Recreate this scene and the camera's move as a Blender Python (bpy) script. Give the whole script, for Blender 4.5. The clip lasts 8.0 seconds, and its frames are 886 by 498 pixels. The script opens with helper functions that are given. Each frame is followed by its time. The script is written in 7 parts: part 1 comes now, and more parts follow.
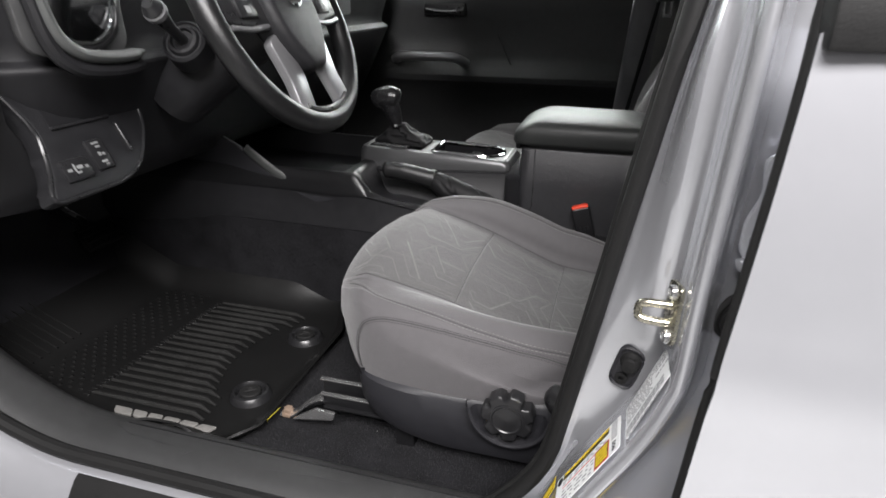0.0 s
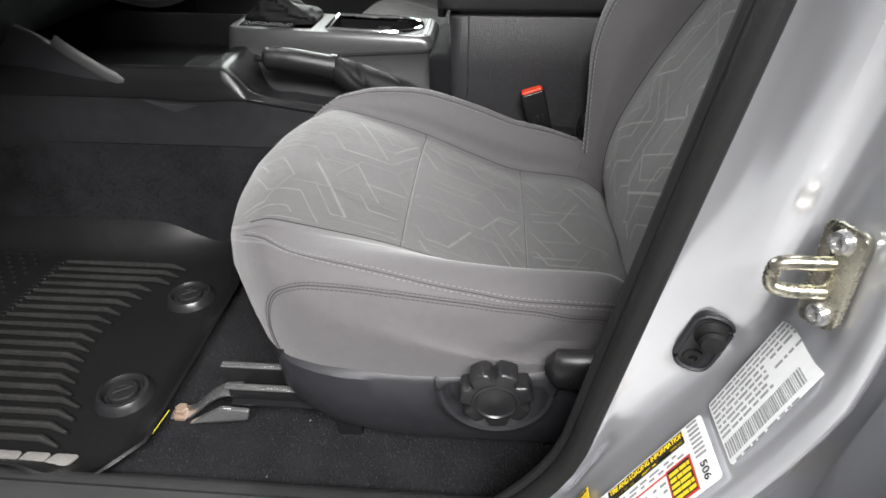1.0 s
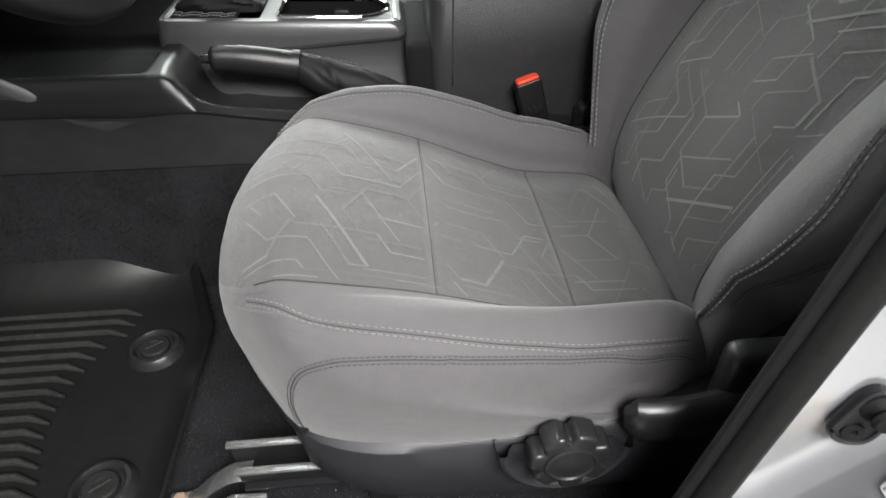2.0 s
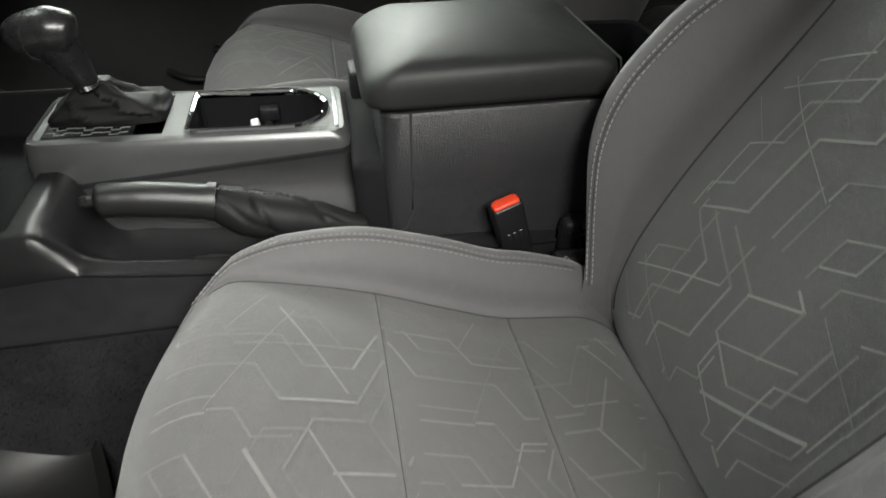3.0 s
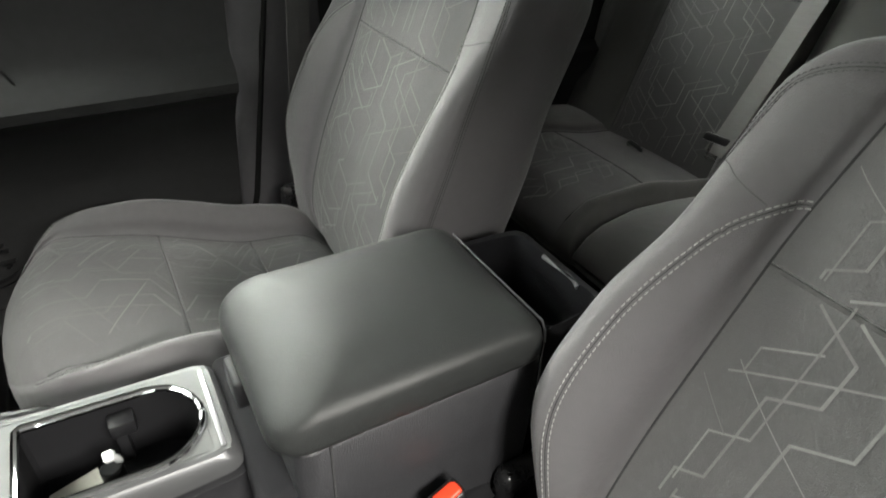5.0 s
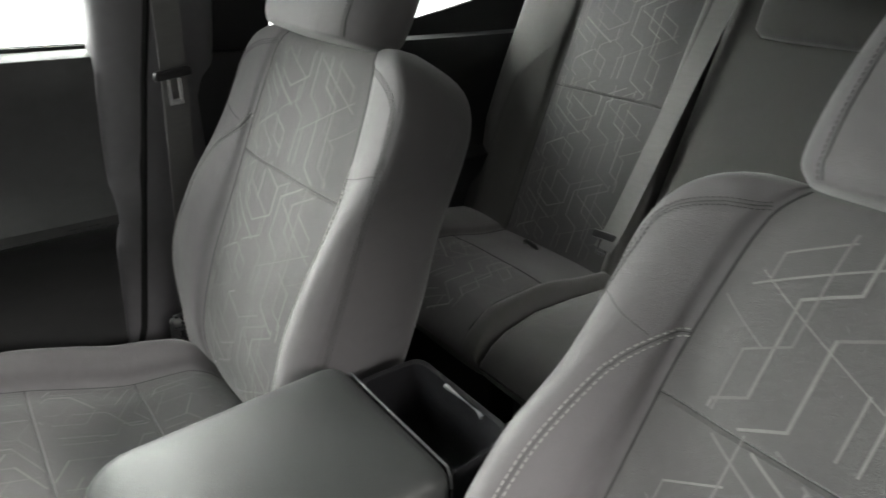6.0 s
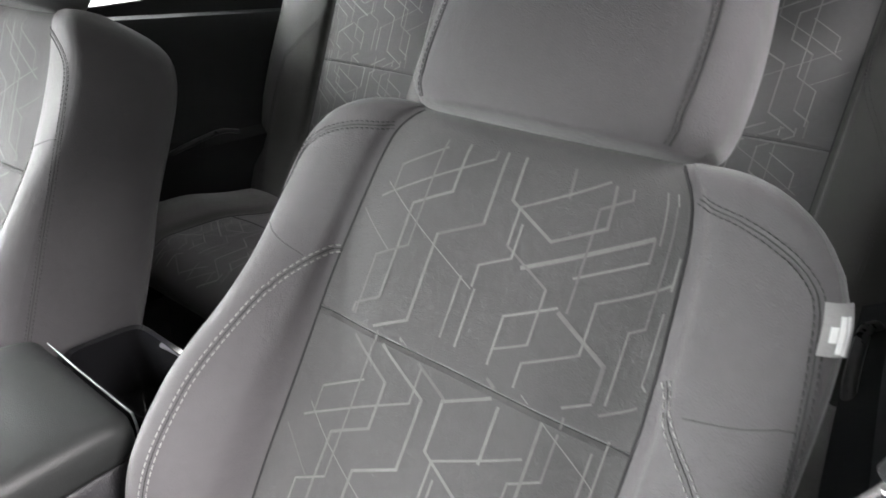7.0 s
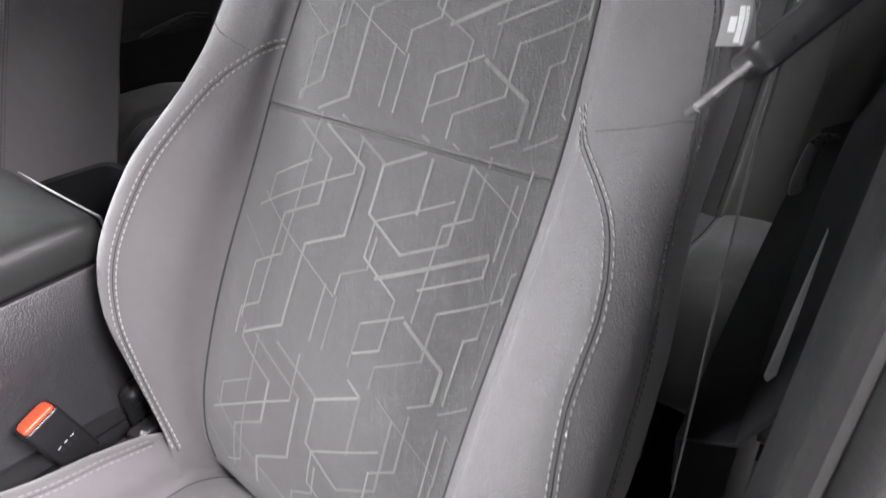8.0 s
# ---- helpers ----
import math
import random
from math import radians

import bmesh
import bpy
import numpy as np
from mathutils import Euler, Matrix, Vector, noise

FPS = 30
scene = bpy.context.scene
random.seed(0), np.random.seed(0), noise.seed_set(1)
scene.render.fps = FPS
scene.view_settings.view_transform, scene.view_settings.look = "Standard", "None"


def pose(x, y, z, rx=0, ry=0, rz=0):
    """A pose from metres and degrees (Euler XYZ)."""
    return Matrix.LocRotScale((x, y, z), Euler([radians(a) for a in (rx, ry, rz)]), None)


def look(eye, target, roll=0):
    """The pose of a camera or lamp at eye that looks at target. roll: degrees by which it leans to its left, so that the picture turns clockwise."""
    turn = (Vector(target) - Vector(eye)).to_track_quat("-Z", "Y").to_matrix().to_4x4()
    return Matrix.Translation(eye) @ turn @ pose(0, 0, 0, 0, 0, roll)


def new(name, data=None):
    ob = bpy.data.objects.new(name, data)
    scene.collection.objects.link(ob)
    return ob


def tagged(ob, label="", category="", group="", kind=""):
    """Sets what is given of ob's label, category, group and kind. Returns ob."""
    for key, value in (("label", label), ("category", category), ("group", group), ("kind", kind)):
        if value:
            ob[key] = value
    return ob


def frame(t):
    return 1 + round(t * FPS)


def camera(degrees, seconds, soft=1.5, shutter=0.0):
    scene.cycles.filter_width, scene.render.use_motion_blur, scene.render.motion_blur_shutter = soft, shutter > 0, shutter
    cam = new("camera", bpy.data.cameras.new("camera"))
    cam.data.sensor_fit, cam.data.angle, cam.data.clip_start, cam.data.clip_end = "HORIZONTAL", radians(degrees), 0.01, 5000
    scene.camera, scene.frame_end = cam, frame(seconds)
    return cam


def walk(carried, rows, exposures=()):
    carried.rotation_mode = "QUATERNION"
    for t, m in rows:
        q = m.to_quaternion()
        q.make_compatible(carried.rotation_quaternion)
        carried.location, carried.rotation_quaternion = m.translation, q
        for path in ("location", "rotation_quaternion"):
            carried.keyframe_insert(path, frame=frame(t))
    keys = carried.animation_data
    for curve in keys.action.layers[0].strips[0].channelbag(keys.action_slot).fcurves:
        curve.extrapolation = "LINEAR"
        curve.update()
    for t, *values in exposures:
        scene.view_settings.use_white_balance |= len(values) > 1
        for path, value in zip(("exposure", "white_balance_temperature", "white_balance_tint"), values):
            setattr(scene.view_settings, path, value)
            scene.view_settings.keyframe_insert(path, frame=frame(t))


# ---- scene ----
cam = camera(72.0, 8.0, soft=1.5, shutter=0.22)
PATH = [
    (0, (0.077, -1.287, 0.656), (-0.426, 0.485, -0.124), 0.6),
    (0.5, (-0.006, -1.155, 0.606), (-0.312, 0.563, -0.371), 0.1),
    (1, (-0.038, -1.044, 0.582), (-0.166, 0.619, -0.522), -0.2),
    (1.2, (-0.056, -1.014, 0.571), (-0.127, 0.619, -0.581), -0.1),
    (2.3, (-0.170, -0.864, 0.615), (0.038, 0.690, -0.628), -0.1),
    (2.5, (-0.171, -0.814, 0.628), (0.079, 0.723, -0.628), 0.2),
    (3, (-0.145, -0.676, 0.650), (0.158, 0.857, -0.598), 0.6),
    (3.5, (-0.115, -0.597, 0.684), (0.220, 0.920, -0.576), 0.6),
    (4, (-0.136, -0.560, 0.721), (0.291, 0.941, -0.530), 1.1),
    (4.5, (-0.156, -0.496, 0.754), (0.477, 0.942, -0.483), 1.6),
    (4.7, (-0.163, -0.472, 0.769), (0.568, 0.943, -0.441), 2.1),
    (5.8, (-0.148, -0.392, 0.837), (0.951, 1.016, -0.065), 2.4),
    (6, (-0.122, -0.417, 0.835), (1.034, 0.955, -0.050), 2.3),
    (6.5, (-0.046, -0.498, 0.824), (1.305, 0.692, -0.048), 2.5),
    (7, (-0.035, -0.583, 0.800), (1.425, 0.467, -0.075), 2.5),
    (7.5, (-0.043, -0.633, 0.750), (1.404, 0.379, -0.190), 1.3),
    (8, (-0.068, -0.672, 0.696), (1.302, 0.322, -0.369), -0.1),
]
walk(cam, [(t, look(eye, target, roll)) for t, eye, target, roll in PATH], [(0, 0.04, 6500, 12), (0.5, 0.48, 6500, 11), (1.2, 0.55, 6500, 10), (2.5, 0.40, 6600, 7), (3, 0.40, 6700, 5), (4.5, 1.18, 6800, 6), (6, 1.56, 6700, 9), (7, 1.94, 6500, 14), (8, 2.03, 6450, 19)])

# ---- light ----
world = bpy.data.worlds.new("showroom_light")
scene.world = world
world.use_nodes = True
wn = world.node_tree.nodes
wn["Background"].inputs["Color"].default_value = (1.0, 0.97, 0.975, 1)
wn["Background"].inputs["Strength"].default_value = 0.14


def area_lamp(name, eye, target, sx, sy, watts, colour=(1, 1, 1)):
    lamp = bpy.data.lights.new(name, "AREA")
    lamp.shape, lamp.size, lamp.size_y, lamp.energy, lamp.color = "RECTANGLE", sx, sy, watts, colour
    ob = new(name, lamp)
    ob.matrix_world = look(eye, target)
    return ob


# lamps out of view, added and placed to light the cab from outside
area_lamp("added_overhead_light", (0.45, -2.2, 2.0), (0.1, -0.35, 0.25), 1.8, 0.75, 165, (1.0, 0.98, 0.97))
area_lamp("added_overhead_light", (-2.4, 1.1, 2.4), (-0.1, 0.0, 0.3), 1.2, 3.0, 74, (0.97, 1.0, 0.985))
area_lamp("added_side_light", (-0.35, 2.7, 1.8), (-0.1, -0.2, 0.35), 2.2, 1.3, 120, (0.98, 1.0, 0.985))

# ---- materials ----


def mat(name, colour, rough=0.5, metal=0.0, vary=0.0, vscale=6.0, bump=0.0, bscale=300.0, stretch=(1, 1, 1), coat=0.0, sheen=0.0,
        spots=None, rnd=0.0, isle=0.0, spec=0.5, crease=0.0):
    m = bpy.data.materials.new(name)
    m.use_nodes = True
    nt = m.node_tree
    N, L = nt.nodes, nt.links
    b = N["Principled BSDF"]
    b.inputs["Roughness"].default_value, b.inputs["Metallic"].default_value = rough, metal
    b.inputs["Coat Weight"].default_value, b.inputs["Coat Roughness"].default_value = coat, 0.08
    b.inputs["Sheen Weight"].default_value = sheen
    b.inputs["Specular IOR Level"].default_value = spec
    b.inputs["Base Color"].default_value = (*colour, 1)
    tc = N.new("ShaderNodeTexCoord")
    mp = N.new("ShaderNodeMapping")
    mp.inputs["Scale"].default_value = stretch
    L.new(tc.outputs["Object"], mp.inputs["Vector"])
    out = None
    if vary:
        n1 = N.new("ShaderNodeTexNoise")
        n1.inputs["Scale"].default_value, n1.inputs["Detail"].default_value = vscale, 6
        n2 = N.new("ShaderNodeTexNoise")
        n2.inputs["Scale"].default_value, n2.inputs["Detail"].default_value = vscale * 14, 3
        L.new(mp.outputs[0], n1.inputs["Vector"])
        L.new(mp.outputs[0], n2.inputs["Vector"])
        mx = N.new("ShaderNodeMath")
        mx.operation = "ADD"
        L.new(n1.outputs["Fac"], mx.inputs[0])
        L.new(n2.outputs["Fac"], mx.inputs[1])
        mr = N.new("ShaderNodeMapRange")
        mr.inputs["From Min"].default_value, mr.inputs["From Max"].default_value = 0.6, 1.4
        mr.inputs["To Min"].default_value, mr.inputs["To Max"].default_value = 1 - vary, 1 + vary
        L.new(mx.outputs[0], mr.inputs["Value"])
        out = mr.outputs[0]
        rr = N.new("ShaderNodeMapRange")
        rr.inputs["From Min"].default_value, rr.inputs["From Max"].default_value = 0.6, 1.4
        rr.inputs["To Min"].default_value, rr.inputs["To Max"].default_value = max(rough - 0.12 * vary * 4, 0.02), min(rough + 0.12 * vary * 4, 1)
        L.new(mx.outputs[0], rr.inputs["Value"])
        L.new(rr.outputs[0], b.inputs["Roughness"])
    for amount, node, socket in ((rnd, "ShaderNodeObjectInfo", "Random"), (isle, "ShaderNodeNewGeometry", "Random Per Island")):
        if amount:
            oi = N.new(node)
            r2 = N.new("ShaderNodeMapRange")
            r2.inputs["To Min"].default_value, r2.inputs["To Max"].default_value = 1 - amount, 1 + amount
            L.new(oi.outputs[socket], r2.inputs["Value"])
            if out is None:
                out = r2.outputs[0]
            else:
                mm = N.new("ShaderNodeMath")
                mm.operation = "MULTIPLY"
                L.new(out, mm.inputs[0])
                L.new(r2.outputs[0], mm.inputs[1])
                out = mm.outputs[0]
    if out is not None:
        vm = N.new("ShaderNodeVectorMath")
        vm.operation = "SCALE"
        vm.inputs[0].default_value = colour
        L.new(out, vm.inputs["Scale"])
        last = vm.outputs[0]
        if spots:
            # lint, dust and scuffs with a shape of their own
            sc, lo, col2 = spots
            ns = N.new("ShaderNodeTexNoise")
            ns.inputs["Scale"].default_value, ns.inputs["Detail"].default_value = sc, 8
            ns.inputs["Roughness"].default_value = 0.75
            L.new(mp.outputs[0], ns.inputs["Vector"])
            rs = N.new("ShaderNodeMapRange")
            rs.inputs["From Min"].default_value, rs.inputs["From Max"].default_value = lo, lo + 0.12
            L.new(ns.outputs["Fac"], rs.inputs["Value"])
            mc = N.new("ShaderNodeMix")
            mc.data_type = "RGBA"
            L.new(rs.outputs[0], mc.inputs["Factor"])
            L.new(last, mc.inputs["A"])
            mc.inputs["B"].default_value = (*col2, 1)
            last = mc.outputs["Result"]
        L.new(last, b.inputs["Base Color"])
    if bump:
        nb = N.new("ShaderNodeTexNoise")
        nb.inputs["Scale"].default_value, nb.inputs["Detail"].default_value = bscale, 3
        L.new(mp.outputs[0], nb.inputs["Vector"])
        bp = N.new("ShaderNodeBump")
        bp.inputs["Strength"].default_value, bp.inputs["Distance"].default_value = bump, 0.001
        L.new(nb.outputs["Fac"], bp.inputs["Height"])
        L.new(bp.outputs[0], b.inputs["Normal"])
        if crease:
            # soft unevenness of stretched cloth
            nc = N.new("ShaderNodeTexNoise")
            nc.inputs["Scale"].default_value, nc.inputs["Detail"].default_value = 16, 4
            nc.inputs["Distortion"].default_value = 0.6
            L.new(mp.outputs[0], nc.inputs["Vector"])
            bc = N.new("ShaderNodeBump")
            bc.inputs["Strength"].default_value, bc.inputs["Distance"].default_value = crease, 0.006
            L.new(nc.outputs["Fac"], bc.inputs["Height"])
            L.new(bc.outputs[0], bp.inputs["Normal"])
    return m


M = dict(
    bolster=mat("bolster_cloth", (0.074, 0.0703, 0.0735), 0.72, vary=0.10, vscale=7, bump=0.5, bscale=900, sheen=0.25, crease=0.35),
    insert=mat("patterned_cloth", (0.066, 0.0645, 0.065), 0.9, vary=0.12, vscale=9, bump=0.8, bscale=1000, sheen=0.2, crease=0.35),
    weave=mat("woven_lines", (0.124, 0.124, 0.120), 0.85, vary=0.15, vscale=20, isle=0.25, bump=0.4, bscale=900, sheen=0.3),
    # same cloth as the front bolsters, darkened for the dim rear of the cab
    shadedcloth=mat("shaded_rear_cloth", (0.043, 0.0425, 0.0395), 0.88, vary=0.12, vscale=7, bump=0.6, bscale=900, sheen=0.3, crease=0.35),
    thread=mat("light_thread", (0.24, 0.24, 0.232), 0.7, vary=0.1, vscale=60, isle=0.15),
    fadedthread=mat("faded_thread", (0.155, 0.155, 0.15), 0.75, vary=0.1, vscale=60, isle=0.15),
    darkthread=mat("dark_thread", (0.038, 0.037, 0.038), 0.8, vary=0.1, vscale=60),
    # cords in seams, grooves and joints, coloured dark as the shadow in the crease
    seam=mat("seam_shade_cloth", (0.022, 0.022, 0.023), 0.95, vary=0.1, vscale=40),
    plastic=mat("charcoal_plastic", (0.0105, 0.0105, 0.0114), 0.31, vary=0.06, vscale=5, bump=0.2, bscale=1300, spec=0.42),
    valance=mat("valance_plastic", (0.019, 0.019, 0.022), 0.40, vary=0.14, vscale=5, bump=0.35, bscale=1300),
    doortrim=mat("door_trim_plastic", (0.036, 0.0365, 0.037), 0.36, vary=0.14, vscale=5, bump=0.45, bscale=1100),
    # far pillar trim: same plastic, lightened for the light falling on it
    litpillar=mat("lit_pillar_plastic", (0.105, 0.102, 0.108), 0.40, vary=0.1, vscale=5, bump=0.3, bscale=1100),
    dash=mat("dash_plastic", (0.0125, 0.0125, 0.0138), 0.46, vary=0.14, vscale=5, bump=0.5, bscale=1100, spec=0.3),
    smooth=mat("smooth_black_plastic", (0.014, 0.014, 0.015), 0.3, vary=0.12, vscale=9),
    gloss=mat("gloss_black_plastic", (0.01, 0.01, 0.011), 0.12, vary=0.08, vscale=9),
    vinyl=mat("soft_vinyl", (0.025, 0.025, 0.027), 0.38, vary=0.14, vscale=8, bump=0.9, bscale=620),
    bandtrim=mat("dark_satin_band", (0.085, 0.086, 0.088), 0.30, metal=0.45, vary=0.05, vscale=7, bump=0.06, bscale=1500),
    lidvinyl=mat("padded_lid_vinyl", (0.0195, 0.0207, 0.0203), 0.40, vary=0.10, vscale=8, bump=0.4, bscale=1000, spec=0.29),
    weavedim=mat("worn_woven_lines", (0.096, 0.096, 0.093), 0.85, vary=0.2, vscale=12, isle=0.3, bump=0.4, bscale=900, sheen=0.3),
    leather=mat("black_leather", (0.0085, 0.0086, 0.0090), 0.34, vary=0.08, vscale=9, bump=0.3, bscale=900),
    bootleather=mat("matte_boot_leather", (0.008, 0.008, 0.0085), 0.56, vary=0.08, vscale=9, bump=0.2, bscale=800, spec=0.16),
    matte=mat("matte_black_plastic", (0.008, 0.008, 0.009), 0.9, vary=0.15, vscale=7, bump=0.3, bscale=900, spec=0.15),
    satin=mat("satin_grey_trim", (0.30, 0.30, 0.31), 0.34, metal=0.75, vary=0.06, vscale=6, bump=0.1, bscale=1500),
    trimtop=mat("console_top_trim", (0.070, 0.073, 0.072), 0.5, metal=0.15, vary=0.08, vscale=7, bump=0.2, bscale=1500),
    chrome=mat("chrome", (0.82, 0.83, 0.84), 0.07, metal=1.0, vary=0.03, vscale=12),
    steel=mat("zinc_steel", (0.62, 0.62, 0.62), 0.24, metal=0.9, vary=0.02, vscale=30),
    brass=mat("yellow_zinc_steel", (0.64, 0.61, 0.50), 0.26, metal=1.0, vary=0.16, vscale=26, bump=0.12, bscale=300),
    rust=mat("rusty_bolt_steel", (0.26, 0.19, 0.14), 0.6, metal=0.4, vary=0.35, vscale=60),
    paint=mat("silver_car_paint", (0.60, 0.61, 0.64), 0.21, metal=0.66, vary=0.02, vscale=2, coat=0.7),
    rubber=mat("black_rubber", (0.011, 0.011, 0.011), 0.66, vary=0.2, vscale=10, bump=0.3, bscale=500, spec=0.22),
    mat=mat("rubber_floor_mat", (0.0075, 0.0075, 0.0075), 0.42, vary=0.1, vscale=8, bump=0.25, bscale=700, spots=(45, 0.70, (0.03, 0.029, 0.027)), spec=0.36),
    # same rubber as the mat, lightened to carry the highlight on each rib
    litrib=mat("highlit_rubber_rib", (0.020, 0.020, 0.0195), 0.36, vary=0.25, vscale=14, bump=0.25, bscale=700),
    carpet=mat("black_carpet", (0.0078, 0.0078, 0.0092), 0.98, vary=0.6, vscale=24, bump=1.0, bscale=420, sheen=0.08, spec=0.1, spots=(210, 0.76, (0.05, 0.05, 0.049))),
    nap=mat("tunnel_carpet_nap", (0.0065, 0.0065, 0.0072), 0.97, vary=0.5, vscale=18, isle=0.7, spec=0.1),
    tuft=mat("carpet_tuft", (0.015, 0.015, 0.0165), 0.95, vary=0.5, vscale=18, isle=0.25),
    lint=mat("pale_lint", (0.20, 0.20, 0.19), 0.95, vary=0.2, vscale=30, isle=0.5),
    headliner=mat("headliner_felt", (0.42, 0.42, 0.41), 0.95, vary=0.05, vscale=8, bump=0.3, bscale=800),
    # near pillar trim: same plastic, coloured near-black for the shade there
    pillar=mat("shaded_pillar_plastic", (0.008, 0.008, 0.009), 0.6, vary=0.1, vscale=5, bump=0.5, bscale=900, spec=0.2),
    webbing=mat("belt_webbing", (0.014, 0.014, 0.0145), 0.75, vary=0.15, vscale=30, bump=0.8, bscale=500, stretch=(1, 1, 5)),
    greyweb=mat("grey_belt_webbing", (0.125, 0.123, 0.120), 0.75, vary=0.12, vscale=30, bump=0.8, bscale=500, stretch=(1, 1, 5)),
    red=mat("red_button", (0.72, 0.055, 0.02), 0.38, vary=0.08, vscale=30),
    tagcloth=mat("pale_tag_cloth", (0.24, 0.238, 0.238), 0.7, vary=0.12, vscale=40, bump=0.3, bscale=900),
    white=mat("white_label", (0.72, 0.73, 0.73), 0.5, vary=0.05, vscale=20),
    print=mat("grey_print", (0.24, 0.24, 0.25), 0.6, vary=0.2, vscale=60),
    black=mat("black_print", (0.012, 0.012, 0.012), 0.55, vary=0.1, vscale=40),
    yellow=mat("yellow_label", (0.78, 0.55, 0.02), 0.5, vary=0.06, vscale=30),
    tagyellow=mat("dull_yellow_tag", (0.40, 0.34, 0.03), 0.6, vary=0.2, vscale=60),
    redprint=mat("red_print", (0.5, 0.04, 0.03), 0.55, vary=0.1, vscale=40),
    logo=mat("raised_grey_lettering", (0.16, 0.156, 0.148), 0.55, vary=0.2, vscale=30),
    marking=mat("pale_switch_marking", (0.2, 0.205, 0.205), 0.5, vary=0.1, vscale=40),
    paper=mat("folded_paper", (0.62, 0.61, 0.54), 0.8, vary=0.1, vscale=30),
    concrete=mat("showroom_floor", (0.42, 0.42, 0.41), 0.4, vary=0.12, vscale=1.5, bump=0.2, bscale=60),
)
glass = bpy.data.materials.new("tinted_glass")
glass.use_nodes = True
gb = glass.node_tree.nodes["Principled BSDF"]
gb.inputs["Base Color"].default_value = (0.93, 0.97, 0.95, 1)
gb.inputs["Roughness"].default_value = 0.02
gb.inputs["Transmission Weight"].default_value = 1.0
gb.inputs["IOR"].default_value = 1.05
M["glass"] = glass

privacy = bpy.data.materials.new("dark_privacy_glass")
privacy.use_nodes = True
pb = privacy.node_tree.nodes["Principled BSDF"]
pb.inputs["Base Color"].default_value = (0.22, 0.23, 0.23, 1)
pb.inputs["Roughness"].default_value = 0.02
pb.inputs["Transmission Weight"].default_value = 1.0
pb.inputs["IOR"].default_value = 1.3
M["privacy"] = privacy
tinted = glass.copy()
tinted.name = "lightly_tinted_glass"
tinted.node_tree.nodes["Principled BSDF"].inputs["Base Color"].default_value = (0.62, 0.64, 0.63, 1)
M["tinted"] = tinted

bright = bpy.data.materials.new("bright_shop_front")
bright.use_nodes = True
bright.node_tree.nodes["Principled BSDF"].inputs["Base Color"].default_value = (0.8, 0.82, 0.82, 1)
bright.node_tree.nodes["Principled BSDF"].inputs["Emission Color"].default_value = (0.96, 1.0, 0.99, 1)
bright.node_tree.nodes["Principled BSDF"].inputs["Emission Strength"].default_value = 1.3
M["bright"] = bright

# ---- building tools ----
ROOT = {}


def thing(name, at, label, category, group="", kind=""):
    ob = new(name)
    ob.empty_display_size = 0.05
    ob.location = at
    ROOT[ob] = Vector(at)
    return tagged(ob, label, category, group, kind)


def to_mesh(name, geo, material, base, smooth=True, sharp=35):
    if isinstance(geo, bmesh.types.BMesh):
        geo.verts.index_update()
        V = [tuple(v.co - base) for v in geo.verts]
        F = [[v.index for v in f.verts] for f in geo.faces]
        geo.free()
    else:
        V, F = geo
        V = [(x - base[0], y - base[1], z - base[2]) for x, y, z in V]
    me = bpy.data.meshes.new(name)
    me.from_pydata(V, [], F)
    bm = bmesh.new()
    bm.from_mesh(me)
    bmesh.ops.recalc_face_normals(bm, faces=bm.faces[:])
    bm.to_mesh(me)
    bm.free()
    me.materials.append(M[material])
    if smooth:
        me.polygons.foreach_set("use_smooth", [True] * len(me.polygons))
        me.set_sharp_from_angle(angle=radians(sharp))
    me.update()
    return me


def part(name, geo, material, parent, label="", smooth=True, sharp=35, kind=""):
    base = ROOT[parent]
    ob = new(name, to_mesh(name, geo, material, base, smooth, sharp))
    ob.parent = parent
    ROOT[ob] = base
    return tagged(ob, label, kind=kind)


def solid(name, geo, material, label, category, kind="", group="", smooth=True, sharp=35):
    """A thing of one mesh, in place."""
    ob = new(name, to_mesh(name, geo, material, Vector((0, 0, 0)), smooth, sharp))
    ROOT[ob] = Vector((0, 0, 0))
    return tagged(ob, label, category, group, kind)


def join(*geos):
    V, F = [], []
    for v, f in geos:
        n = len(V)
        V += [tuple(p) for p in v]
        F += [[i + n for i in q] for q in f]
    return V, F


def lists(bm):
    bm.verts.index_update()
    out = [tuple(v.co) for v in bm.verts], [[v.index for v in f.verts] for f in bm.faces]
    bm.free()
    return out


def rbox(lo, hi, r=0.004, seg=2, m=None):
    """A box with rounded edges, from corner to corner, then moved by m."""
    bm = bmesh.new()
    bmesh.ops.create_cube(bm, size=1)
    lo, hi = Vector(lo), Vector(hi)
    for v in bm.verts:
        v.co = Vector([lo[i] + (v.co[i] + 0.5) * (hi[i] - lo[i]) for i in range(3)])
    if r:
        bmesh.ops.bevel(bm, geom=bm.edges[:], offset=min(r, 0.49 * min(hi[i] - lo[i] for i in range(3))), segments=seg, profile=0.5, affect="EDGES")
    if m is not None:
        bmesh.ops.transform(bm, matrix=m, verts=bm.verts[:])
    return lists(bm)


def moved(geo, m):
    return [tuple(m @ Vector(p)) for p in geo[0]], geo[1]


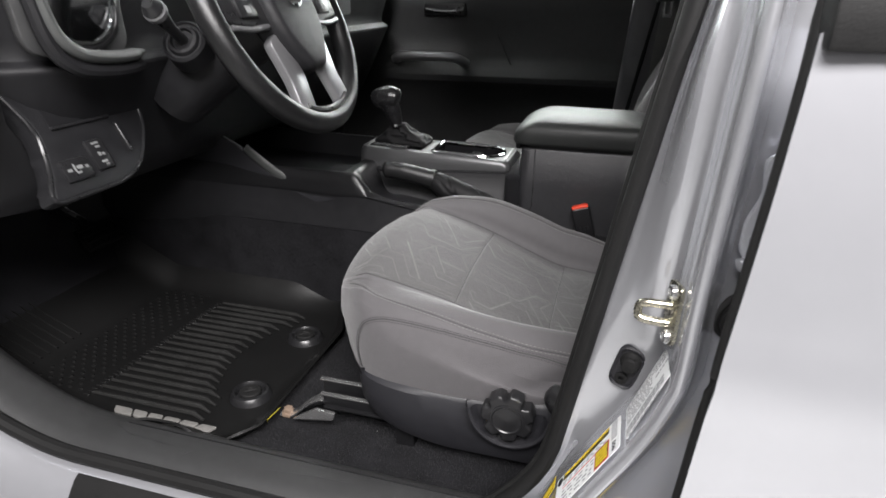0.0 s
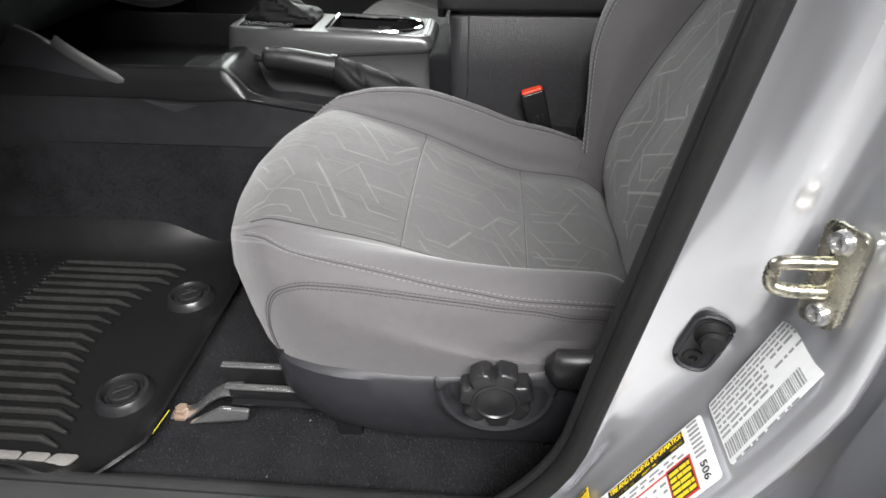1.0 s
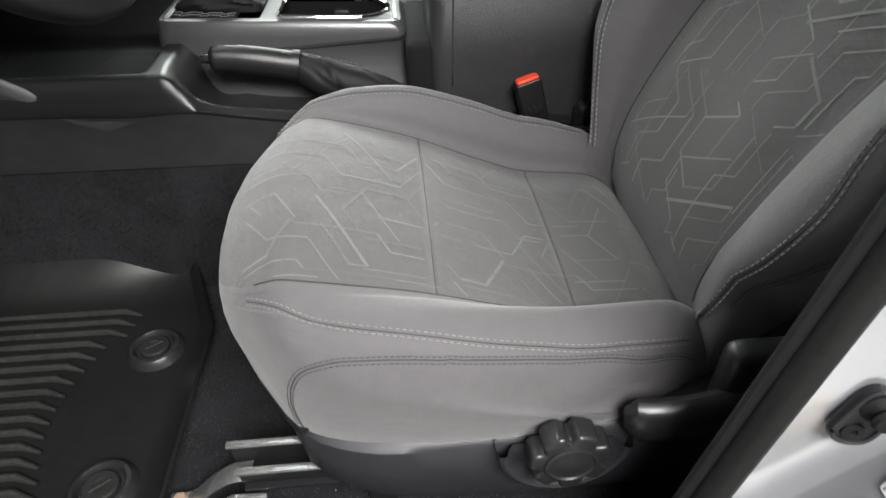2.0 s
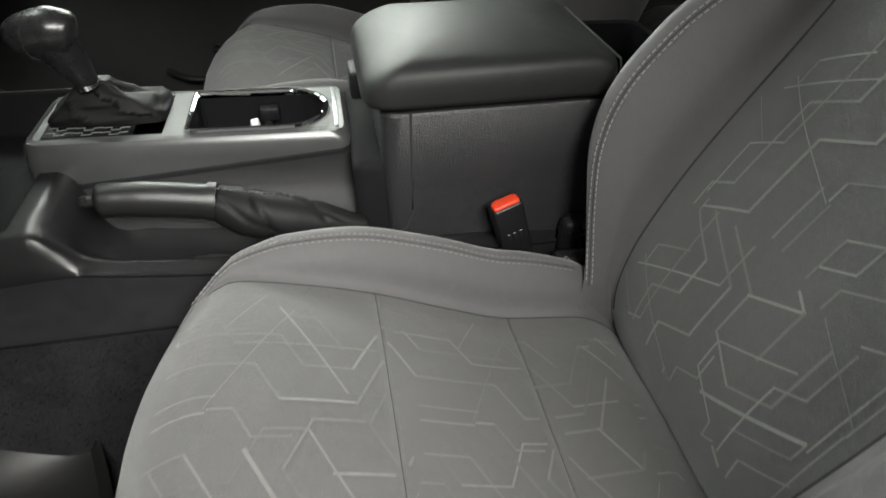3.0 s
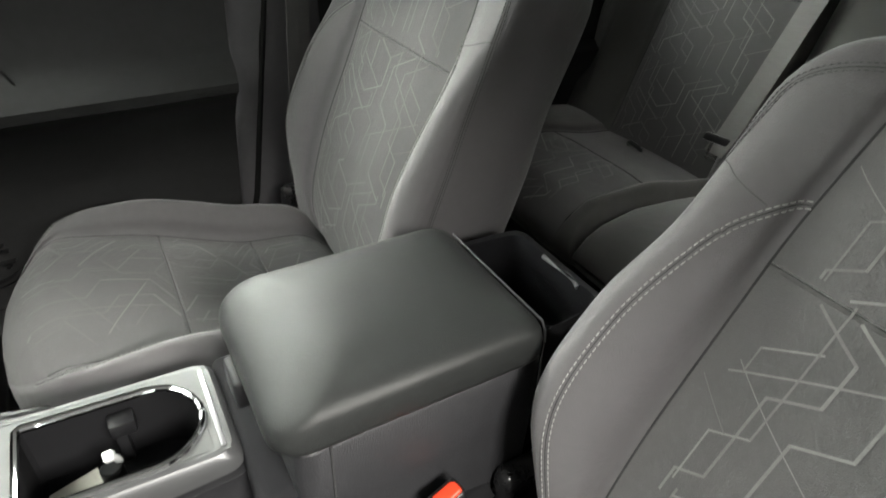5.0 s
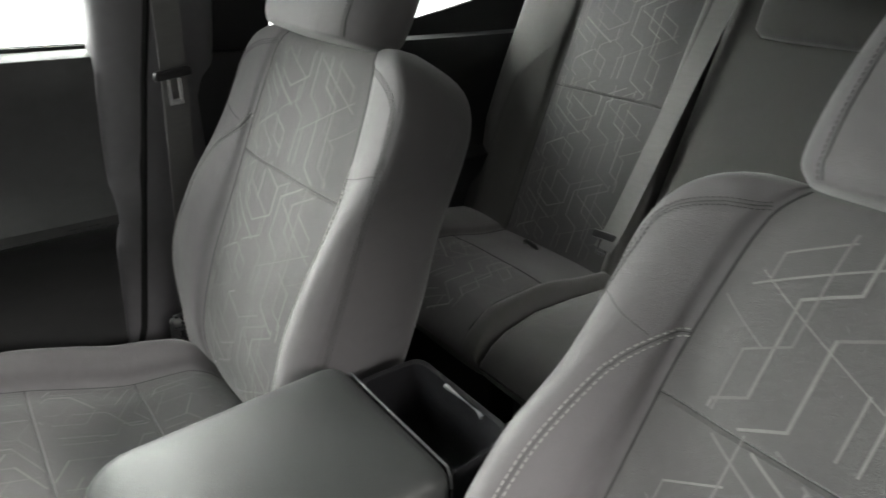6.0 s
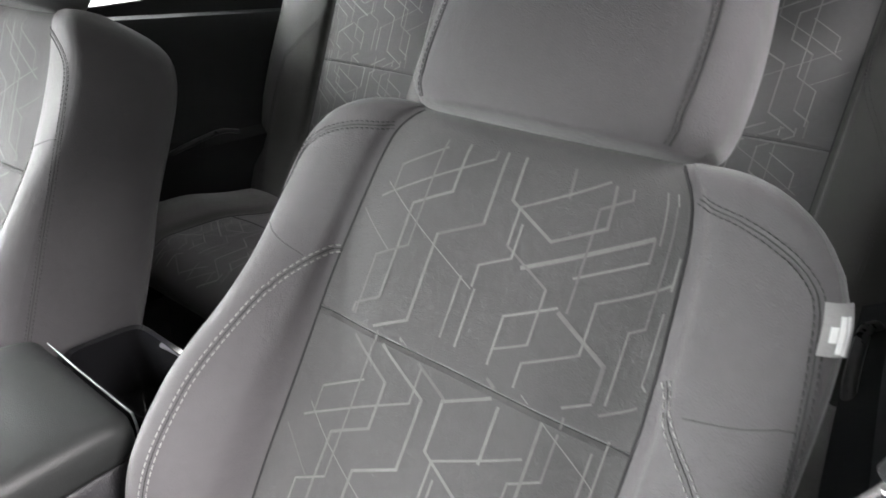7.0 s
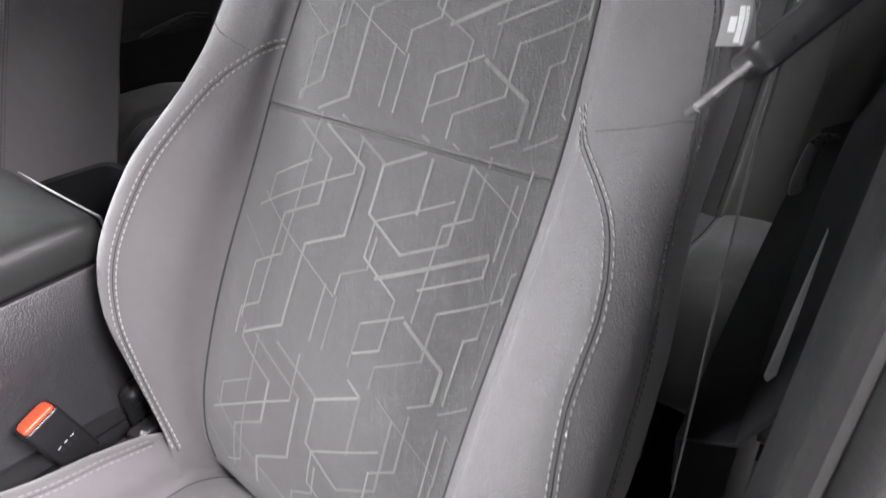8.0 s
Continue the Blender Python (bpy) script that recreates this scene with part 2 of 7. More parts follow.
def catmull(pts, per, closed=False):
    """A smooth line through the points, with `per` steps between each two."""
    P = np.array(pts, float)
    n = len(P)
    out = []
    for i in range(n if closed else n - 1):
        if closed:
            a, b, c, d = P[(i - 1) % n], P[i], P[(i + 1) % n], P[(i + 2) % n]
        else:
            b, c = P[i], P[i + 1]
            a = P[i - 1] if i else 2 * b - c
            d = P[i + 2] if i + 2 < n else 2 * c - b
        for k in range(per):
            t = k / per
            out.append(0.5 * (2 * b + (c - a) * t + (2 * a - 5 * b + 4 * c - d) * t * t + (3 * b - a - 3 * c + d) * t ** 3))
    if not closed:
        out.append(P[-1])
    return np.array(out)


def keyed(keys, t):
    """The value at t of a smooth monotone line through rows of (t, value)."""
    k = [a for a, _ in keys]
    v = [b for _, b in keys]
    if t <= k[0]:
        return v[0]
    if t >= k[-1]:
        return v[-1]
    i = max(j for j in range(len(k)) if k[j] <= t)
    s = [(v[j + 1] - v[j]) / (k[j + 1] - k[j]) for j in range(len(k) - 1)]
    def slope(j):
        if j == 0:
            return s[0]
        if j == len(k) - 1:
            return s[-1]
        return 0 if s[j - 1] * s[j] <= 0 else 2 * s[j - 1] * s[j] / (s[j - 1] + s[j])
    h = k[i + 1] - k[i]
    u = (t - k[i]) / h
    return (v[i] * (2 * u ** 3 - 3 * u * u + 1) + h * slope(i) * (u ** 3 - 2 * u * u + u)
            + v[i + 1] * (3 * u * u - 2 * u ** 3) + h * slope(i + 1) * (u ** 3 - u * u))


def grid(P, closed_j=False, cap0=False, cap1=False):
    """Faces over an array of points, rows by columns."""
    P = np.asarray(P, float)
    n, m = P.shape[:2]
    V = [tuple(p) for p in P.reshape(-1, 3)]
    F = []
    for i in range(n - 1):
        for j in range(m if closed_j else m - 1):
            k = (j + 1) % m
            F.append([i * m + j, i * m + k, (i + 1) * m + k, (i + 1) * m + j])
    for on, row in ((cap0, 0), (cap1, n - 1)):
        if on:
            V.append(tuple(P[row].mean(0)))
            for j in range(m if closed_j else m - 1):
                F.append([row * m + j, row * m + (j + 1) % m, len(V) - 1])
    return V, F


def shell(P, thick):
    """A grid with thickness: the sheet, a copy below it along its normals, and a rim."""
    P = np.asarray(P, float)
    n, m = P.shape[:2]
    du, dv = np.gradient(P, axis=0), np.gradient(P, axis=1)
    nn = np.cross(du, dv)
    nn /= np.linalg.norm(nn, axis=2, keepdims=True) + 1e-12
    Q = P - nn * thick
    A, B = grid(P), grid(Q)
    V, F = join(A, B)
    o = n * m
    for i in range(n - 1):
        F.append([i * m, (i + 1) * m, o + (i + 1) * m, o + i * m])
        F.append([i * m + m - 1, (i + 1) * m + m - 1, o + (i + 1) * m + m - 1, o + i * m + m - 1])
    for j in range(m - 1):
        F.append([j, j + 1, o + j + 1, o + j])
        F.append([(n - 1) * m + j, (n - 1) * m + j + 1, o + (n - 1) * m + j + 1, o + (n - 1) * m + j])
    return V, F


def tube(path, r, n=8, closed=False, squash=1.0, up=(0, 0, 1), cap=True):
    """A round (or squashed) bar along a path; r may be a list."""
    P = np.array(path, float)
    k = len(P)
    R = np.broadcast_to(np.array(r, float), (k,)) if np.ndim(r) == 0 else np.array(r, float)
    if closed:
        T = np.roll(P, -1, 0) - np.roll(P, 1, 0)
    else:
        T = np.gradient(P, axis=0)
    T /= np.linalg.norm(T, axis=1, keepdims=True) + 1e-12
    rings = []
    u = np.array(up, float)
    for i in range(k):
        a = np.cross(T[i], u)
        if np.linalg.norm(a) < 1e-3:
            a = np.cross(T[i], (1, 0.2, 0))
        a /= np.linalg.norm(a)
        b = np.cross(a, T[i])
        rings.append([P[i] + R[i] * (math.cos(w) * a + squash * math.sin(w) * b) for w in np.linspace(0, 2 * math.pi, n, endpoint=False)])
    if closed:
        rings.append(rings[0])
        return grid(rings, closed_j=True)
    return grid(rings, closed_j=True, cap0=cap, cap1=cap)


def lathe(profile, m, n=24, a0=0.0, a1=2 * math.pi):
    """Turns (radius, height) rows round z, then moves by m."""
    full = abs(a1 - a0 - 2 * math.pi) < 1e-6
    ang = np.linspace(a0, a1, n, endpoint=not full)
    P = [[(r * math.cos(w), r * math.sin(w), h) for w in ang] for r, h in profile]
    return moved(grid(P, closed_j=full, cap0=profile[0][0] > 1e-6, cap1=profile[-1][0] > 1e-6), m)


def prism(outline, z0, z1, m=None, r=0.0, seg=2):
    """An outline of (x, y) raised from z0 to z1, with rounded rims, then moved by m."""
    bm = bmesh.new()
    f = bm.faces.new([bm.verts.new((x, y, z0)) for x, y in outline])
    ext = bmesh.ops.extrude_face_region(bm, geom=[f])
    for v in [g for g in ext["geom"] if isinstance(g, bmesh.types.BMVert)]:
        v.co.z = z1
    if r:
        rim = [e for e in bm.edges if abs(e.verts[0].co.z - e.verts[1].co.z) < 1e-9]
        bmesh.ops.bevel(bm, geom=rim, offset=r, segments=seg, profile=0.5, affect="EDGES")
    if m is not None:
        bmesh.ops.transform(bm, matrix=m, verts=bm.verts[:])
    return lists(bm)


def round_outline(pts, r, n=5):
    """A polygon of (x, y) with its corners rounded."""
    out = []
    k = len(pts)
    for i in range(k):
        a, b, c = (np.array(pts[(i + d) % k], float) for d in (-1, 0, 1))
        rr = r[i] if isinstance(r, (list, tuple)) else r
        u, w = (a - b), (c - b)
        lu, lw = np.linalg.norm(u), np.linalg.norm(w)
        d = min(rr, 0.48 * lu, 0.48 * lw)
        p, q = b + u / lu * d, b + w / lw * d
        for t in np.linspace(0, 1, n):
            out.append(tuple((1 - t) ** 2 * p + 2 * t * (1 - t) * b + t * t * q))
    return out


class Skin:
    """A smooth sheet over rows (along) and columns (across), to lay seams, stitches and woven lines on."""

    def __init__(self, P):
        self.P = np.asarray(P, float)
        self.n, self.m = self.P.shape[:2]

    def at(self, i, j):
        i, j = min(max(i, 0), self.n - 1.001), min(max(j, 0), self.m - 1.001)
        a, b = int(i), int(j)
        u, w = i - a, j - b
        P = self.P
        return (P[a, b] * (1 - u) * (1 - w) + P[a + 1, b] * u * (1 - w) + P[a, b + 1] * (1 - u) * w + P[a + 1, b + 1] * u * w)

    def patch(self, i, j, out):
        p = self.at(i, j)
        e = 0.35
        a, b = self.at(i + e, j) - self.at(i - e, j), self.at(i, j + e) - self.at(i, j - e)
        nn = np.cross(a, b)
        nn /= np.linalg.norm(nn) + 1e-12
        if nn @ np.array(out) < 0:
            nn = -nn
        return p, nn


def stitches(skin, track, out, length=0.0044, gap=0.0020, width=0.00065, side=0.0, lift=0.0005):
    """Short raised threads along a track of (row, column) on a skin, moved sideways by `side` metres."""
    pts = []
    for (i0, j0), (i1, j1) in zip(track[:-1], track[1:]):
        steps = 24
        for k in range(steps):
            pts.append((i0 + (i1 - i0) * k / steps, j0 + (j1 - j0) * k / steps))
    pts.append(track[-1])
    fr = [skin.patch(i, j, out) for i, j in pts]
    P = np.array([a for a, _ in fr])
    Nn = np.array([b for _, b in fr])
    T = np.gradient(P, axis=0)
    T /= np.linalg.norm(T, axis=1, keepdims=True) + 1e-12
    S = np.cross(Nn, T)
    P = P + S * side + Nn * lift
    d = np.r_[0, np.cumsum(np.linalg.norm(np.diff(P, axis=0), axis=1))]
    geos = []
    s = 0.0
    def at(x):
        return np.array([np.interp(x, d, P[:, k]) for k in range(3)]), np.array([np.interp(x, d, Nn[:, k]) for k in range(3)])
    while s + length < d[-1]:
        a, na = at(s)
        b, nb = at(s + length)
        mid = at(s + length / 2)[0]
        geos.append(tube([a - na * 0.0006, (a + mid) / 2 + na * 0.0003, (mid + b) / 2 + nb * 0.0003, b - nb * 0.0006], [width * 0.7, width, width, width * 0.7], 5))
        s += length + gap
    return join(*geos) if geos else ([], [])


def line_on(skin, track, out, r=0.0012, lift=0.0, n=6, squash=1.0):
    """A thin cord along a track on a skin."""
    pts = []
    for (i0, j0), (i1, j1) in zip(track[:-1], track[1:]):
        for k in range(10):
            pts.append((i0 + (i1 - i0) * k / 10, j0 + (j1 - j0) * k / 10))
    pts.append(track[-1])
    fr = [skin.patch(i, j, out) for i, j in pts]
    return tube([a + b * lift for a, b in fr], r, n, squash=squash, up=tuple(np.mean([b for _, b in fr], 0)))


# The woven design: walks from a point (mm across, mm along) by N and S and four slanting ways at 30 degrees; it repeats every 200 mm.
MOTIF = (
    "t -108 461 F120", "m -19 544 S43 W106", "m -61 501 W45 S24", "b -84 543 S12 F48 S39 W36 S82 W26 S24", "m -64 542 S126 W33 S52",
    "b -68 541 F66 S57 W37 S73 W47", "t -128 433 F54", "m -14 408 S50", "m -1 402 S46", "b -43 544 F55 S42 F42 E40 N60", "b 4 514 E46 V16",
    "b 44 537 S50", "t 56 545 F76", "m 121 500 S82 W12 S50", "m 122 541 S40", "t 121 542 F26", "m 113 543 S70", "m 88 543 S46 W24 S75",
    "m 60 411 W39 S37", "k 62 408 F46 S24", "m 102 359 W20", "m 71 505 W68 S30 F42 S41 W24", "m 18 459 S26 W25 S17", "k 27 429 E94", "m 109 474 S14 W52",
    "m 131 450 W54 S37 W41 S18", "m 132 431 S48 F12", "m 109 354 E36", "b 143 474 W12 S21 F12",
)
WAYS = dict(N=90, S=-90, E=30, F=-30, W=-150, V=150)
HALF_WIDTH = dict(t=0.0005, m=0.0009, b=0.0012, k=0.0016)


def iso_lines(width, length, shift=(0.0, 0.0)):
    """The woven design over a panel, as lines of (across, along) in metres with their half widths."""
    lines = []
    for tile in range(-4, int(length / 0.2) + 3):
        for walk_text in MOTIF:
            kind, x, y, *moves = walk_text.split()
            p = np.array((float(x) / 1000 + shift[0], float(y) / 1000 - 0.2 + 0.2 * tile + shift[1]))
            pts = [p]
            for mv in moves:
                w = radians(WAYS[mv[0]])
                p = p + np.array((math.cos(w), math.sin(w))) * float(mv[1:]) / 1000
                pts.append(p)
            if max(q[1] for q in pts) > -0.05 and min(q[1] for q in pts) < length:
                lines.append((pts, HALF_WIDTH[kind]))
    return lines


def weave(skin, i_of, j_of, inside, lines, out, lift=0.0005):
    """Lays polylines (across, along) on a skin as thin woven ribbons, where inside(across, along) holds."""
    V, F = [], []
    for count, (pl, w) in enumerate(lines):
        high = lift + 0.00006 * (count % 9)
        for a, b in zip(pl[:-1], pl[1:]):
            ln = np.linalg.norm(b - a)
            n = max(int(ln / 0.007), 2)
            side = np.array((-(b - a)[1], (b - a)[0])) / (ln + 1e-9) * w
            ext = (b - a) / (ln + 1e-9) * w * 0.5
            row = []
            for t in np.linspace(0, 1, n + 1):
                q = a - ext + (b - a + 2 * ext) * t
                if not inside(*q):
                    row.append(None)
                    continue
                pr = []
                for s in (1, -1):
                    x, y = q + side * s
                    p, nn = skin.patch(i_of(x, y), j_of(x, y), out)
                    pr.append(p + nn * high)
                row.append(pr)
            last = None
            for pr in row:
                if pr is None:
                    last = None
                    continue
                V += [tuple(pr[0]), tuple(pr[1])]
                k = len(V)
                if last is not None:
                    F.append([last - 2, last - 1, k - 1, k - 2])
                last = k
    return V, F

# ---- seats ----
REC = radians(28.2)


def front_seat(name, label, yc, side, dx, dz=0.0, driver=True, rec=REC, deep=0.0):
    """A bucket seat. side: +1 where its outer flank faces -y. The hinge crease lies at x 0.117, z 0.217 before dx, dz."""
    root = thing(name, (dx - 0.05, yc, 0.0), label, "seat", "front seats")
    ud, fd = np.array((math.sin(rec), 0, math.cos(rec))), np.array((-math.cos(rec), 0, math.sin(rec)))
    hinge = np.array((0.117 + dx, yc, 0.217 + dz))

    # backrest
    rows = sorted(list(np.linspace(-0.06, 0.50, 43)) + [0.334, 0.338, 0.342])
    tops = [(0.508, 0.985), (0.516, 0.95), (0.523, 0.88), (0.529, 0.77), (0.534, 0.6), (0.537, 0.36), (0.538, 0.08)]
    ring = []
    for s, q in [(s, 1.0) for s in rows] + tops:
        t = min(s, 0.56)
        wi = keyed([(-0.06, 0.124), (0.1, 0.138), (0.34, 0.143), (0.46, 0.135), (0.5, 0.128), (0.54, 0.105)], t)
        hw = keyed([(-0.06, 0.13), (-0.02, 0.145), (0.03, 0.178), (0.08, 0.209), (0.15, 0.234), (0.24, 0.232), (0.34, 0.222), (0.42, 0.224), (0.455, 0.223), (0.48, 0.217), (0.505, 0.201), (0.525, 0.176), (0.538, 0.145)], t)
        hb = keyed([(-0.06, 0.0), (0.0, 0.020), (0.06, 0.050), (0.12, 0.080), (0.18, 0.092), (0.24, 0.084), (0.33, 0.049), (0.38, 0.030), (0.43, 0.019), (0.54, 0.010)], t) * (1.0 if driver else 0.64)
        fc = keyed([(-0.06, -0.06), (-0.02, -0.022), (0.02, -0.002), (0.07, 0.008), (0.15, 0.012), (0.3, 0.004), (0.45, 0.0), (0.56, -0.002)], t)
        half = [(0, fc), (wi * 0.55, fc + 0.002), (wi, fc - 0.004), (wi + 0.2 * (hw - wi), fc + 0.42 * hb), (wi + 0.62 * (hw - wi), hb), (hw - 0.007, 0.68 * hb),
                (hw, -0.012), (hw - 0.003, -0.055 - 0.5 * deep), (hw - 0.03, -0.094 - deep), (hw * 0.5, -0.104 - deep), (0, -0.106 - deep)]
        h = catmull(half, 5)
        ho = max(hw, 0.19 if s < 0.08 else 0) + keyed([(0.0, 0.004), (0.12, 0.014), (0.3, 0.011), (0.44, 0.007), (0.538, 0.002)], t)
        ho += 0 if driver else keyed([(0.0, 0.0), (0.12, 0.030), (0.25, 0.026), (0.4, 0.0)], t)
        ho_half = [(wi + (y - wi) * (ho - wi) / (hw - wi), fc + (f - fc) * (0.52 if f > fc else 1)) if y > wi else (y, f) for y, f in half]
        full = np.concatenate([h[::-1] * (-1, 1), catmull(ho_half, 5)[1:]])
        full[:, 1] = -0.045 + (full[:, 1] + 0.045) * q
        # columns run from the inner flank to the outer one
        ring.append([hinge + ud * s + fd * f + np.array((0, -side * y, 0)) for y, f in full])
    B = np.array(ring)
    S_ALL = rows + [s for s, _ in tops]
    seam_row = S_ALL.index(0.338)
    B[seam_row, 41:60] -= fd * 0.003
    back = Skin(B)
    out = tuple(fd)
    backrest = part("backrest", grid(np.concatenate([B[:, 90:101], B[:, 1:12]], 1)), "bolster", root, "smooth grey cloth back of the seat")
    part("lower_panel", grid(B[:seam_row + 1, 40:61]), "insert", backrest, "grey cloth woven with pale angular lines")
    part("upper_panel", grid(B[seam_row:, 40:61]), "insert", backrest, "grey cloth woven with pale angular lines")
    for a, b in ((24, 40), (60, 76)):
        part("side_bolster", grid(B[:, a:b + 1]), "bolster", backrest, "plain grey cloth bolster with contrast stitching")
    for a, b in ((10, 24), (76, 90)):
        part("side_panel", grid(B[:, a:b + 1]), "bolster", backrest)

    def row_of(s):
        return float(np.interp(s, S_ALL, range(len(S_ALL))))

    cords = []
    for c in (40, 60):
        cords.append(line_on(back, [(row_of(s), c) for s in np.linspace(-0.02, 0.53, 22)], out, 0.0016, -0.0008))
    cords.append(line_on(back, [(seam_row, c) for c in range(40, 61)], out, 0.0012, -0.0006))
    part("seam", join(*cords), "seam", backrest, "seam cord between the cloth panels, dark for the shade in the crease")
    # double stitching: from the middle panel out over the crest and down the bolster
    th = []
    for sgn in (-1, 1):
        tr = []
        for s, c in (((0.392, 10.2), (0.386, 12.5), (0.374, 15.0), (0.347, 17.2), (0.31, 18.2), (0.25, 18.6), (0.15, 18.7), (0.05, 18.7), (-0.01, 18.7)) if sgn < 0 else
                     ((0.392, 11.2), (0.370, 14.4), (0.347, 17.4), (0.323, 19.7), (0.298, 20.9), (0.27, 21.3), (0.24, 21.1), (0.205, 21.2), (0.12, 22.8), (0.05, 24.0), (-0.01, 24.0))):
            tr.append((s, c))
        tr = [(row_of(s), 50 + sgn * c) for s, c in catmull(tr, 5)]
        for sd in (-0.003, 0.003):
            th.append(stitches(back, tr, out, side=sd))
        part("stitching", join(*th), "thread", backrest, "double row of pale stitching", kind="stuff")
        th = []
        cords2 = line_on(back, tr, out, 0.0006, -0.0002)
        part("stitch_groove", cords2, "seam", backrest)
    dk = []
    for sgn in (-1, 1):
        tr = [(row_of(s), 50 + sgn * c) for s, c in catmull([(0.509, 11.0), (0.505, 14.0), (0.499, 17.6), (0.486, 21.0), (0.474, 22.7), (0.461, 23.3), (0.43, 23.9), (0.392, 24.9), (0.342, 26.4), (0.29, 26.9), (0.2, 27.2), (0.1, 27.2), (0.02, 27.0)], 5)]
        for sd in (-0.003, 0.003):
            dk.append(stitches(back, tr, out, side=sd, width=0.0005, length=0.0034, gap=0.0014))
        dk.append(line_on(back, [(row_of(s), 50 + sgn * c) for s, c in ((0.376, 15.8), (0.381, 18.4), (0.386, 20.5), (0.392, 22.6), (0.394, 24.4))], out, 0.0006, -0.0002))
        dk.append(line_on(back, tr, out, 0.0007, -0.0003))
        part("dark_stitching", join(*dk), "darkthread", backrest, kind="stuff")
        dk = []
    lines = iso_lines(0.30, 0.54)
    geo = weave(back, lambda x, y: row_of(y), lambda x, y: 50 + 10 * x / keyed([(-0.06, 0.124), (0.1, 0.138), (0.34, 0.143), (0.5, 0.135)], y),
                lambda x, y: 0.0 < y < 0.51 and abs(x) < keyed([(-0.06, 0.118), (0.1, 0.133), (0.34, 0.139), (0.5, 0.131)], y) and abs(y - 0.338) > 0.002, lines, out)
    part("woven_pattern", geo, "weave", backrest, "pale woven angular lines", kind="stuff")

    # head restraint
    hc = hinge + ud * (0.006 if driver else 0.0) + fd * (0.002 if driver else 0.028)
    prof = [(0.523, 0.4, 0.5), (0.526, 0.80, 0.8), (0.533, 0.91, 0.9), (0.55, 0.985, 0.97), (0.60, 0.995, 1.0), (0.66, 0.945, 0.98), (0.70, 0.87, 0.9), (0.722, 0.70, 0.75), (0.728, 0.3, 0.4)]
    prof = catmull(prof, 4)
    ringh = []
    for s, wq, tq in prof:
        loop = []
        for w in np.linspace(0, 2 * math.pi, 56, endpoint=False):
            cx, cy = math.cos(w), math.sin(w)
            p = 3.2
            rr = (abs(cx) ** p + abs(cy) ** p) ** (-1 / p)
            y, f = 0.134 * wq * rr * cx, 0.052 * tq * rr * cy
            f += 0.012 * (1 - (y / 0.141) ** 2) * (1 if cy > 0 else 0)
            loop.append(hc + ud * s + fd * (f - 0.038 - 0.06 * (s - 0.56)) + np.array((0, y, 0)))
        ringh.append(loop)
    head = part("head_restraint", grid(ringh, closed_j=True, cap0=True, cap1=True), "bolster", root, "grey cloth head restraint with dark side seams", sharp=70)
    HR = Skin(np.concatenate([np.array(ringh), np.array(ringh)[:, :1]], 1))
    for yy in (-0.104, 0.104):
        tr, sm = [], []
        for i in range(7, 30):
            cols = np.abs(np.array(ringh)[i, 2:27, 1] - yc - yy)
            tr.append((i, 2 + float(np.argmin(cols))))
        js = np.convolve(np.pad([j for _, j in tr], 3, "edge"), np.ones(7) / 7, "valid")
        tr = [(i, j) for (i, _), j in zip(tr, js)]
        sm.append(line_on(HR, tr, out, 0.0012, -0.0002))
        sm.append(stitches(HR, tr, out, side=0.004, width=0.0005, length=0.0034, gap=0.0014))
        part("head_seam", join(*sm), "darkthread", head, kind="stuff")
    for y in (-0.07, 0.07):
        a = hc + ud * 0.49 - fd * 0.04 + np.array((0, y, 0))
        part("post", tube([a, a + ud * 0.1], 0.006, 12), "smooth", head, "black plastic sleeve")

    # cushion
    xs = sorted(list(np.linspace(-0.268, 0.15, 38)) + [-0.128, -0.124, -0.120, 0.009, 0.013, 0.017])
    nose = [(-0.334, 0.05), (-0.3335, 0.22), (-0.331, 0.42), (-0.325, 0.6), (-0.315, 0.76), (-0.301, 0.88), (-0.285, 0.96)]
    ring = []
    for x, q in nose + [(x, 1.0) for x in xs]:
        zc = keyed([(-0.33, 0.262), (-0.30, 0.274), (-0.265, 0.281), (-0.225, 0.275), (-0.18, 0.262), (-0.124, 0.241), (-0.05, 0.210), (0.013, 0.190), (0.09, 0.186), (0.12, 0.172), (0.15, 0.14)], x)
        hb = keyed([(-0.32, -0.002), (-0.26, 0.010), (-0.2, 0.031), (-0.12, 0.054), (-0.04, 0.062), (0.03, 0.058), (0.08, 0.047), (0.15, 0.03)], x)
        hbo = keyed([(-0.32, -0.012), (-0.25, -0.012), (-0.18, 0.0), (-0.117, 0.013), (-0.05, 0.027), (0.014, 0.037), (0.08, 0.034), (0.15, 0.022)], x)
        hbo = hbo if driver else max(hbo, 0.8 * hb + 0.004)
        crown = keyed([(-0.32, 0.016), (-0.24, 0.016), (-0.117, 0.006), (0.0, 0.0)], x)
        wi = keyed([(-0.32, 0.14), (-0.25, 0.15), (-0.124, 0.146), (0.013, 0.133), (0.15, 0.118)], x)
        hw = keyed([(-0.334, 0.050), (-0.3335, 0.076), (-0.331, 0.103), (-0.325, 0.128), (-0.315, 0.150), (-0.301, 0.170), (-0.285, 0.186), (-0.268, 0.199), (-0.235, 0.214), (-0.18, 0.225), (-0.1, 0.230), (0.0, 0.226), (0.08, 0.214), (0.15, 0.2)], x)
        wi = min(wi * (0.86 + 0.14 * q ** 0.6), 0.82 * hw)
        c1, c2 = wi + min(0.016, 0.25 * (hw - wi)), wi + min(0.038, 0.55 * (hw - wi))
        c3 = max(hw - 0.018, c2 + 0.35 * (hw - c2))
        zb = 0.115
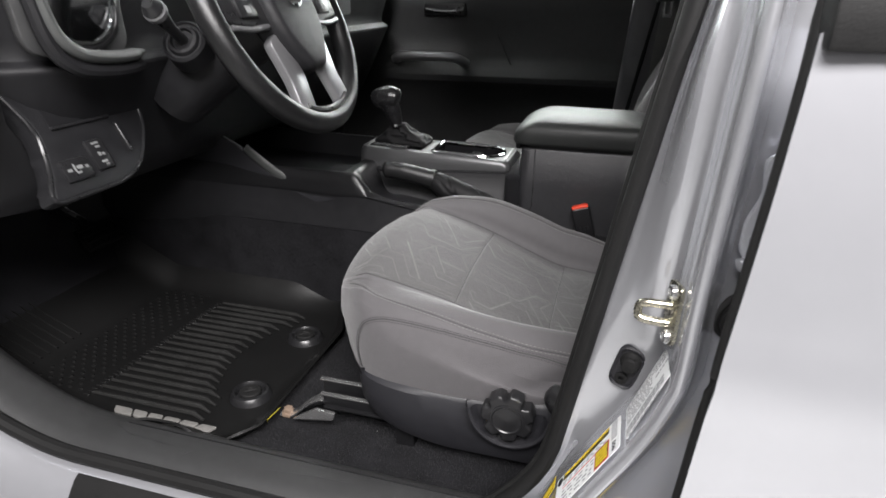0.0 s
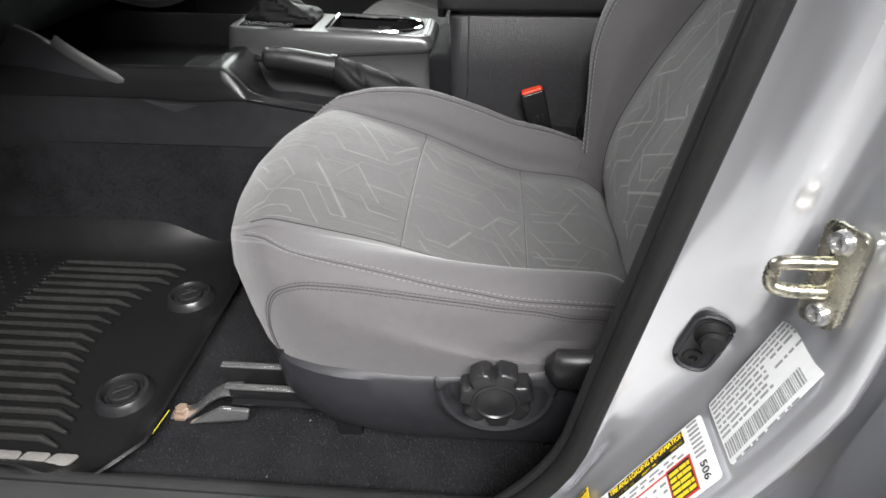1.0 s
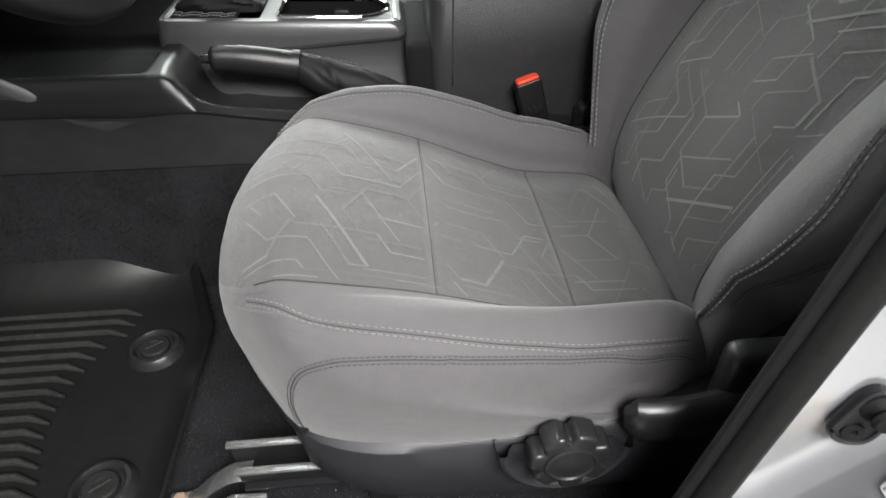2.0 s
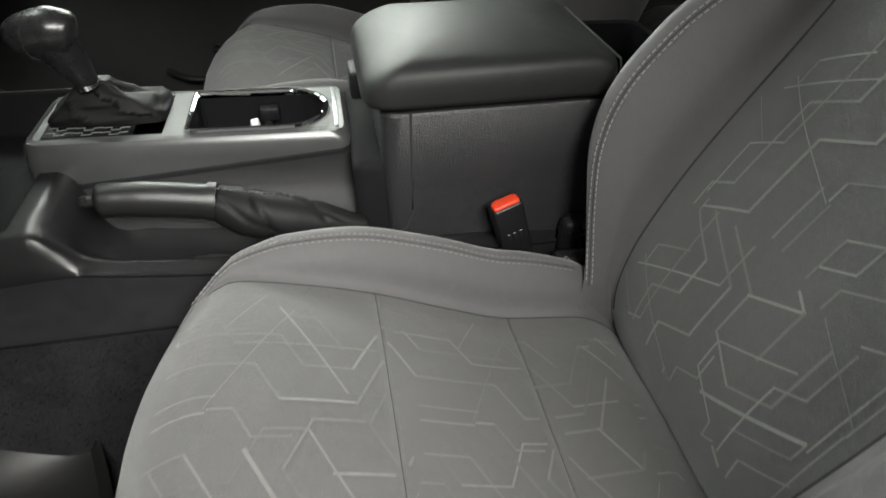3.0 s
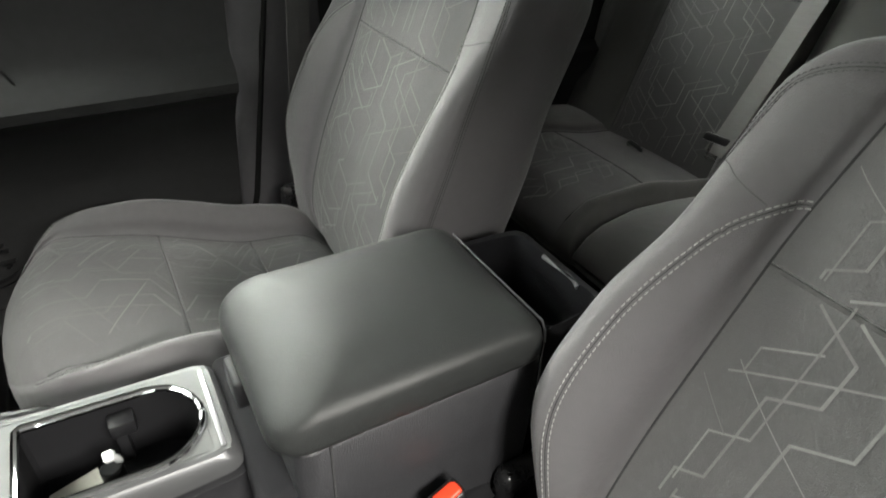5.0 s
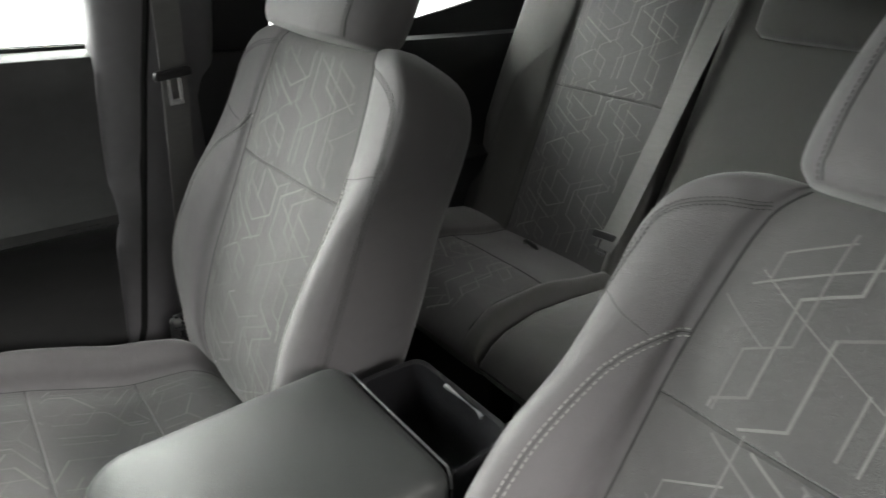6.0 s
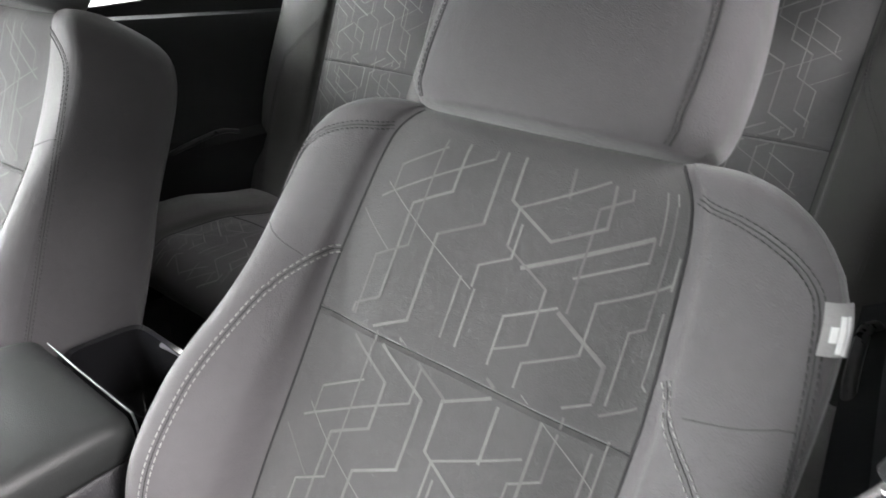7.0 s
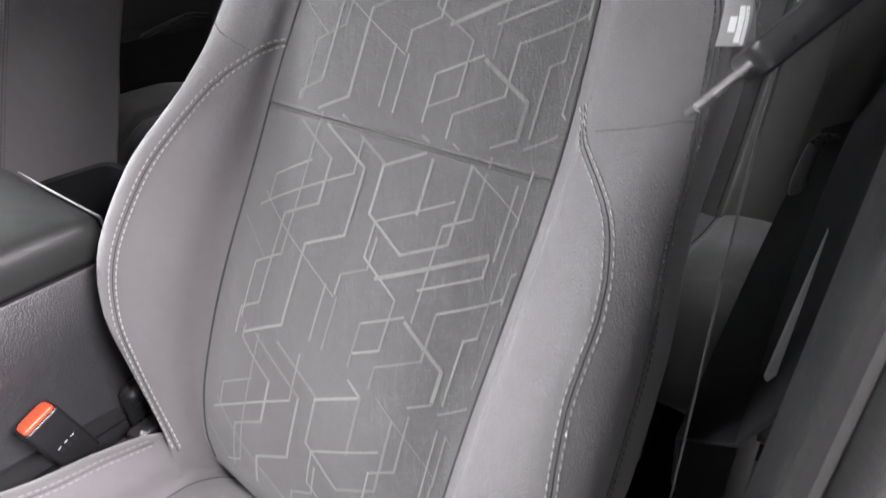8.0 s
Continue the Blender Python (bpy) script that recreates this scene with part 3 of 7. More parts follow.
        back_off = 0.021 * min(1, max(0, (-0.2 - x) / 0.12))
        def flank_line(b, cr):
            e = zc - cr
            return catmull([(0, zc + 0.002), (wi * 0.55, zc + 0.001 - 0.3 * cr), (wi, e - 0.002), (c1, e + 0.5 * b), (c2, e + 0.96 * b), (c3, e + 0.58 * b - 0.007),
                            (hw - 0.002, e - 0.036), (hw + 0.004, 0.5 * (e + zb)), (hw - 0.003, zb + 0.012), (hw - 0.02, zb), (0, zb)], 5)
        full = np.concatenate([flank_line(hb, 0.7 * crown)[::-1] * (-1, 1), flank_line(hbo, crown)[1:]])
        full[:, 1] = 0.19 + (full[:, 1] - 0.19) * q
        # the flanks and underside draw back below the nose
        ring.append([(x + back_off - 1.28 * back_off * max(0.0, 1 - (y / 0.17) ** 2) + dx + 0.030 * (1 - q) * max(0, (0.19 - z) / 0.075), yc - side * y, z + dz) for y, z in full])
    C = np.array(ring)
    for i, (x, _) in enumerate(nose + [(x, 1.0) for x in xs]):
        # gathered folds of cloth on the outer flank near the hinge
        for j in range(74, 88):
            z = C[i, j, 2]
            C[i, j, 1] -= side * 0.0040 * max(0, min(1, (x + 0.06) / 0.1)) * math.sin(150 * (z - 0.35 * x)) * math.sin(math.pi * (j - 73) / 15)
    X_ALL = [x for x, _ in nose] + xs
    r1, r2 = X_ALL.index(-0.124), X_ALL.index(0.013)
    for r in (r1, r2):
        C[r, 41:60, 2] -= 0.003
    cush = Skin(C)
    up = (0, 0, 1)
    cushion = part("cushion", grid(np.concatenate([C[:, 90:101], C[:, 1:12]], 1)), "plastic", root, "black underside of the cushion")
    for a, b in ((0, r1), (r1, r2), (r2, len(X_ALL) - 1)):
        part("seat_panel", grid(C[a:b + 1, 40:61]), "insert", cushion, "grey cloth woven with pale angular lines")
    for a, b in ((22, 40), (60, 78)):
        part("cushion_bolster", grid(C[:, a:b + 1]), "bolster", cushion, "plain grey cloth bolster with pale double stitching")
    for a, b in ((10, 22), (78, 90)):
        part("cushion_side", grid(C[:, a:b + 1]), "bolster", cushion)
    part("nose_cap", grid(C[:1, :], cap0=True), "bolster", cushion)

    def crow(x):
        return float(np.interp(x, X_ALL, range(len(X_ALL))))

    cords = [line_on(cush, [(r, c) for c in range(40, 61)], up, 0.0011, -0.0006) for r in (r1, r2)]
    for c in (40, 60):
        cords.append(line_on(cush, [(crow(x), c) for x in np.linspace(-0.29, 0.14, 20)], up, 0.0013, -0.0008))
    part("cushion_seam", join(*cords), "seam", cushion, "seam cord, dark for the shade in the crease")
    th, dk = [], []
    tr = [(crow(x), c) for x, c in catmull([(-0.30, 67.0), (-0.26, 69.6), (-0.22, 71.8), (-0.181, 73.2), (-0.11, 73.9), (-0.051, 74.0), (0.014, 74.2), (0.10, 74.6)], 6)]
    tr_in = [(crow(x), c) for x, c in catmull([(-0.305, 35.0), (-0.27, 33.0), (-0.19, 32.0), (-0.1, 31.6), (0.0, 31.4), (0.09, 31.2)], 6)]
    for t in (tr, tr_in):
        part("cushion_stitching", join(*[stitches(cush, t, up, side=sd, width=0.00055, length=0.0038) for sd in (-0.003, 0.003)]), "fadedthread", cushion, "double row of pale stitching", kind="stuff")
        part("stitch_groove", line_on(cush, t, up, 0.0005, -0.0001), "seam", cushion)
    tr = [(crow(x), c) for x, c in catmull([(-0.263, 89.4), (-0.267, 86.4), (-0.25, 82.2), (-0.219, 79.2), (-0.181, 77.6), (-0.11, 76.2), (-0.051, 75.4), (0.009, 75.2), (0.058, 75.8), (0.104, 76.4)], 6)]
    sidev = (0, -side, 0.3)
    for sd in (-0.003, 0.003):
        dk.append(stitches(cush, tr, sidev, side=sd, width=0.0005, length=0.0034, gap=0.0014))
    dk.append(line_on(cush, tr, sidev, 0.0009, -0.0002))
    part("dark_cushion_stitching", join(*dk), "darkthread", cushion, kind="stuff")
    wk = [(-0.32, 0.125), (-0.25, 0.15), (-0.124, 0.146), (0.013, 0.133), (0.15, 0.118)]
    lines = iso_lines(0.32, 0.48, (0.01, 0.075))
    geo = weave(cush, lambda x, y: crow(y - 0.335), lambda x, y: 50 + 10 * x / keyed(wk, y - 0.335),
                lambda x, y: -0.30 < y - 0.335 < 0.11 and abs(x) < keyed(wk, y - 0.335) - 0.004 and abs(y - 0.211) > 0.002 and abs(y - 0.348) > 0.002, lines, up)
    part("woven_cushion_pattern", geo, "weavedim", cushion, "pale woven angular lines", kind="stuff")

    # plastic flank with its knob and lever, on the outer side
    yo = yc - side * 0.228
    def fl(x, z, d):
        bow = 0.03 * max(0, (-0.16 - x) / 0.1) ** 2 + 0.05 * max(0, (-0.24 - x) / 0.04) ** 2
        return (x + dx, yo - side * (d - bow), z + dz)
    P = []
    for x in np.linspace(-0.265, 0.17, 30):
        top = keyed([(-0.265, 0.13), (-0.2, 0.131), (-0.05, 0.135), (0.02, 0.145), (0.17, 0.165)], x)
        bot = keyed([(-0.265, 0.085), (-0.24, 0.06), (-0.19, 0.043), (-0.1, 0.028), (0.05, 0.028), (0.17, 0.04)], x)
        col = []
        for t, d in ((0, -0.03), (0.0, -0.012), (0.03, -0.003), (0.1, 0.003), (0.4, 0.006), (0.75, 0.004), (0.95, -0.004), (1.0, -0.02), (1.0, -0.05)):
            col.append(fl(x, top + (bot - top) * t, d))
        P.append(col)
    flank = part("flank_cover", grid(P), "valance", root, "charcoal plastic valance along the seat")
    # front edge of the valance, under the nose
    P2 = []
    for w in np.linspace(0, 1, 16):
        y = yc + side * (-0.205 + 0.41 * w)
        xf = -0.245 - 0.05 * math.sin(math.pi * w) ** 0.5
        P2.append([(xf + dx + 0.0, y, 0.135 + dz), (xf + dx - 0.004, y, 0.125 + dz), (xf + 0.004 + dx, y, 0.09 + dz), (xf + 0.02 + dx, y, 0.075 + dz)])
    part("front_cover", shell(P2, 0.003), "valance", root)
    if driver:
        kc = Vector((-0.019 + dx, yo - side * 0.006, 0.132 + dz))
        face = Matrix.Translation(kc) @ pose(0, 0, 0, 90 * side, 0, 0)
        # half-round dish behind the knob
        part("knob_dish", lathe([(0.0, 0.0015), (0.046, 0.002), (0.050, 0.006), (0.0525, 0.013), (0.056, 0.0145), (0.0595, 0.013), (0.0615, 0.006), (0.062, -0.006)], face, 32, radians(182), radians(358)), "valance", flank, "half-round dish under the knob")
        star = []
        for w in np.linspace(0, 2 * math.pi, 96, endpoint=False):
            r = 0.0362 - 0.0085 * max(0, math.cos(7 * w + 0.8)) ** 2.2
            star.append((r * math.cos(w), r * math.sin(w)))
        knob = part("adjuster_knob", prism(star, 0.003, 0.027, face, 0.0036, 3), "smooth", flank, "glossy black seven-lobed plastic knob", sharp=50)
        part("knob_face", lathe([(0.0235, 0.0255), (0.023, 0.0285), (0.0205, 0.0292), (0.019, 0.0276), (0.017, 0.0276), (0.010, 0.0292), (0.0, 0.0298)], face, 32), "smooth", knob)
        lev = catmull([(0.030, 0.010, 0.160), (0.045, 0.016, 0.163), (0.08, 0.020, 0.168), (0.12, 0.018, 0.174), (0.16, 0.012, 0.182)], 4)
        part("recline_lever", tube([(x + dx, yo - side * d, z + dz) for x, d, z in lev], [0.012 + 0.012 * min(1, i / 3) for i in range(len(lev))], 14, squash=0.6, up=(0, 1, 0)), "smooth", flank, "smooth black plastic recline lever")
        # hinge cover at the crease
    for sg in (1, -1):
        part("hinge_cover", rbox((0.102 + dx, yc - side * sg * 0.235 - 0.014, 0.12), (0.23 + dx, yc - side * sg * 0.235 + 0.014, 0.238), 0.013, 4), "smooth", root)
    # rails
    for yy in ((-0.19, 0.19)):
        y0 = yc + side * yy
        # base and webs are black plastic for shade; only the lit lips are steel
        lower = [rbox((-0.318 + dx, y0 - 0.018, 0.046), (0.2 + dx, y0 + 0.022, 0.050), 0.001), rbox((-0.318 + dx, y0 + 0.0205, 0.048), (0.2 + dx, y0 + 0.0225, 0.062), 0.0008)]
        rail = part("seat_rail", join(*lower), "plastic", root, "inside of the seat rail, coloured black for shade")
        for sg, z1, x1 in ((-0.010, 0.070, -0.325), (0.014, 0.080, -0.336)):
            part("rail_web", rbox((x1 + 0.004 + dx, y0 + sg - 0.0012, 0.049), (0.2 + dx, y0 + sg + 0.0012, z1 - 0.002), 0.0006), "plastic", rail)
            part("rail_lip", rbox((x1 + dx, y0 + sg - 0.0042, z1 - 0.0035), (0.2 + dx, y0 + sg + 0.0042, z1), 0.0014, 2), "steel", rail, "bright zinc-plated steel lip of the rail")
        strip = catmull([(-0.312, 0.052), (-0.332, 0.049), (-0.352, 0.036), (-0.372, 0.016), (-0.384, 0.007), (-0.404, 0.005)], 4)
        part("rail_foot", shell([[(x + dx, y0 - 0.010, z), (x + dx, y0 - 0.006, z + 0.002), (x + dx, y0 + 0.006, z + 0.002), (x + dx, y0 + 0.010, z)] for x, z in strip], 0.003), "steel", rail, "bent steel foot of the rail")
        part("foot_brace", prism(round_outline([(-0.374, 0.016), (-0.300, 0.030), (-0.296, 0.044), (-0.330, 0.046)], 0.004), -0.003, 0.003, Matrix.Translation((dx, y0 - 0.022, 0)) @ pose(0, 0, 0, 90, 0, 0), 0.001), "steel", rail, "bright steel bracket")
        part("bolt", lathe([(0.0, 0.017), (0.007, 0.017), (0.008, 0.016), (0.008, 0.010), (0.012, 0.009), (0.012, 0.005)][::-1], Matrix.Translation((-0.392 + dx, y0 - 0.002, 0.002)), 6), "rust", rail, "rust-stained hexagon bolt")
        for k in range(2):
            part("rail_support", rbox((-0.2 + 0.3 * k + dx, y0 - 0.012, -0.004), (-0.17 + 0.3 * k + dx, y0 + 0.012, 0.045), 0.003), "plastic", rail)
    part("seat_pan", rbox((-0.24 + dx, yc - 0.2, 0.075), (0.17 + dx, yc + 0.2, 0.125), 0.01), "plastic", root, "black seat pan on the rails")
    return root, back, row_of, out


drv, drv_skin, drv_row, drv_out = front_seat("front_car_seat", "grey cloth bucket seat with angular woven pattern, on steel rails", -0.370, 1, 0.0)
pas, _, _, _ = front_seat("front_car_seat", "grey cloth bucket seat beside the console, patterned panels", 0.338, -1, -0.011, 0.013, driver=False, rec=radians(20.5), deep=0.035)

# small cloth tag sewn into the driver's backrest seam
def seat_tag(root, skin, row, out):
    def sheet(c0, c1, s0, s1, lift, n=7):
        P = []
        for s in np.linspace(s0, s1, n):
            line = []
            for c in np.linspace(c0, c1, 9):
                p, nn = skin.patch(row(s + 0.0012 * (c - c0)), c, out)
                line.append(p + np.array((-0.25, -0.97, 0.0)) * (lift + 0.0004 * (c - c0)))
            P.append(line)
        return shell(P, 0.0007)
    tag = part("sewn_tag", sheet(73.4, 77.4, 0.438, 0.468, 0.0018), "tagcloth", root, "pale grey sewn cloth tag")
    for c0, c1, s0, s1 in ((74.0, 74.8, 0.447, 0.456), (75.0, 75.8, 0.442, 0.463), (76.0, 76.7, 0.442, 0.464)):
        part("print_bar", sheet(c0, c1, s0, s1, 0.0030, 4), "white", tag)


seat_tag(drv, drv_skin, drv_row, drv_out)


# ---- rear bench ----
def rear_seat(yc, side, wide, label):
    root = thing("rear_bench_seat", (0.7, yc, 0.0), label, "rear seat", "rear seats")
    rec = radians(20)
    ud, fd = np.array((math.sin(rec), 0, math.cos(rec))), np.array((-math.cos(rec), 0, math.sin(rec)))
    hinge = np.array((0.87, yc, 0.235))
    rows = sorted(list(np.linspace(-0.04, 0.58, 30)) + [0.346, 0.350, 0.354])
    tops = [(0.592, 0.9), (0.602, 0.7), (0.608, 0.4), (0.61, 0.05)]
    ring = []
    for s, q in [(s, 1.0) for s in rows] + tops:
        wi = 0.143 - 0.02 * max(0, 0.1 - s)
        hb = keyed([(-0.04, 0.01), (0.1, 0.03), (0.3, 0.034), (0.56, 0.015)], s)
        def half(hw):
            return catmull([(0, 0.0), (wi * 0.55, 0.001), (wi, -0.004), (wi + 0.12 * (hw - wi), 0.4 * hb), (0.5 * (wi + hw), hb), (hw - 0.01, 0.5 * hb), (hw, -0.02), (hw - 0.004, -0.06), (0.0, -0.062)], 5)
        inner, outer = half(0.19), half(wide * (0.85 + 0.15 * q ** 0.5))
        lo, hi = (outer, inner) if side > 0 else (inner, outer)
        full = np.concatenate([lo[::-1] * (-1, 1), hi[1:]])
        full[:, 1] = -0.03 + (full[:, 1] + 0.03) * q
        ring.append([hinge + ud * s + fd * f + np.array((0, y, 0)) for y, f in full])
    B = np.array(ring)
    S = rows + [s for s, _ in tops]
    sr = S.index(0.350)
    B[sr, 31:50] -= fd * 0.003
    sk = Skin(B)
    out = tuple(fd)
    bk = part("backrest", grid(np.concatenate([B[:, 50:81], B[:, 1:31]], 1)), "shadedcloth", root, "plain grey cloth bolsters")
    part("middle_panel", grid(B[:, 30:51]), "insert", bk, "grey cloth woven with pale angular lines")
    rw = lambda s: float(np.interp(s, S, range(len(S))))
    part("seam", join(*[line_on(sk, [(rw(s), c) for s in np.linspace(0, 0.6, 20)], out, 0.0015, -0.0006) for c in (30, 50)],
                      line_on(sk, [(sr, c) for c in range(30, 51)], out, 0.0012, -0.0004)), "seam", bk)
    geo = weave(sk, lambda x, y: rw(y), lambda x, y: 40 + 10 * x / 0.143, lambda x, y: 0.0 < y < 0.58 and abs(x) < 0.138 and abs(y - 0.350) > 0.002, iso_lines(0.3, 0.6, (0.0, 0.03)), out)
    part("woven_pattern", geo, "weave", bk, "pale woven angular lines", kind="stuff")
    for sg in (-1, 1):
        tr = [tuple(p) for p in catmull([(rw(s), 40 + sg * c) for s, c in ((0.5, 12.0), (0.43, 15.5), (0.36, 19.0), (0.3, 20.5), (0.2, 20.8), (0.05, 20.6))], 4)]
        part("stitching", join(*[stitches(sk, tr, out, side=d) for d in (-0.003, 0.003)]), "darkthread", bk, kind="stuff")
    # cushion
    xs = list(np.linspace(0.535, 0.93, 26))
    nose = [(0.478, 0.05), (0.479, 0.3), (0.484, 0.55), (0.495, 0.78), (0.512, 0.93)]
    ring = []
    for x, q in nose + [(x, 1.0) for x in xs]:
        zc = keyed([(0.478, 0.235), (0.55, 0.262), (0.65, 0.262), (0.8, 0.235), (0.93, 0.222)], x)
        hb = keyed([(0.478, 0.004), (0.6, 0.018), (0.8, 0.02), (0.93, 0.01)], x)
        wi = 0.143
        def half(hw):
            return catmull([(0, zc), (wi * 0.55, zc), (wi, zc - 0.004), (wi + 0.12 * (hw - wi), zc + 0.5 * hb), (0.5 * (wi + hw), zc + hb), (hw - 0.01, zc + 0.3 * hb), (hw, zc - 0.03), (hw, 0.16), (0, 0.155)], 5)
        inner, outer = half(0.19), half(wide)
        lo, hi = (outer, inner) if side > 0 else (inner, outer)
        full = np.concatenate([lo[::-1] * (-1, 1), hi[1:]])
        full[:, 1] = 0.19 + (full[:, 1] - 0.19) * q
        ring.append([(x, yc + y, z) for y, z in full])
    C = np.array(ring)
    ck = Skin(C)
    X = [x for x, _ in nose] + xs
    cw = lambda x: float(np.interp(x, X, range(len(X))))
    cu = part("cushion", grid(np.concatenate([C[:, 50:81], C[:, 1:31]], 1), cap0=True), "shadedcloth", root)
    part("seat_panel", grid(C[:, 30:51]), "insert", cu, "grey cloth woven with pale angular lines")
    part("cushion_seam", join(line_on(ck, [(cw(0.70), c) for c in range(30, 51)], (0, 0, 1), 0.0014), *[line_on(ck, [(cw(x), c) for x in np.linspace(0.5, 0.9, 12)], (0, 0, 1), 0.0013) for c in (30, 50)]), "seam", cu)
    geo = weave(ck, lambda x, y: cw(y + 0.48), lambda x, y: 40 + 10 * x / 0.143, lambda x, y: 0.01 < y < 0.22 and abs(x) < 0.138, iso_lines(0.32, 0.24, (0.02, 0.1)), (0, 0, 1))
    part("woven_cushion_pattern", geo, "weave", cu, "pale woven angular lines", kind="stuff")
    part("seat_base", rbox((0.53, yc - 0.18, -0.02), (1.0, yc + 0.18, 0.165), 0.01), "plastic", root, "black plastic under-seat box")
    # head restraint
    loop = []
    for s, wq in ((0.605, 0.5), (0.608, 0.85), (0.62, 0.97), (0.665, 1.0), (0.705, 0.93), (0.725, 0.7), (0.729, 0.3)):
        loop.append([hinge + ud * s + fd * (0.04 * wq * math.copysign(abs(math.sin(w)) ** 0.6, math.sin(w)) - 0.03) + np.array((0, 0.13 * wq * math.copysign(abs(math.cos(w)) ** 0.6, math.cos(w)), 0)) for w in np.linspace(0, 2 * math.pi, 40, endpoint=False)])
    part("head_restraint", grid(loop, closed_j=True, cap0=True, cap1=True), "shadedcloth", root, "plain grey cloth head restraint", sharp=70)
    return root


rear_seat(0.384, -1, 0.315, "grey cloth rear seat with woven pattern, beside the dark door")
rear_seat(-0.384, 1, 0.29, "grey cloth rear seat behind the driver, woven pattern")


def rear_middle():
    root = thing("rear_middle_seat", (0.7, 0, 0.0), "plain grey cloth centre section of the rear bench", "rear seat")
    rec = radians(20)
    ud, fd = np.array((math.sin(rec), 0, math.cos(rec))), np.array((-math.cos(rec), 0, math.sin(rec)))
    ring = []
    for s, q in ((-0.04, 1), (0.1, 1), (0.2, 1), (0.3, 1), (0.4, 1), (0.5, 1), (0.56, 1), (0.585, 0.9), (0.602, 0.65), (0.61, 0.1)):
        half = catmull([(0, 0.03), (0.11, 0.028), (0.165, 0.015), (0.188, -0.02), (0.186, -0.06), (0, -0.062)], 4)
        full = np.concatenate([half[::-1] * (-1, 1), half[1:]])
        ring.append([np.array((0.87, 0, 0.235)) + ud * s + fd * (-0.03 + (f + 0.03) * q) + np.array((0, y, 0)) for y, f in full])
    part("backrest", grid(ring), "shadedcloth", root, sharp=60)
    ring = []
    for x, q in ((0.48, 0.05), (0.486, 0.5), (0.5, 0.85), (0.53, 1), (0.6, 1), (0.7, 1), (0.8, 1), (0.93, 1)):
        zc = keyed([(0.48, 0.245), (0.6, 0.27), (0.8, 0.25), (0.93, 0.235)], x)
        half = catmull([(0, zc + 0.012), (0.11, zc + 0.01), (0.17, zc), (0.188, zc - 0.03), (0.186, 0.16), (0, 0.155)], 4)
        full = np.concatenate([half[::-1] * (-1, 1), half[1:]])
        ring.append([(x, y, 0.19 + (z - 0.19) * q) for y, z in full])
    part("cushion", grid(ring), "shadedcloth", root, sharp=60)
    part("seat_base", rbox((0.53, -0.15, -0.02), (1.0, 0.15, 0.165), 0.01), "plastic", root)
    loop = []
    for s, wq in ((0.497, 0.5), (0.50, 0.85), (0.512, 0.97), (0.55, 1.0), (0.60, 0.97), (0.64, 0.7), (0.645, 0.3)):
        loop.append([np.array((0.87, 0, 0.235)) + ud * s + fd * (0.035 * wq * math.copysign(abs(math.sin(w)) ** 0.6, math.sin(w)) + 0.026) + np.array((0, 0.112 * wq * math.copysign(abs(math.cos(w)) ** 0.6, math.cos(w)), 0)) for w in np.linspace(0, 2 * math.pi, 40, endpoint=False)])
    part("head_restraint", grid(loop, closed_j=True, cap0=True, cap1=True), "shadedcloth", root, "low grey cloth head restraint", sharp=70)


rear_middle()

# ---- cab shell ----
solid("floor", rbox((-1.25, -0.70, -0.03), (1.35, 0.70, 0.0), 0.0), "carpet", "black carpet on the cab floor, specked with lint", "floor", "structure")


def pile(place, count, seed):
    """Short leaning carpet tufts, a narrow leaf each."""
    rng = random.Random(seed)
    V, F = [], []
    for _ in range(count):
        p, up = place(rng)
        w = rng.uniform(0, 6.28)
        a = Vector((math.cos(w), math.sin(w), 0)) * rng.uniform(0.0004, 0.0009)
        tip = p + up * rng.uniform(0.0015, 0.0035) + Vector((rng.uniform(-1, 1), rng.uniform(-1, 1), rng.uniform(-1, 1))) * 0.002
        n = len(V)
        V += [tuple(p - a), tuple(p + a), tuple(tip)]
        F.append([n, n + 1, n + 2])
    return V, F


CAB_FLOOR = bpy.data.objects["floor"]
part("carpet_pile", pile(lambda r: (Vector((r.uniform(-0.43, 0.12), r.uniform(-0.655, -0.17), -0.0005)), Vector((0, 0, 1))), 46000, 2), "tuft", CAB_FLOOR, kind="stuff", smooth=False)
part("carpet_lint", pile(lambda r: (Vector((r.uniform(-0.43, 0.12), r.uniform(-0.655, -0.17), 0.004)), Vector((0, 0, 0.2))), 40, 3), "lint", CAB_FLOOR, "pale lint specks", kind="stuff", smooth=False)
solid("ground", rbox((-60, -60, -0.62), (60, 60, -0.56), 0.0), "concrete", "pale grey showroom floor under the truck", "ground", "structure")


solid("backdrop", rbox((-9, 6.0, -0.5), (11, 6.05, 7.5), 0.0), "bright", "bright white shop front beyond the far windows", "backdrop", "structure")


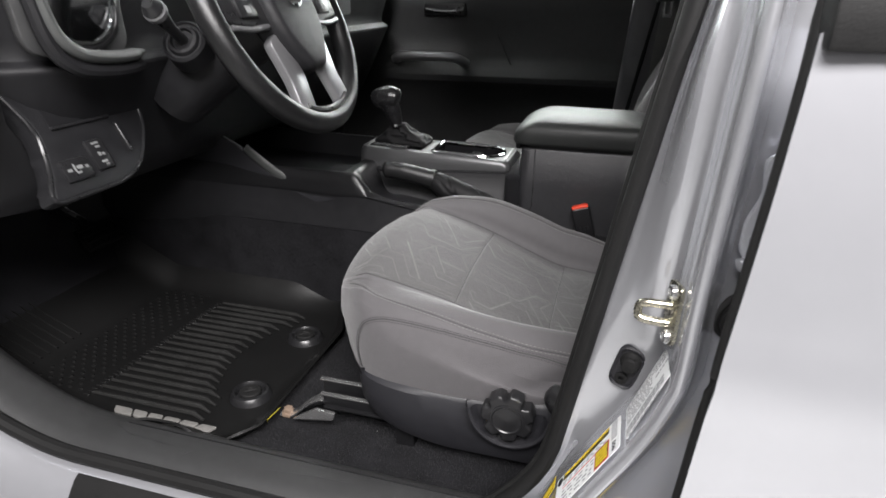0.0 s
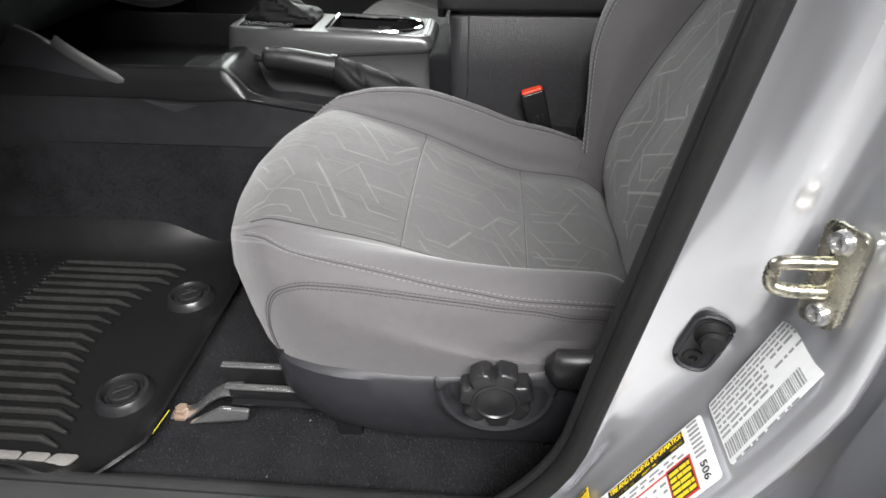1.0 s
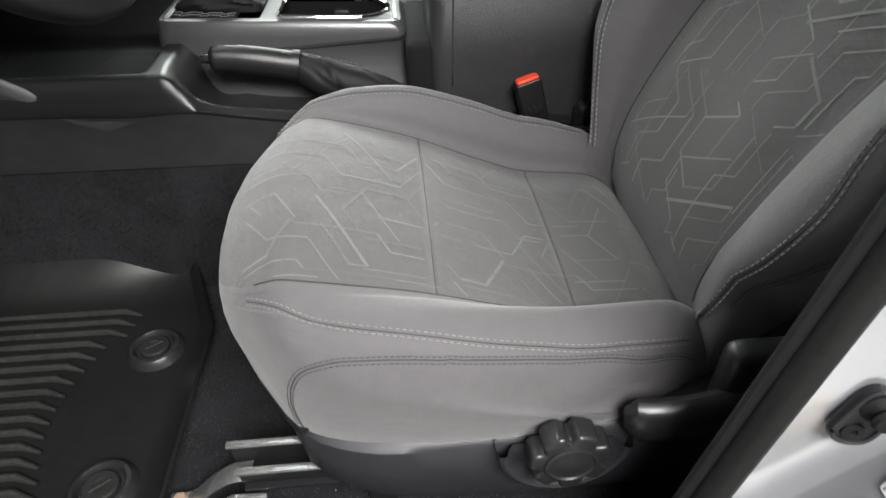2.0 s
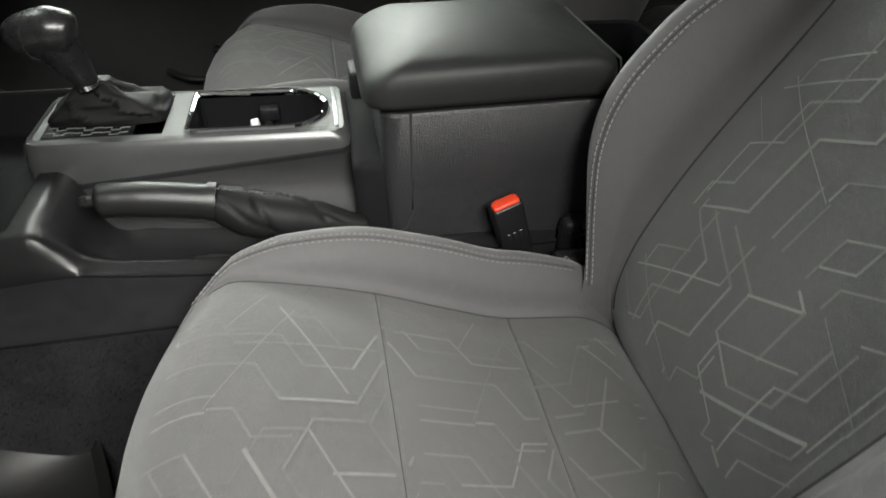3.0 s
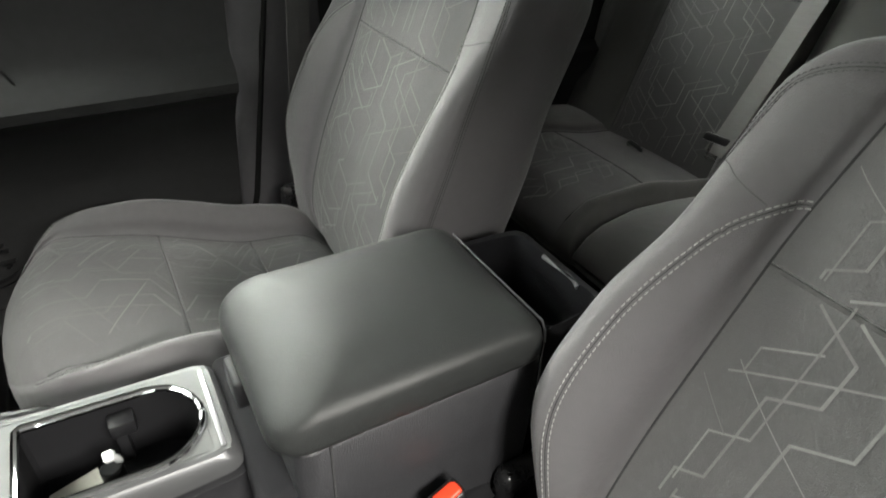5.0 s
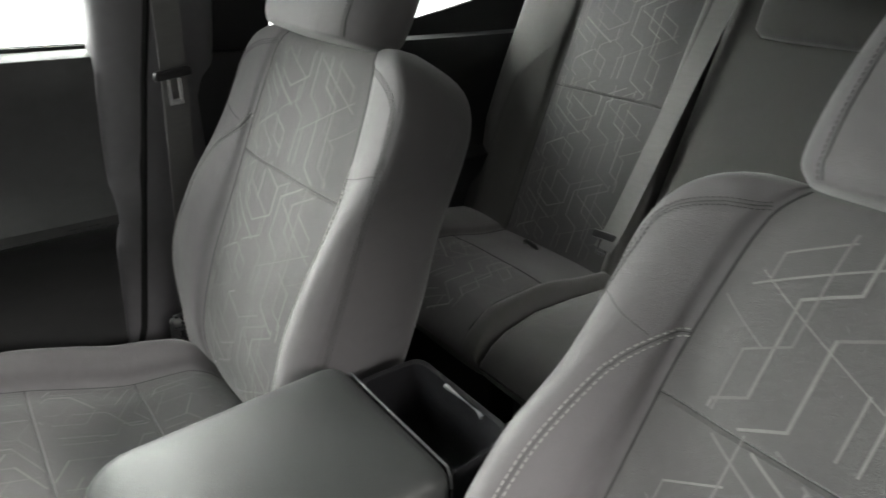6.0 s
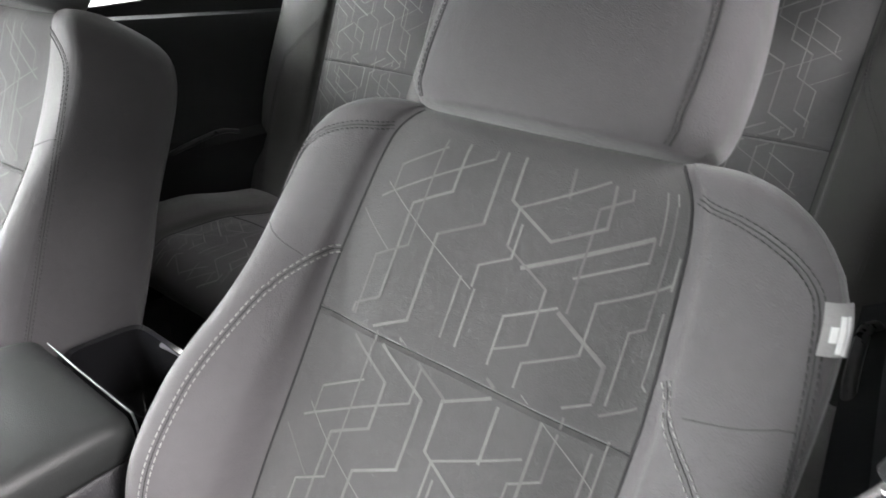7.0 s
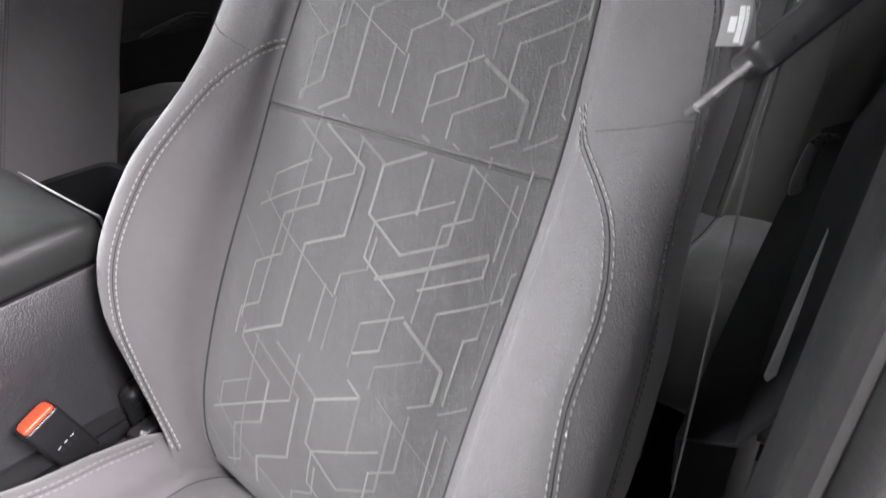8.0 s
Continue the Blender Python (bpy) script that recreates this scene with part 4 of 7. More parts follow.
def sill(side):
    root = thing("door_sill" if side > 0 else "far_door_sill", (-0.3, -0.73 * side, 0), "black plastic scuff plate along the silver door sill", "door sill", "", "structure")
    P = []
    for x in np.linspace(-1.0, 0.6, 40):
        lift = 0.12 * max(0, (-0.62 - x) / 0.3) ** 2 + 0.1 * max(0, (x - 0.02) / 0.12) ** 2 * (x < 0.2)
        lift = min(lift, 0.2)
        tuck = 0.022 * min(1, max(0, (x - 0.06) / 0.04))
        P.append([(x, -side * (y - tuck), z + lift) for y, z in ((0.645, -0.004), (0.66, 0.016), (0.672, 0.026), (0.69, 0.031), (0.715, 0.031), (0.735, 0.028), (0.748, 0.018))])
    plate = part("scuff_plate", shell(P, 0.004), "doortrim", root)
    if side > 0:
        for k, y in enumerate((0.682, 0.70, 0.718)):
            part("groove_rib", tube([(x, -y, 0.0325) for x in np.linspace(-0.6 + 0.03 * k, 0.0, 12)], 0.0016, 6), "plastic", plate)
        for pts in (((-0.62, -0.690), (-0.575, -0.706), (-0.50, -0.709)), ((-0.34, -0.712), (-0.27, -0.704), (-0.22, -0.703)), ((-0.47, -0.718), (-0.463, -0.708))):
            part("scuff", tube([(x, y, 0.0346) for x, y in pts], 0.0007, 5), "valance", plate, "pale scuff line")
    P = []
    for x in np.linspace(-1.05, 0.62, 40):
        lift = min(0.14 * max(0, (-0.62 - x) / 0.3) ** 2, 0.25)
        P.append([(x, -side * y, z + lift) for y, z in ((0.745, 0.0), (0.752, 0.012), (0.768, 0.014), (0.785, 0.006), (0.80, -0.012), (0.815, -0.04), (0.83, -0.10), (0.835, -0.2))])
    part("rocker_panel", grid(P), "paint", root, "silver painted rocker panel")
    seal = [(x, -side * 0.756, 0.024 + min(0.14 * max(0, (-0.62 - x) / 0.3) ** 2, 0.25)) for x in np.linspace(-1.0, 0.03, 40)]
    part("door_seal", tube(seal, 0.011, 10), "rubber", root, "black rubber door seal")
    if side > 0:
        pad = shell([[(x, -y, z + 0.0028) for y, z in ((0.776, 0.0105), (0.785, 0.006), (0.80, -0.012), (0.812, -0.033))] for x in np.linspace(-0.607, -0.08, 24)], 0.002)
        part("grip_pad", pad, "rubber", root, "black gritty tread strip on the rocker")
        part("side_step", rbox((-0.72, -0.99, -0.16), (0.5, -0.845, -0.12), 0.012, 3), "rubber", root, "black side step")
    return root


sill(1)
sill(-1)


def xs(z):
    return 0.044 + 0.165 * (z - 0.139)


def jamb_x(z):
    """Where the forward-facing wall of the jamb stands."""
    return keyed([(-0.02, -0.05), (0.0, -0.03), (0.05, 0.015), (0.10, 0.045), (0.155, 0.065), (0.2, 0.0875), (0.26, 0.119), (0.30, 0.136), (0.345, 0.148), (0.42, 0.150), (0.55, 0.156), (1.0, 0.18)], z)


def jamb_y(z):
    """How far out the crease beside that wall lies."""
    return keyed([(0.0, 0.70), (0.15, 0.702), (0.25, 0.710), (0.35, 0.730), (0.45, 0.744), (0.55, 0.75), (1.0, 0.745)], z)


def door_x(z):
    """The leading edge of the rear door."""
    return keyed([(-0.1, 0.134), (0.10, 0.144), (0.30, 0.157), (0.385, 0.163), (0.484, 0.172), (0.55, 0.178), (0.7, 0.190)], z)


def door_y(z):
    """How far out the rear door's skin lies along its leading edge."""
    return 0.862 + 0.030 * math.sin(math.pi * min(max((z + 0.05) / 0.69, 0), 1)) ** 0.8 + 0.004 * math.exp(-((z - 0.40) / 0.012) ** 2)


def pillar_geo(pts, side, z0=-0.02, z1=1.0, n=36, dx=0.0):
    P = []
    for z in np.linspace(z0, z1, n):
        swell = 0.10 * max(0, (0.17 - z) / 0.17) ** 2
        tum = 0.12 * max(0, z - 0.62)
        P.append([(xs(z) + dx + x - swell * (1 if x < 0.07 else 0.4), -side * (y - tum), z) for x, y in pts])
    return P


def b_pillar(side):
    name = "wall_pillar" if side > 0 else "wall_pillar_far"
    root = thing(name, (0.1, -0.72 * side, 0), "silver painted door pillar with black inner trim and rubber seal", "pillar", "", "structure")
    dx = 0.0 if side > 0 else 0.03
    P = []
    for z in np.linspace(-0.02, 1.0, 44):
        sw, tum, x1, ya = 0.10 * max(0, (0.17 - z) / 0.17) ** 2, 0.12 * max(0, z - 0.62), jamb_x(z), jamb_y(z)
        x0 = xs(z) - sw
        row = catmull([(x0 + 0.004, 0.698), (x0 + 0.012, 0.6985), (max(x0 + 0.016, x1 - 0.022), ya - 0.006), (max(x0 + 0.02, x1 - 0.010), ya), (x1 - 0.003, ya + 0.010), (x1, ya + 0.024), (x1 + 0.000, 0.785),
                       (x1 + 0.002, 0.803), (x1 + 0.007, 0.811), (x1 + 0.013, 0.808), (x1 + 0.018, 0.796), (x1 + 0.024, 0.780), (x1 + 0.038, 0.764), (x1 + 0.07, 0.752), (x1 + 0.13, 0.742), (x1 + 0.20, 0.737)], 3)
        P.append([(x + dx, -side * (y - tum), z) for x, y in row])
    # far jamb is dark plastic, not silver paint, so the gap reads as shaded
    part("jamb", grid(P), "paint" if side > 0 else "dash", root, "silver painted steel jamb" if side > 0 else "jamb coloured dark in place of shade behind the trim")
    trim = catmull([(0.002, 0.698), (0.006, 0.690), (0.02, 0.684), (0.06, 0.681), (0.11, 0.682), (0.145, 0.688), (0.155, 0.70)], 4)
    if side > 0:
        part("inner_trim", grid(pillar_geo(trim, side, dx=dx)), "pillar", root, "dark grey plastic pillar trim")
    else:
        P = []
        for z in np.linspace(-0.02, 1.0, 48):
            x0, tum, dent = 0.030 + 0.075 * z, 0.12 * max(0, z - 0.62), 0.008 * math.exp(-((z - 0.47) / 0.018) ** 2)
            row = catmull([(x0, 0.745), (x0 + 0.002, 0.715), (x0 + 0.012, 0.699), (x0 + 0.04, 0.690 + dent), (x0 + 0.08, 0.690), (x0 + 0.13, 0.696), (x0 + 0.19, 0.71), (x0 + 0.205, 0.75)], 4)
            P.append([(x, y - tum, z) for x, y in row])
        part("inner_trim", grid(P), "litpillar", root, "dark grey plastic pillar trim with a shallow recess")
    zz = np.linspace(0.0, 1.0, 44)
    def line(x, y):
        return [(xs(z) + dx + x - 0.10 * max(0, (0.17 - z) / 0.17) ** 2, -side * (y - 0.12 * max(0, z - 0.62)), z) for z in zz]
    part("inner_seal", tube(line(0.0, 0.704), 0.011, 12, squash=0.8), "rubber", root, "black rubber door seal")
    part("seal_lip", tube(line(-0.006, 0.692), 0.006, 10), "rubber", root)
    part("outer_seal", tube([(door_x(z) + dx + 0.002, -side * (door_y(z) - 0.013 - 0.12 * max(0, z - 0.62)), z) for z in np.linspace(-0.03, 1.0, 70)], 0.005, 12), "rubber", root)
    return root


PIL = b_pillar(1)
b_pillar(-1)


def jam_frame(y, z, tilt=0.0, out=0.0):
    """A pose on the jamb's forward wall at y, z: local x outwards, y up the pillar, z off its face. tilt: degrees that the y axis leans inwards."""
    a = Vector((0.0, -1.0, 0.0))
    b = Vector((jamb_x(z + 0.02) - jamb_x(z - 0.02), 0.0, 0.04)).normalized()
    n = a.cross(b)
    c, s = math.cos(radians(tilt)), math.sin(radians(tilt))
    a2, b2 = a * c + b * s, b * c - a * s
    p = Vector((jamb_x(z), y, z)) + n * out
    return Matrix(((a2.x, b2.x, n.x, p.x), (a2.y, b2.y, n.y, p.y), (a2.z, b2.z, n.z, p.z), (0, 0, 0, 1)))


def text_geo(body, size, m):
    cu = bpy.data.curves.new("lettering", "FONT")
    cu.body, cu.size, cu.extrude = body, size, 0.0002
    ob = bpy.data.objects.new("lettering", cu)
    scene.collection.objects.link(ob)
    me = bpy.data.meshes.new_from_object(ob.evaluated_get(bpy.context.evaluated_depsgraph_get()))
    geo = [tuple(m @ v.co) for v in me.vertices], [list(p.vertices) for p in me.polygons]
    bpy.data.objects.remove(ob)
    bpy.data.curves.remove(cu)
    bpy.data.meshes.remove(me)
    return geo


def striker():
    m = jam_frame(-0.774, 0.395, 8, 0.005) @ pose(0, 0, 0, 0, 18, 0) @ Matrix.Diagonal((0.8, 0.8, 0.95, 1))
    root = thing("door_striker", m.translation, "yellow zinc-plated steel door striker bolted to the pillar", "striker")
    part("plate", prism(round_outline([(-0.016, -0.038), (0.016, -0.034), (0.019, 0.036), (-0.014, 0.038)], 0.009), 0.0, 0.004, m, 0.001), "brass", root)
    loop = catmull([(0.0, -0.012, 0.0), (-0.004, -0.012, 0.012), (-0.010, -0.0115, 0.024), (-0.014, -0.008, 0.029), (-0.014, 0.004, 0.029), (-0.010, 0.008, 0.024), (-0.004, 0.009, 0.012), (0.0, 0.009, 0.0)], 4)
    part("loop", tube([m @ Vector(p) for p in loop], 0.0040, 12), "brass", root, "U-shaped steel loop")
    for y in (-0.026, 0.026):
        part("bolt", lathe([(0.0085, 0.003), (0.0085, 0.006), (0.007, 0.0085), (0.0045, 0.009), (0.004, 0.0065), (0.0, 0.0065)], m @ Matrix.Translation((0.003, y, 0)), 18), "steel", root)


striker()


def bumper():
    m = Matrix.Translation((0.117, -0.713, 0.297)) @ pose(0, 0, 0, 0, 0, -12) @ pose(0, 0, 0, 90, 0, 0) @ pose(0, 0, 0, 0, 0, -14)
    root = thing("rubber_door_stop", m.translation, "black rubber door stop with a screw, on the pillar", "door stop")
    part("base", prism(round_outline([(-0.0145, -0.026), (0.0145, -0.026), (0.0145, 0.026), (-0.0145, 0.026)], 0.0144, 8), 0.0, 0.006, m, 0.002), "valance", root)
    part("rim", tube([m @ Vector((x, y, 0.0065)) for x, y in round_outline([(-0.0125, -0.024), (0.0125, -0.024), (0.0125, 0.024), (-0.0125, 0.024)], 0.0124, 8)], 0.0018, 6, closed=True), "valance", root)
    part("nub", lathe([(0.011, 0.004), (0.0112, 0.007), (0.0085, 0.009), (0.0075, 0.012), (0.0088, 0.015), (0.007, 0.018), (0.0, 0.019)], m @ Matrix.Translation((0.001, 0.009, 0)), 22), "rubber", root)
    part("screw", lathe([(0.007, 0.006), (0.0068, 0.0075), (0.003, 0.008), (0.0026, 0.006), (0.0, 0.006)], m @ Matrix.Translation((-0.001, -0.014, 0)), 16), "rubber", root)


bumper()


def bars(m, x0, x1, ys, h, parent, material, rng, gap=0.0025):
    """Rows of short printed bars in place of unreadable writing."""
    for y in ys:
        x = x0
        geos = []
        while x < x1 - 0.002:
            w = min(rng.uniform(0.003, 0.011), x1 - x)
            geos.append(rbox((x, y, 0.0006), (x + w, y + h, 0.0008), 0, m=m))
            x += w + gap * rng.uniform(0.5, 1.3)
        part("print_bar", join(*geos), material, parent, smooth=False)


def labels():
    rng = random.Random(5)
    m = jam_frame(-0.7685, 0.304, 0, 0.003) @ Matrix.Diagonal((1.32, 0.84, 1, 1))
    root = thing("certification_label", m.translation, "white printed label with a barcode, stuck on the silver pillar", "label")
    part("sheet", prism(round_outline([(-0.0185, -0.052), (0.0185, -0.052), (0.0185, 0.052), (-0.0185, 0.052)], 0.003), 0, 0.0006, m), "white", root)
    r = m @ pose(0, 0, 0, 0, 0, 90)
    bars(r, -0.05, 0.05, [0.0160 - 0.0026 * k for k in range(3)], 0.0011, root, "print", rng, 0.0014)
    bars(r, -0.05, 0.012, [0.0078 - 0.0030 * k for k in range(5)], 0.0013, root, "print", rng, 0.0022)
    bars(r, 0.02, 0.05, [0.0078, 0.0018], 0.0013, root, "print", rng, 0.0022)
    x, geos = -0.05, []
    while x < 0.036:
        w = rng.choice((0.0006, 0.001, 0.0016))
        geos.append(rbox((x, -0.0155, 0.0006), (x + w, -0.007, 0.0008), 0, m=r))
        x += w + rng.choice((0.0007, 0.0012))
    part("barcode", join(*geos), "print", root, "grey barcode", smooth=False, kind="stuff")
    bars(r, -0.045, 0.03, [-0.0195], 0.0016, root, "print", rng)

    m = jam_frame(-0.772, 0.205, 0, 0.003) @ Matrix.Diagonal((1.1, 0.98, 1, 1))
    root = thing("tyre_information_label", m.translation, "white and yellow tyre information label on the silver pillar", "label")
    part("sheet", prism(round_outline([(-0.0225, -0.06), (0.0225, -0.06), (0.0225, 0.06), (-0.0225, 0.06)], 0.003), 0, 0.0006, m), "white", root)
    r = m @ pose(0, 0, 0, 0, 0, 90)
    band = part("heading_band", rbox((-0.046, 0.0125, 0.0006), (0.040, 0.0215, 0.0008), 0, m=r), "black", root, "black heading band with yellow lettering")
    part("heading", text_geo("TIRE AND LOADING INFORMATION", 0.0052, r @ Matrix.Translation((-0.044, 0.0172, 0.0010))), "yellow", band, smooth=False)
    bars(r, -0.044, 0.038, [0.0134], 0.0018, band, "yellow", rng, 0.001)
    bars(r, -0.046, 0.036, [0.0085, 0.0055], 0.0014, root, "print", rng, 0.005)
    part("red_rule", join(rbox((-0.046, 0.002, 0.0006), (0.018, 0.0032, 0.0008), 0, m=r), rbox((0.016, -0.0205, 0.0006), (0.041, 0.004, 0.00075), 0, m=r)), "redprint", root, smooth=False)
    box = part("warning_box", rbox((0.0175, -0.019, 0.0006), (0.0395, 0.0025, 0.0009), 0, m=r), "black", root, "black box with yellow print")
    bars(r @ Matrix.Translation((0, 0, 0.0004)), 0.0185, 0.039, [-0.018 + 0.004 * k for k in range(5)], 0.0024, box, "yellow", rng, 0.001)
    bars(r, -0.046, 0.014, [-0.003, -0.008, -0.013, -0.018], 0.0016, root, "print", rng, 0.006)
    geos = [rbox((0.045, 0.02 - 0.0032 * k, 0.0006), (0.055, 0.0215 - 0.0032 * k, 0.0008), 0, m=r) for k in range(8)]
    part("side_bars", join(*geos), "print", root, smooth=False)
    part("code", text_geo("506", 0.0085, r @ Matrix.Translation((0.047, -0.006, 0.0008)) @ pose(0, 0, 0, 0, 0, -90)), "black", root, smooth=False)
    part("tyre_mark", lathe([(0.005, 0.0006), (0.005, 0.0008), (0.003, 0.0008), (0.003, 0.0006)], r @ Matrix.Translation((-0.053, 0.016, 0)), 18), "black", root)
    m = jam_frame(-0.806, 0.150, 0, 0.004)
    tagx = thing("warning_sticker", m.translation, "yellow warning sticker low on the silver pillar", "label")
    part("sheet", prism(round_outline([(-0.012, -0.03), (0.012, -0.03), (0.012, 0.03), (-0.012, 0.03)], 0.003), 0, 0.0006, m), "yellow", tagx)
    m = jam_frame(-0.735, 0.120, 0, 0.004)
    tagy = thing("warning_sticker", m.translation, "small yellow sticker with a black border on the pillar", "label")
    s2 = part("sheet", rbox((-0.009, -0.022, 0), (0.009, 0.022, 0.0006), 0.0002, 1, m), "yellow", tagy)
    part("border", join(rbox((-0.008, -0.02, 0.0006), (-0.0065, 0.02, 0.0008), 0, m=m), rbox((0.0065, -0.02, 0.0006), (0.008, 0.02, 0.0008), 0, m=m)), "black", s2)


labels()


def pocket_frame(x, y, z):
    """On the sheet of the hinge pocket behind the jamb: local x rearwards, y up, z off the sheet."""
    return Matrix.Translation((x, y, z)) @ pose(0, 0, 0, 0, 0, 20) @ pose(0, 0, 0, 90, 0, 0)


def hinges():
    """Two-bolt leaf of the rear door's hinge, painted over, and its knuckle."""
    m = pocket_frame(0.199, -0.766, 0.497)
    leaf = part("hinge_leaf", prism(round_outline([(-0.010, -0.046), (0.022, -0.042), (0.024, 0.004), (0.022, 0.046), (0.004, 0.050), (-0.010, 0.040), (-0.006, 0.012), (-0.016, -0.010), (-0.017, -0.034)], 0.006), 0.0, 0.006, m, 0.0016, 2), "paint", PIL, "painted steel door hinge leaf")
    for x, y in ((0.003, 0.026), (0.000, -0.026)):
        part("bolt", lathe([(0.0115, 0.005), (0.011, 0.008), (0.0085, 0.0085), (0.0085, 0.0135), (0.0075, 0.0145), (0.003, 0.0145), (0.0025, 0.013), (0.0, 0.013)], m @ Matrix.Translation((x, y, 0)), 18), "paint", leaf, "painted hexagon bolt")
    part("lower_lug", rbox((-0.018, -0.052, 0.002), (0.020, -0.042, 0.014), 0.003, 2, m), "paint", leaf)
    part("upper_lug", rbox((0.000, 0.044, 0.002), (0.024, 0.052, 0.014), 0.003, 2, m), "paint", leaf)
    boot = thing("cable_boot", (0.197, -0.762, 0.394), "round black rubber cable boot between pillar and rear door", "cable boot")
    bm = pocket_frame(0.197, -0.762, 0.394)
    tab = thing("yellow_sticker", (0.134, -0.754, 0.128), "plain bright yellow sticker low on the silver pillar", "sticker")
    tm = Matrix.Translation((0.134, -0.7540, 0.126)) @ pose(0, 0, 0, 0, 0, 11) @ pose(0, 0, 0, 90, 0, 0)
    part("sheet", prism(round_outline([(-0.024, -0.028), (0.017, -0.030), (0.019, 0.022), (-0.012, 0.030), (-0.022, 0.022)], 0.005), 0.0, 0.0008, tm), "yellow", tab)
    part("flange", lathe([(0.0225, -0.002), (0.0225, 0.003), (0.020, 0.005), (0.0165, 0.004)], bm, 28), "rubber", boot, "black rubber flange")
    part("bellows", lathe([(0.0175, 0.003), (0.018, 0.008), (0.014, 0.010), (0.0165, 0.013), (0.016, 0.017), (0.0125, 0.019), (0.014, 0.022), (0.012, 0.026), (0.0, 0.026)], bm, 28), "rubber", boot, "ribbed black rubber bellows")


hinges()


# ---- doors and windows ----
def rear_door(side):
    root = thing("rear_door", (0.6, -0.85 * side, 0.3), "closed rear door, silver outside and black plastic inside", "door", "rear doors")
    P = []
    for x in np.linspace(0.19, 1.2, 30):
        col = []
        for z in np.linspace(-0.05, 0.635, 30):
            x1 = x + (door_x(z) - 0.19) * max(0, 1 - (x - 0.19) / 0.3)
            y = door_y(z) - (0.003 if x < 0.2 else 0)
            col.append((x1, -side * y, z))
        P.append(col)
    part("outer_skin", shell(P, -0.004 * side), "paint", root, "silver metallic painted steel")
    part("leading_edge", grid([[(door_x(z) + dx, -side * (door_y(z) - d), z) for dx, d in ((0.000, 0.004), (0.004, 0.012), (0.016, 0.026), (0.034, 0.050), (0.055, 0.090), (0.072, 0.150))] for z in np.linspace(-0.05, 0.635, 24)]), "paint", root, "folded painted edge of the door")
    part("belt_moulding", rbox((0.186, -0.880 if side > 0 else 0.845, 0.626), (1.2, -0.845 if side > 0 else 0.880, 0.656), 0.003), "rubber", root, "black belt moulding")
    P = []
    for x in np.linspace(0.235, 1.2, 20):
        bel = 0.012 * math.sin((x - 0.2) * 3)
        P.append([(x, -side * (y - bel), z) for y, z in ((0.70, 0.01), (0.70, 0.1), (0.69, 0.2), (0.675, 0.3), (0.645, 0.345), (0.640, 0.385), (0.672, 0.40), (0.695, 0.46), (0.70, 0.56), (0.705, 0.62), (0.72, 0.652), (0.76, 0.655))])
    # near panel takes the darker matte plastic in place of shade
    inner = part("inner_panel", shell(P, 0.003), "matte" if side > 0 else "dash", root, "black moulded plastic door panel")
    part("pull_handle", tube(catmull([(0.62, -side * 0.645, 0.372), (0.66, -side * 0.632, 0.392), (0.76, -side * 0.632, 0.412), (0.82, -side * 0.645, 0.40)], 5), 0.008, 10, squash=0.7), "smooth", inner)
    if side > 0:
        part("armrest_strip", tube(catmull([(0.53, -0.684, 0.438), (0.47, -0.682, 0.436), (0.38, -0.680, 0.430), (0.282, -0.678, 0.421)], 4), 0.0085, 10, squash=0.6), "satin", inner, "bright silver armrest edge strip")
        swp = part("switch_panel", rbox((0.30, -0.745, 0.432), (0.54, -0.692, 0.446), 0.004), "smooth", inner, "black window switch panel")
        part("window_switch", rbox((0.42, -0.722, 0.444), (0.455, -0.706, 0.452), 0.003), "gloss", swp)
    part("window_pane", rbox((0.235, -side * 0.80 - 0.002, 0.64), (1.12, -side * 0.80 + 0.002, 0.97), 0), "privacy" if side > 0 else "tinted", root)
    fr = [(0.25, 0.645), (0.255, 0.655), (0.29, 0.96)]
    part("window_frame", tube([(x, -side * 0.78, z) for x, z in fr], 0.022, 8), "dash", root, "black window frame")
    fill = [(0.22, 0.61), (0.278, 0.664), (0.424, 0.662), (0.62, 0.672), (0.791, 0.689), (0.892, 0.709), (0.955, 0.723), (1.05, 0.765), (1.12, 0.85), (1.15, 0.97), (1.32, 0.97), (1.32, 0.61)]
    part("quarter_trim", prism(fill, -0.006, 0.006, Matrix.Translation((0, -side * 0.79, 0)) @ pose(0, 0, 0, 90, 0, 0), 0.003), "dash", root, "black trim under and behind the window")
    return root


rear_door(1)
rear_door(-1)


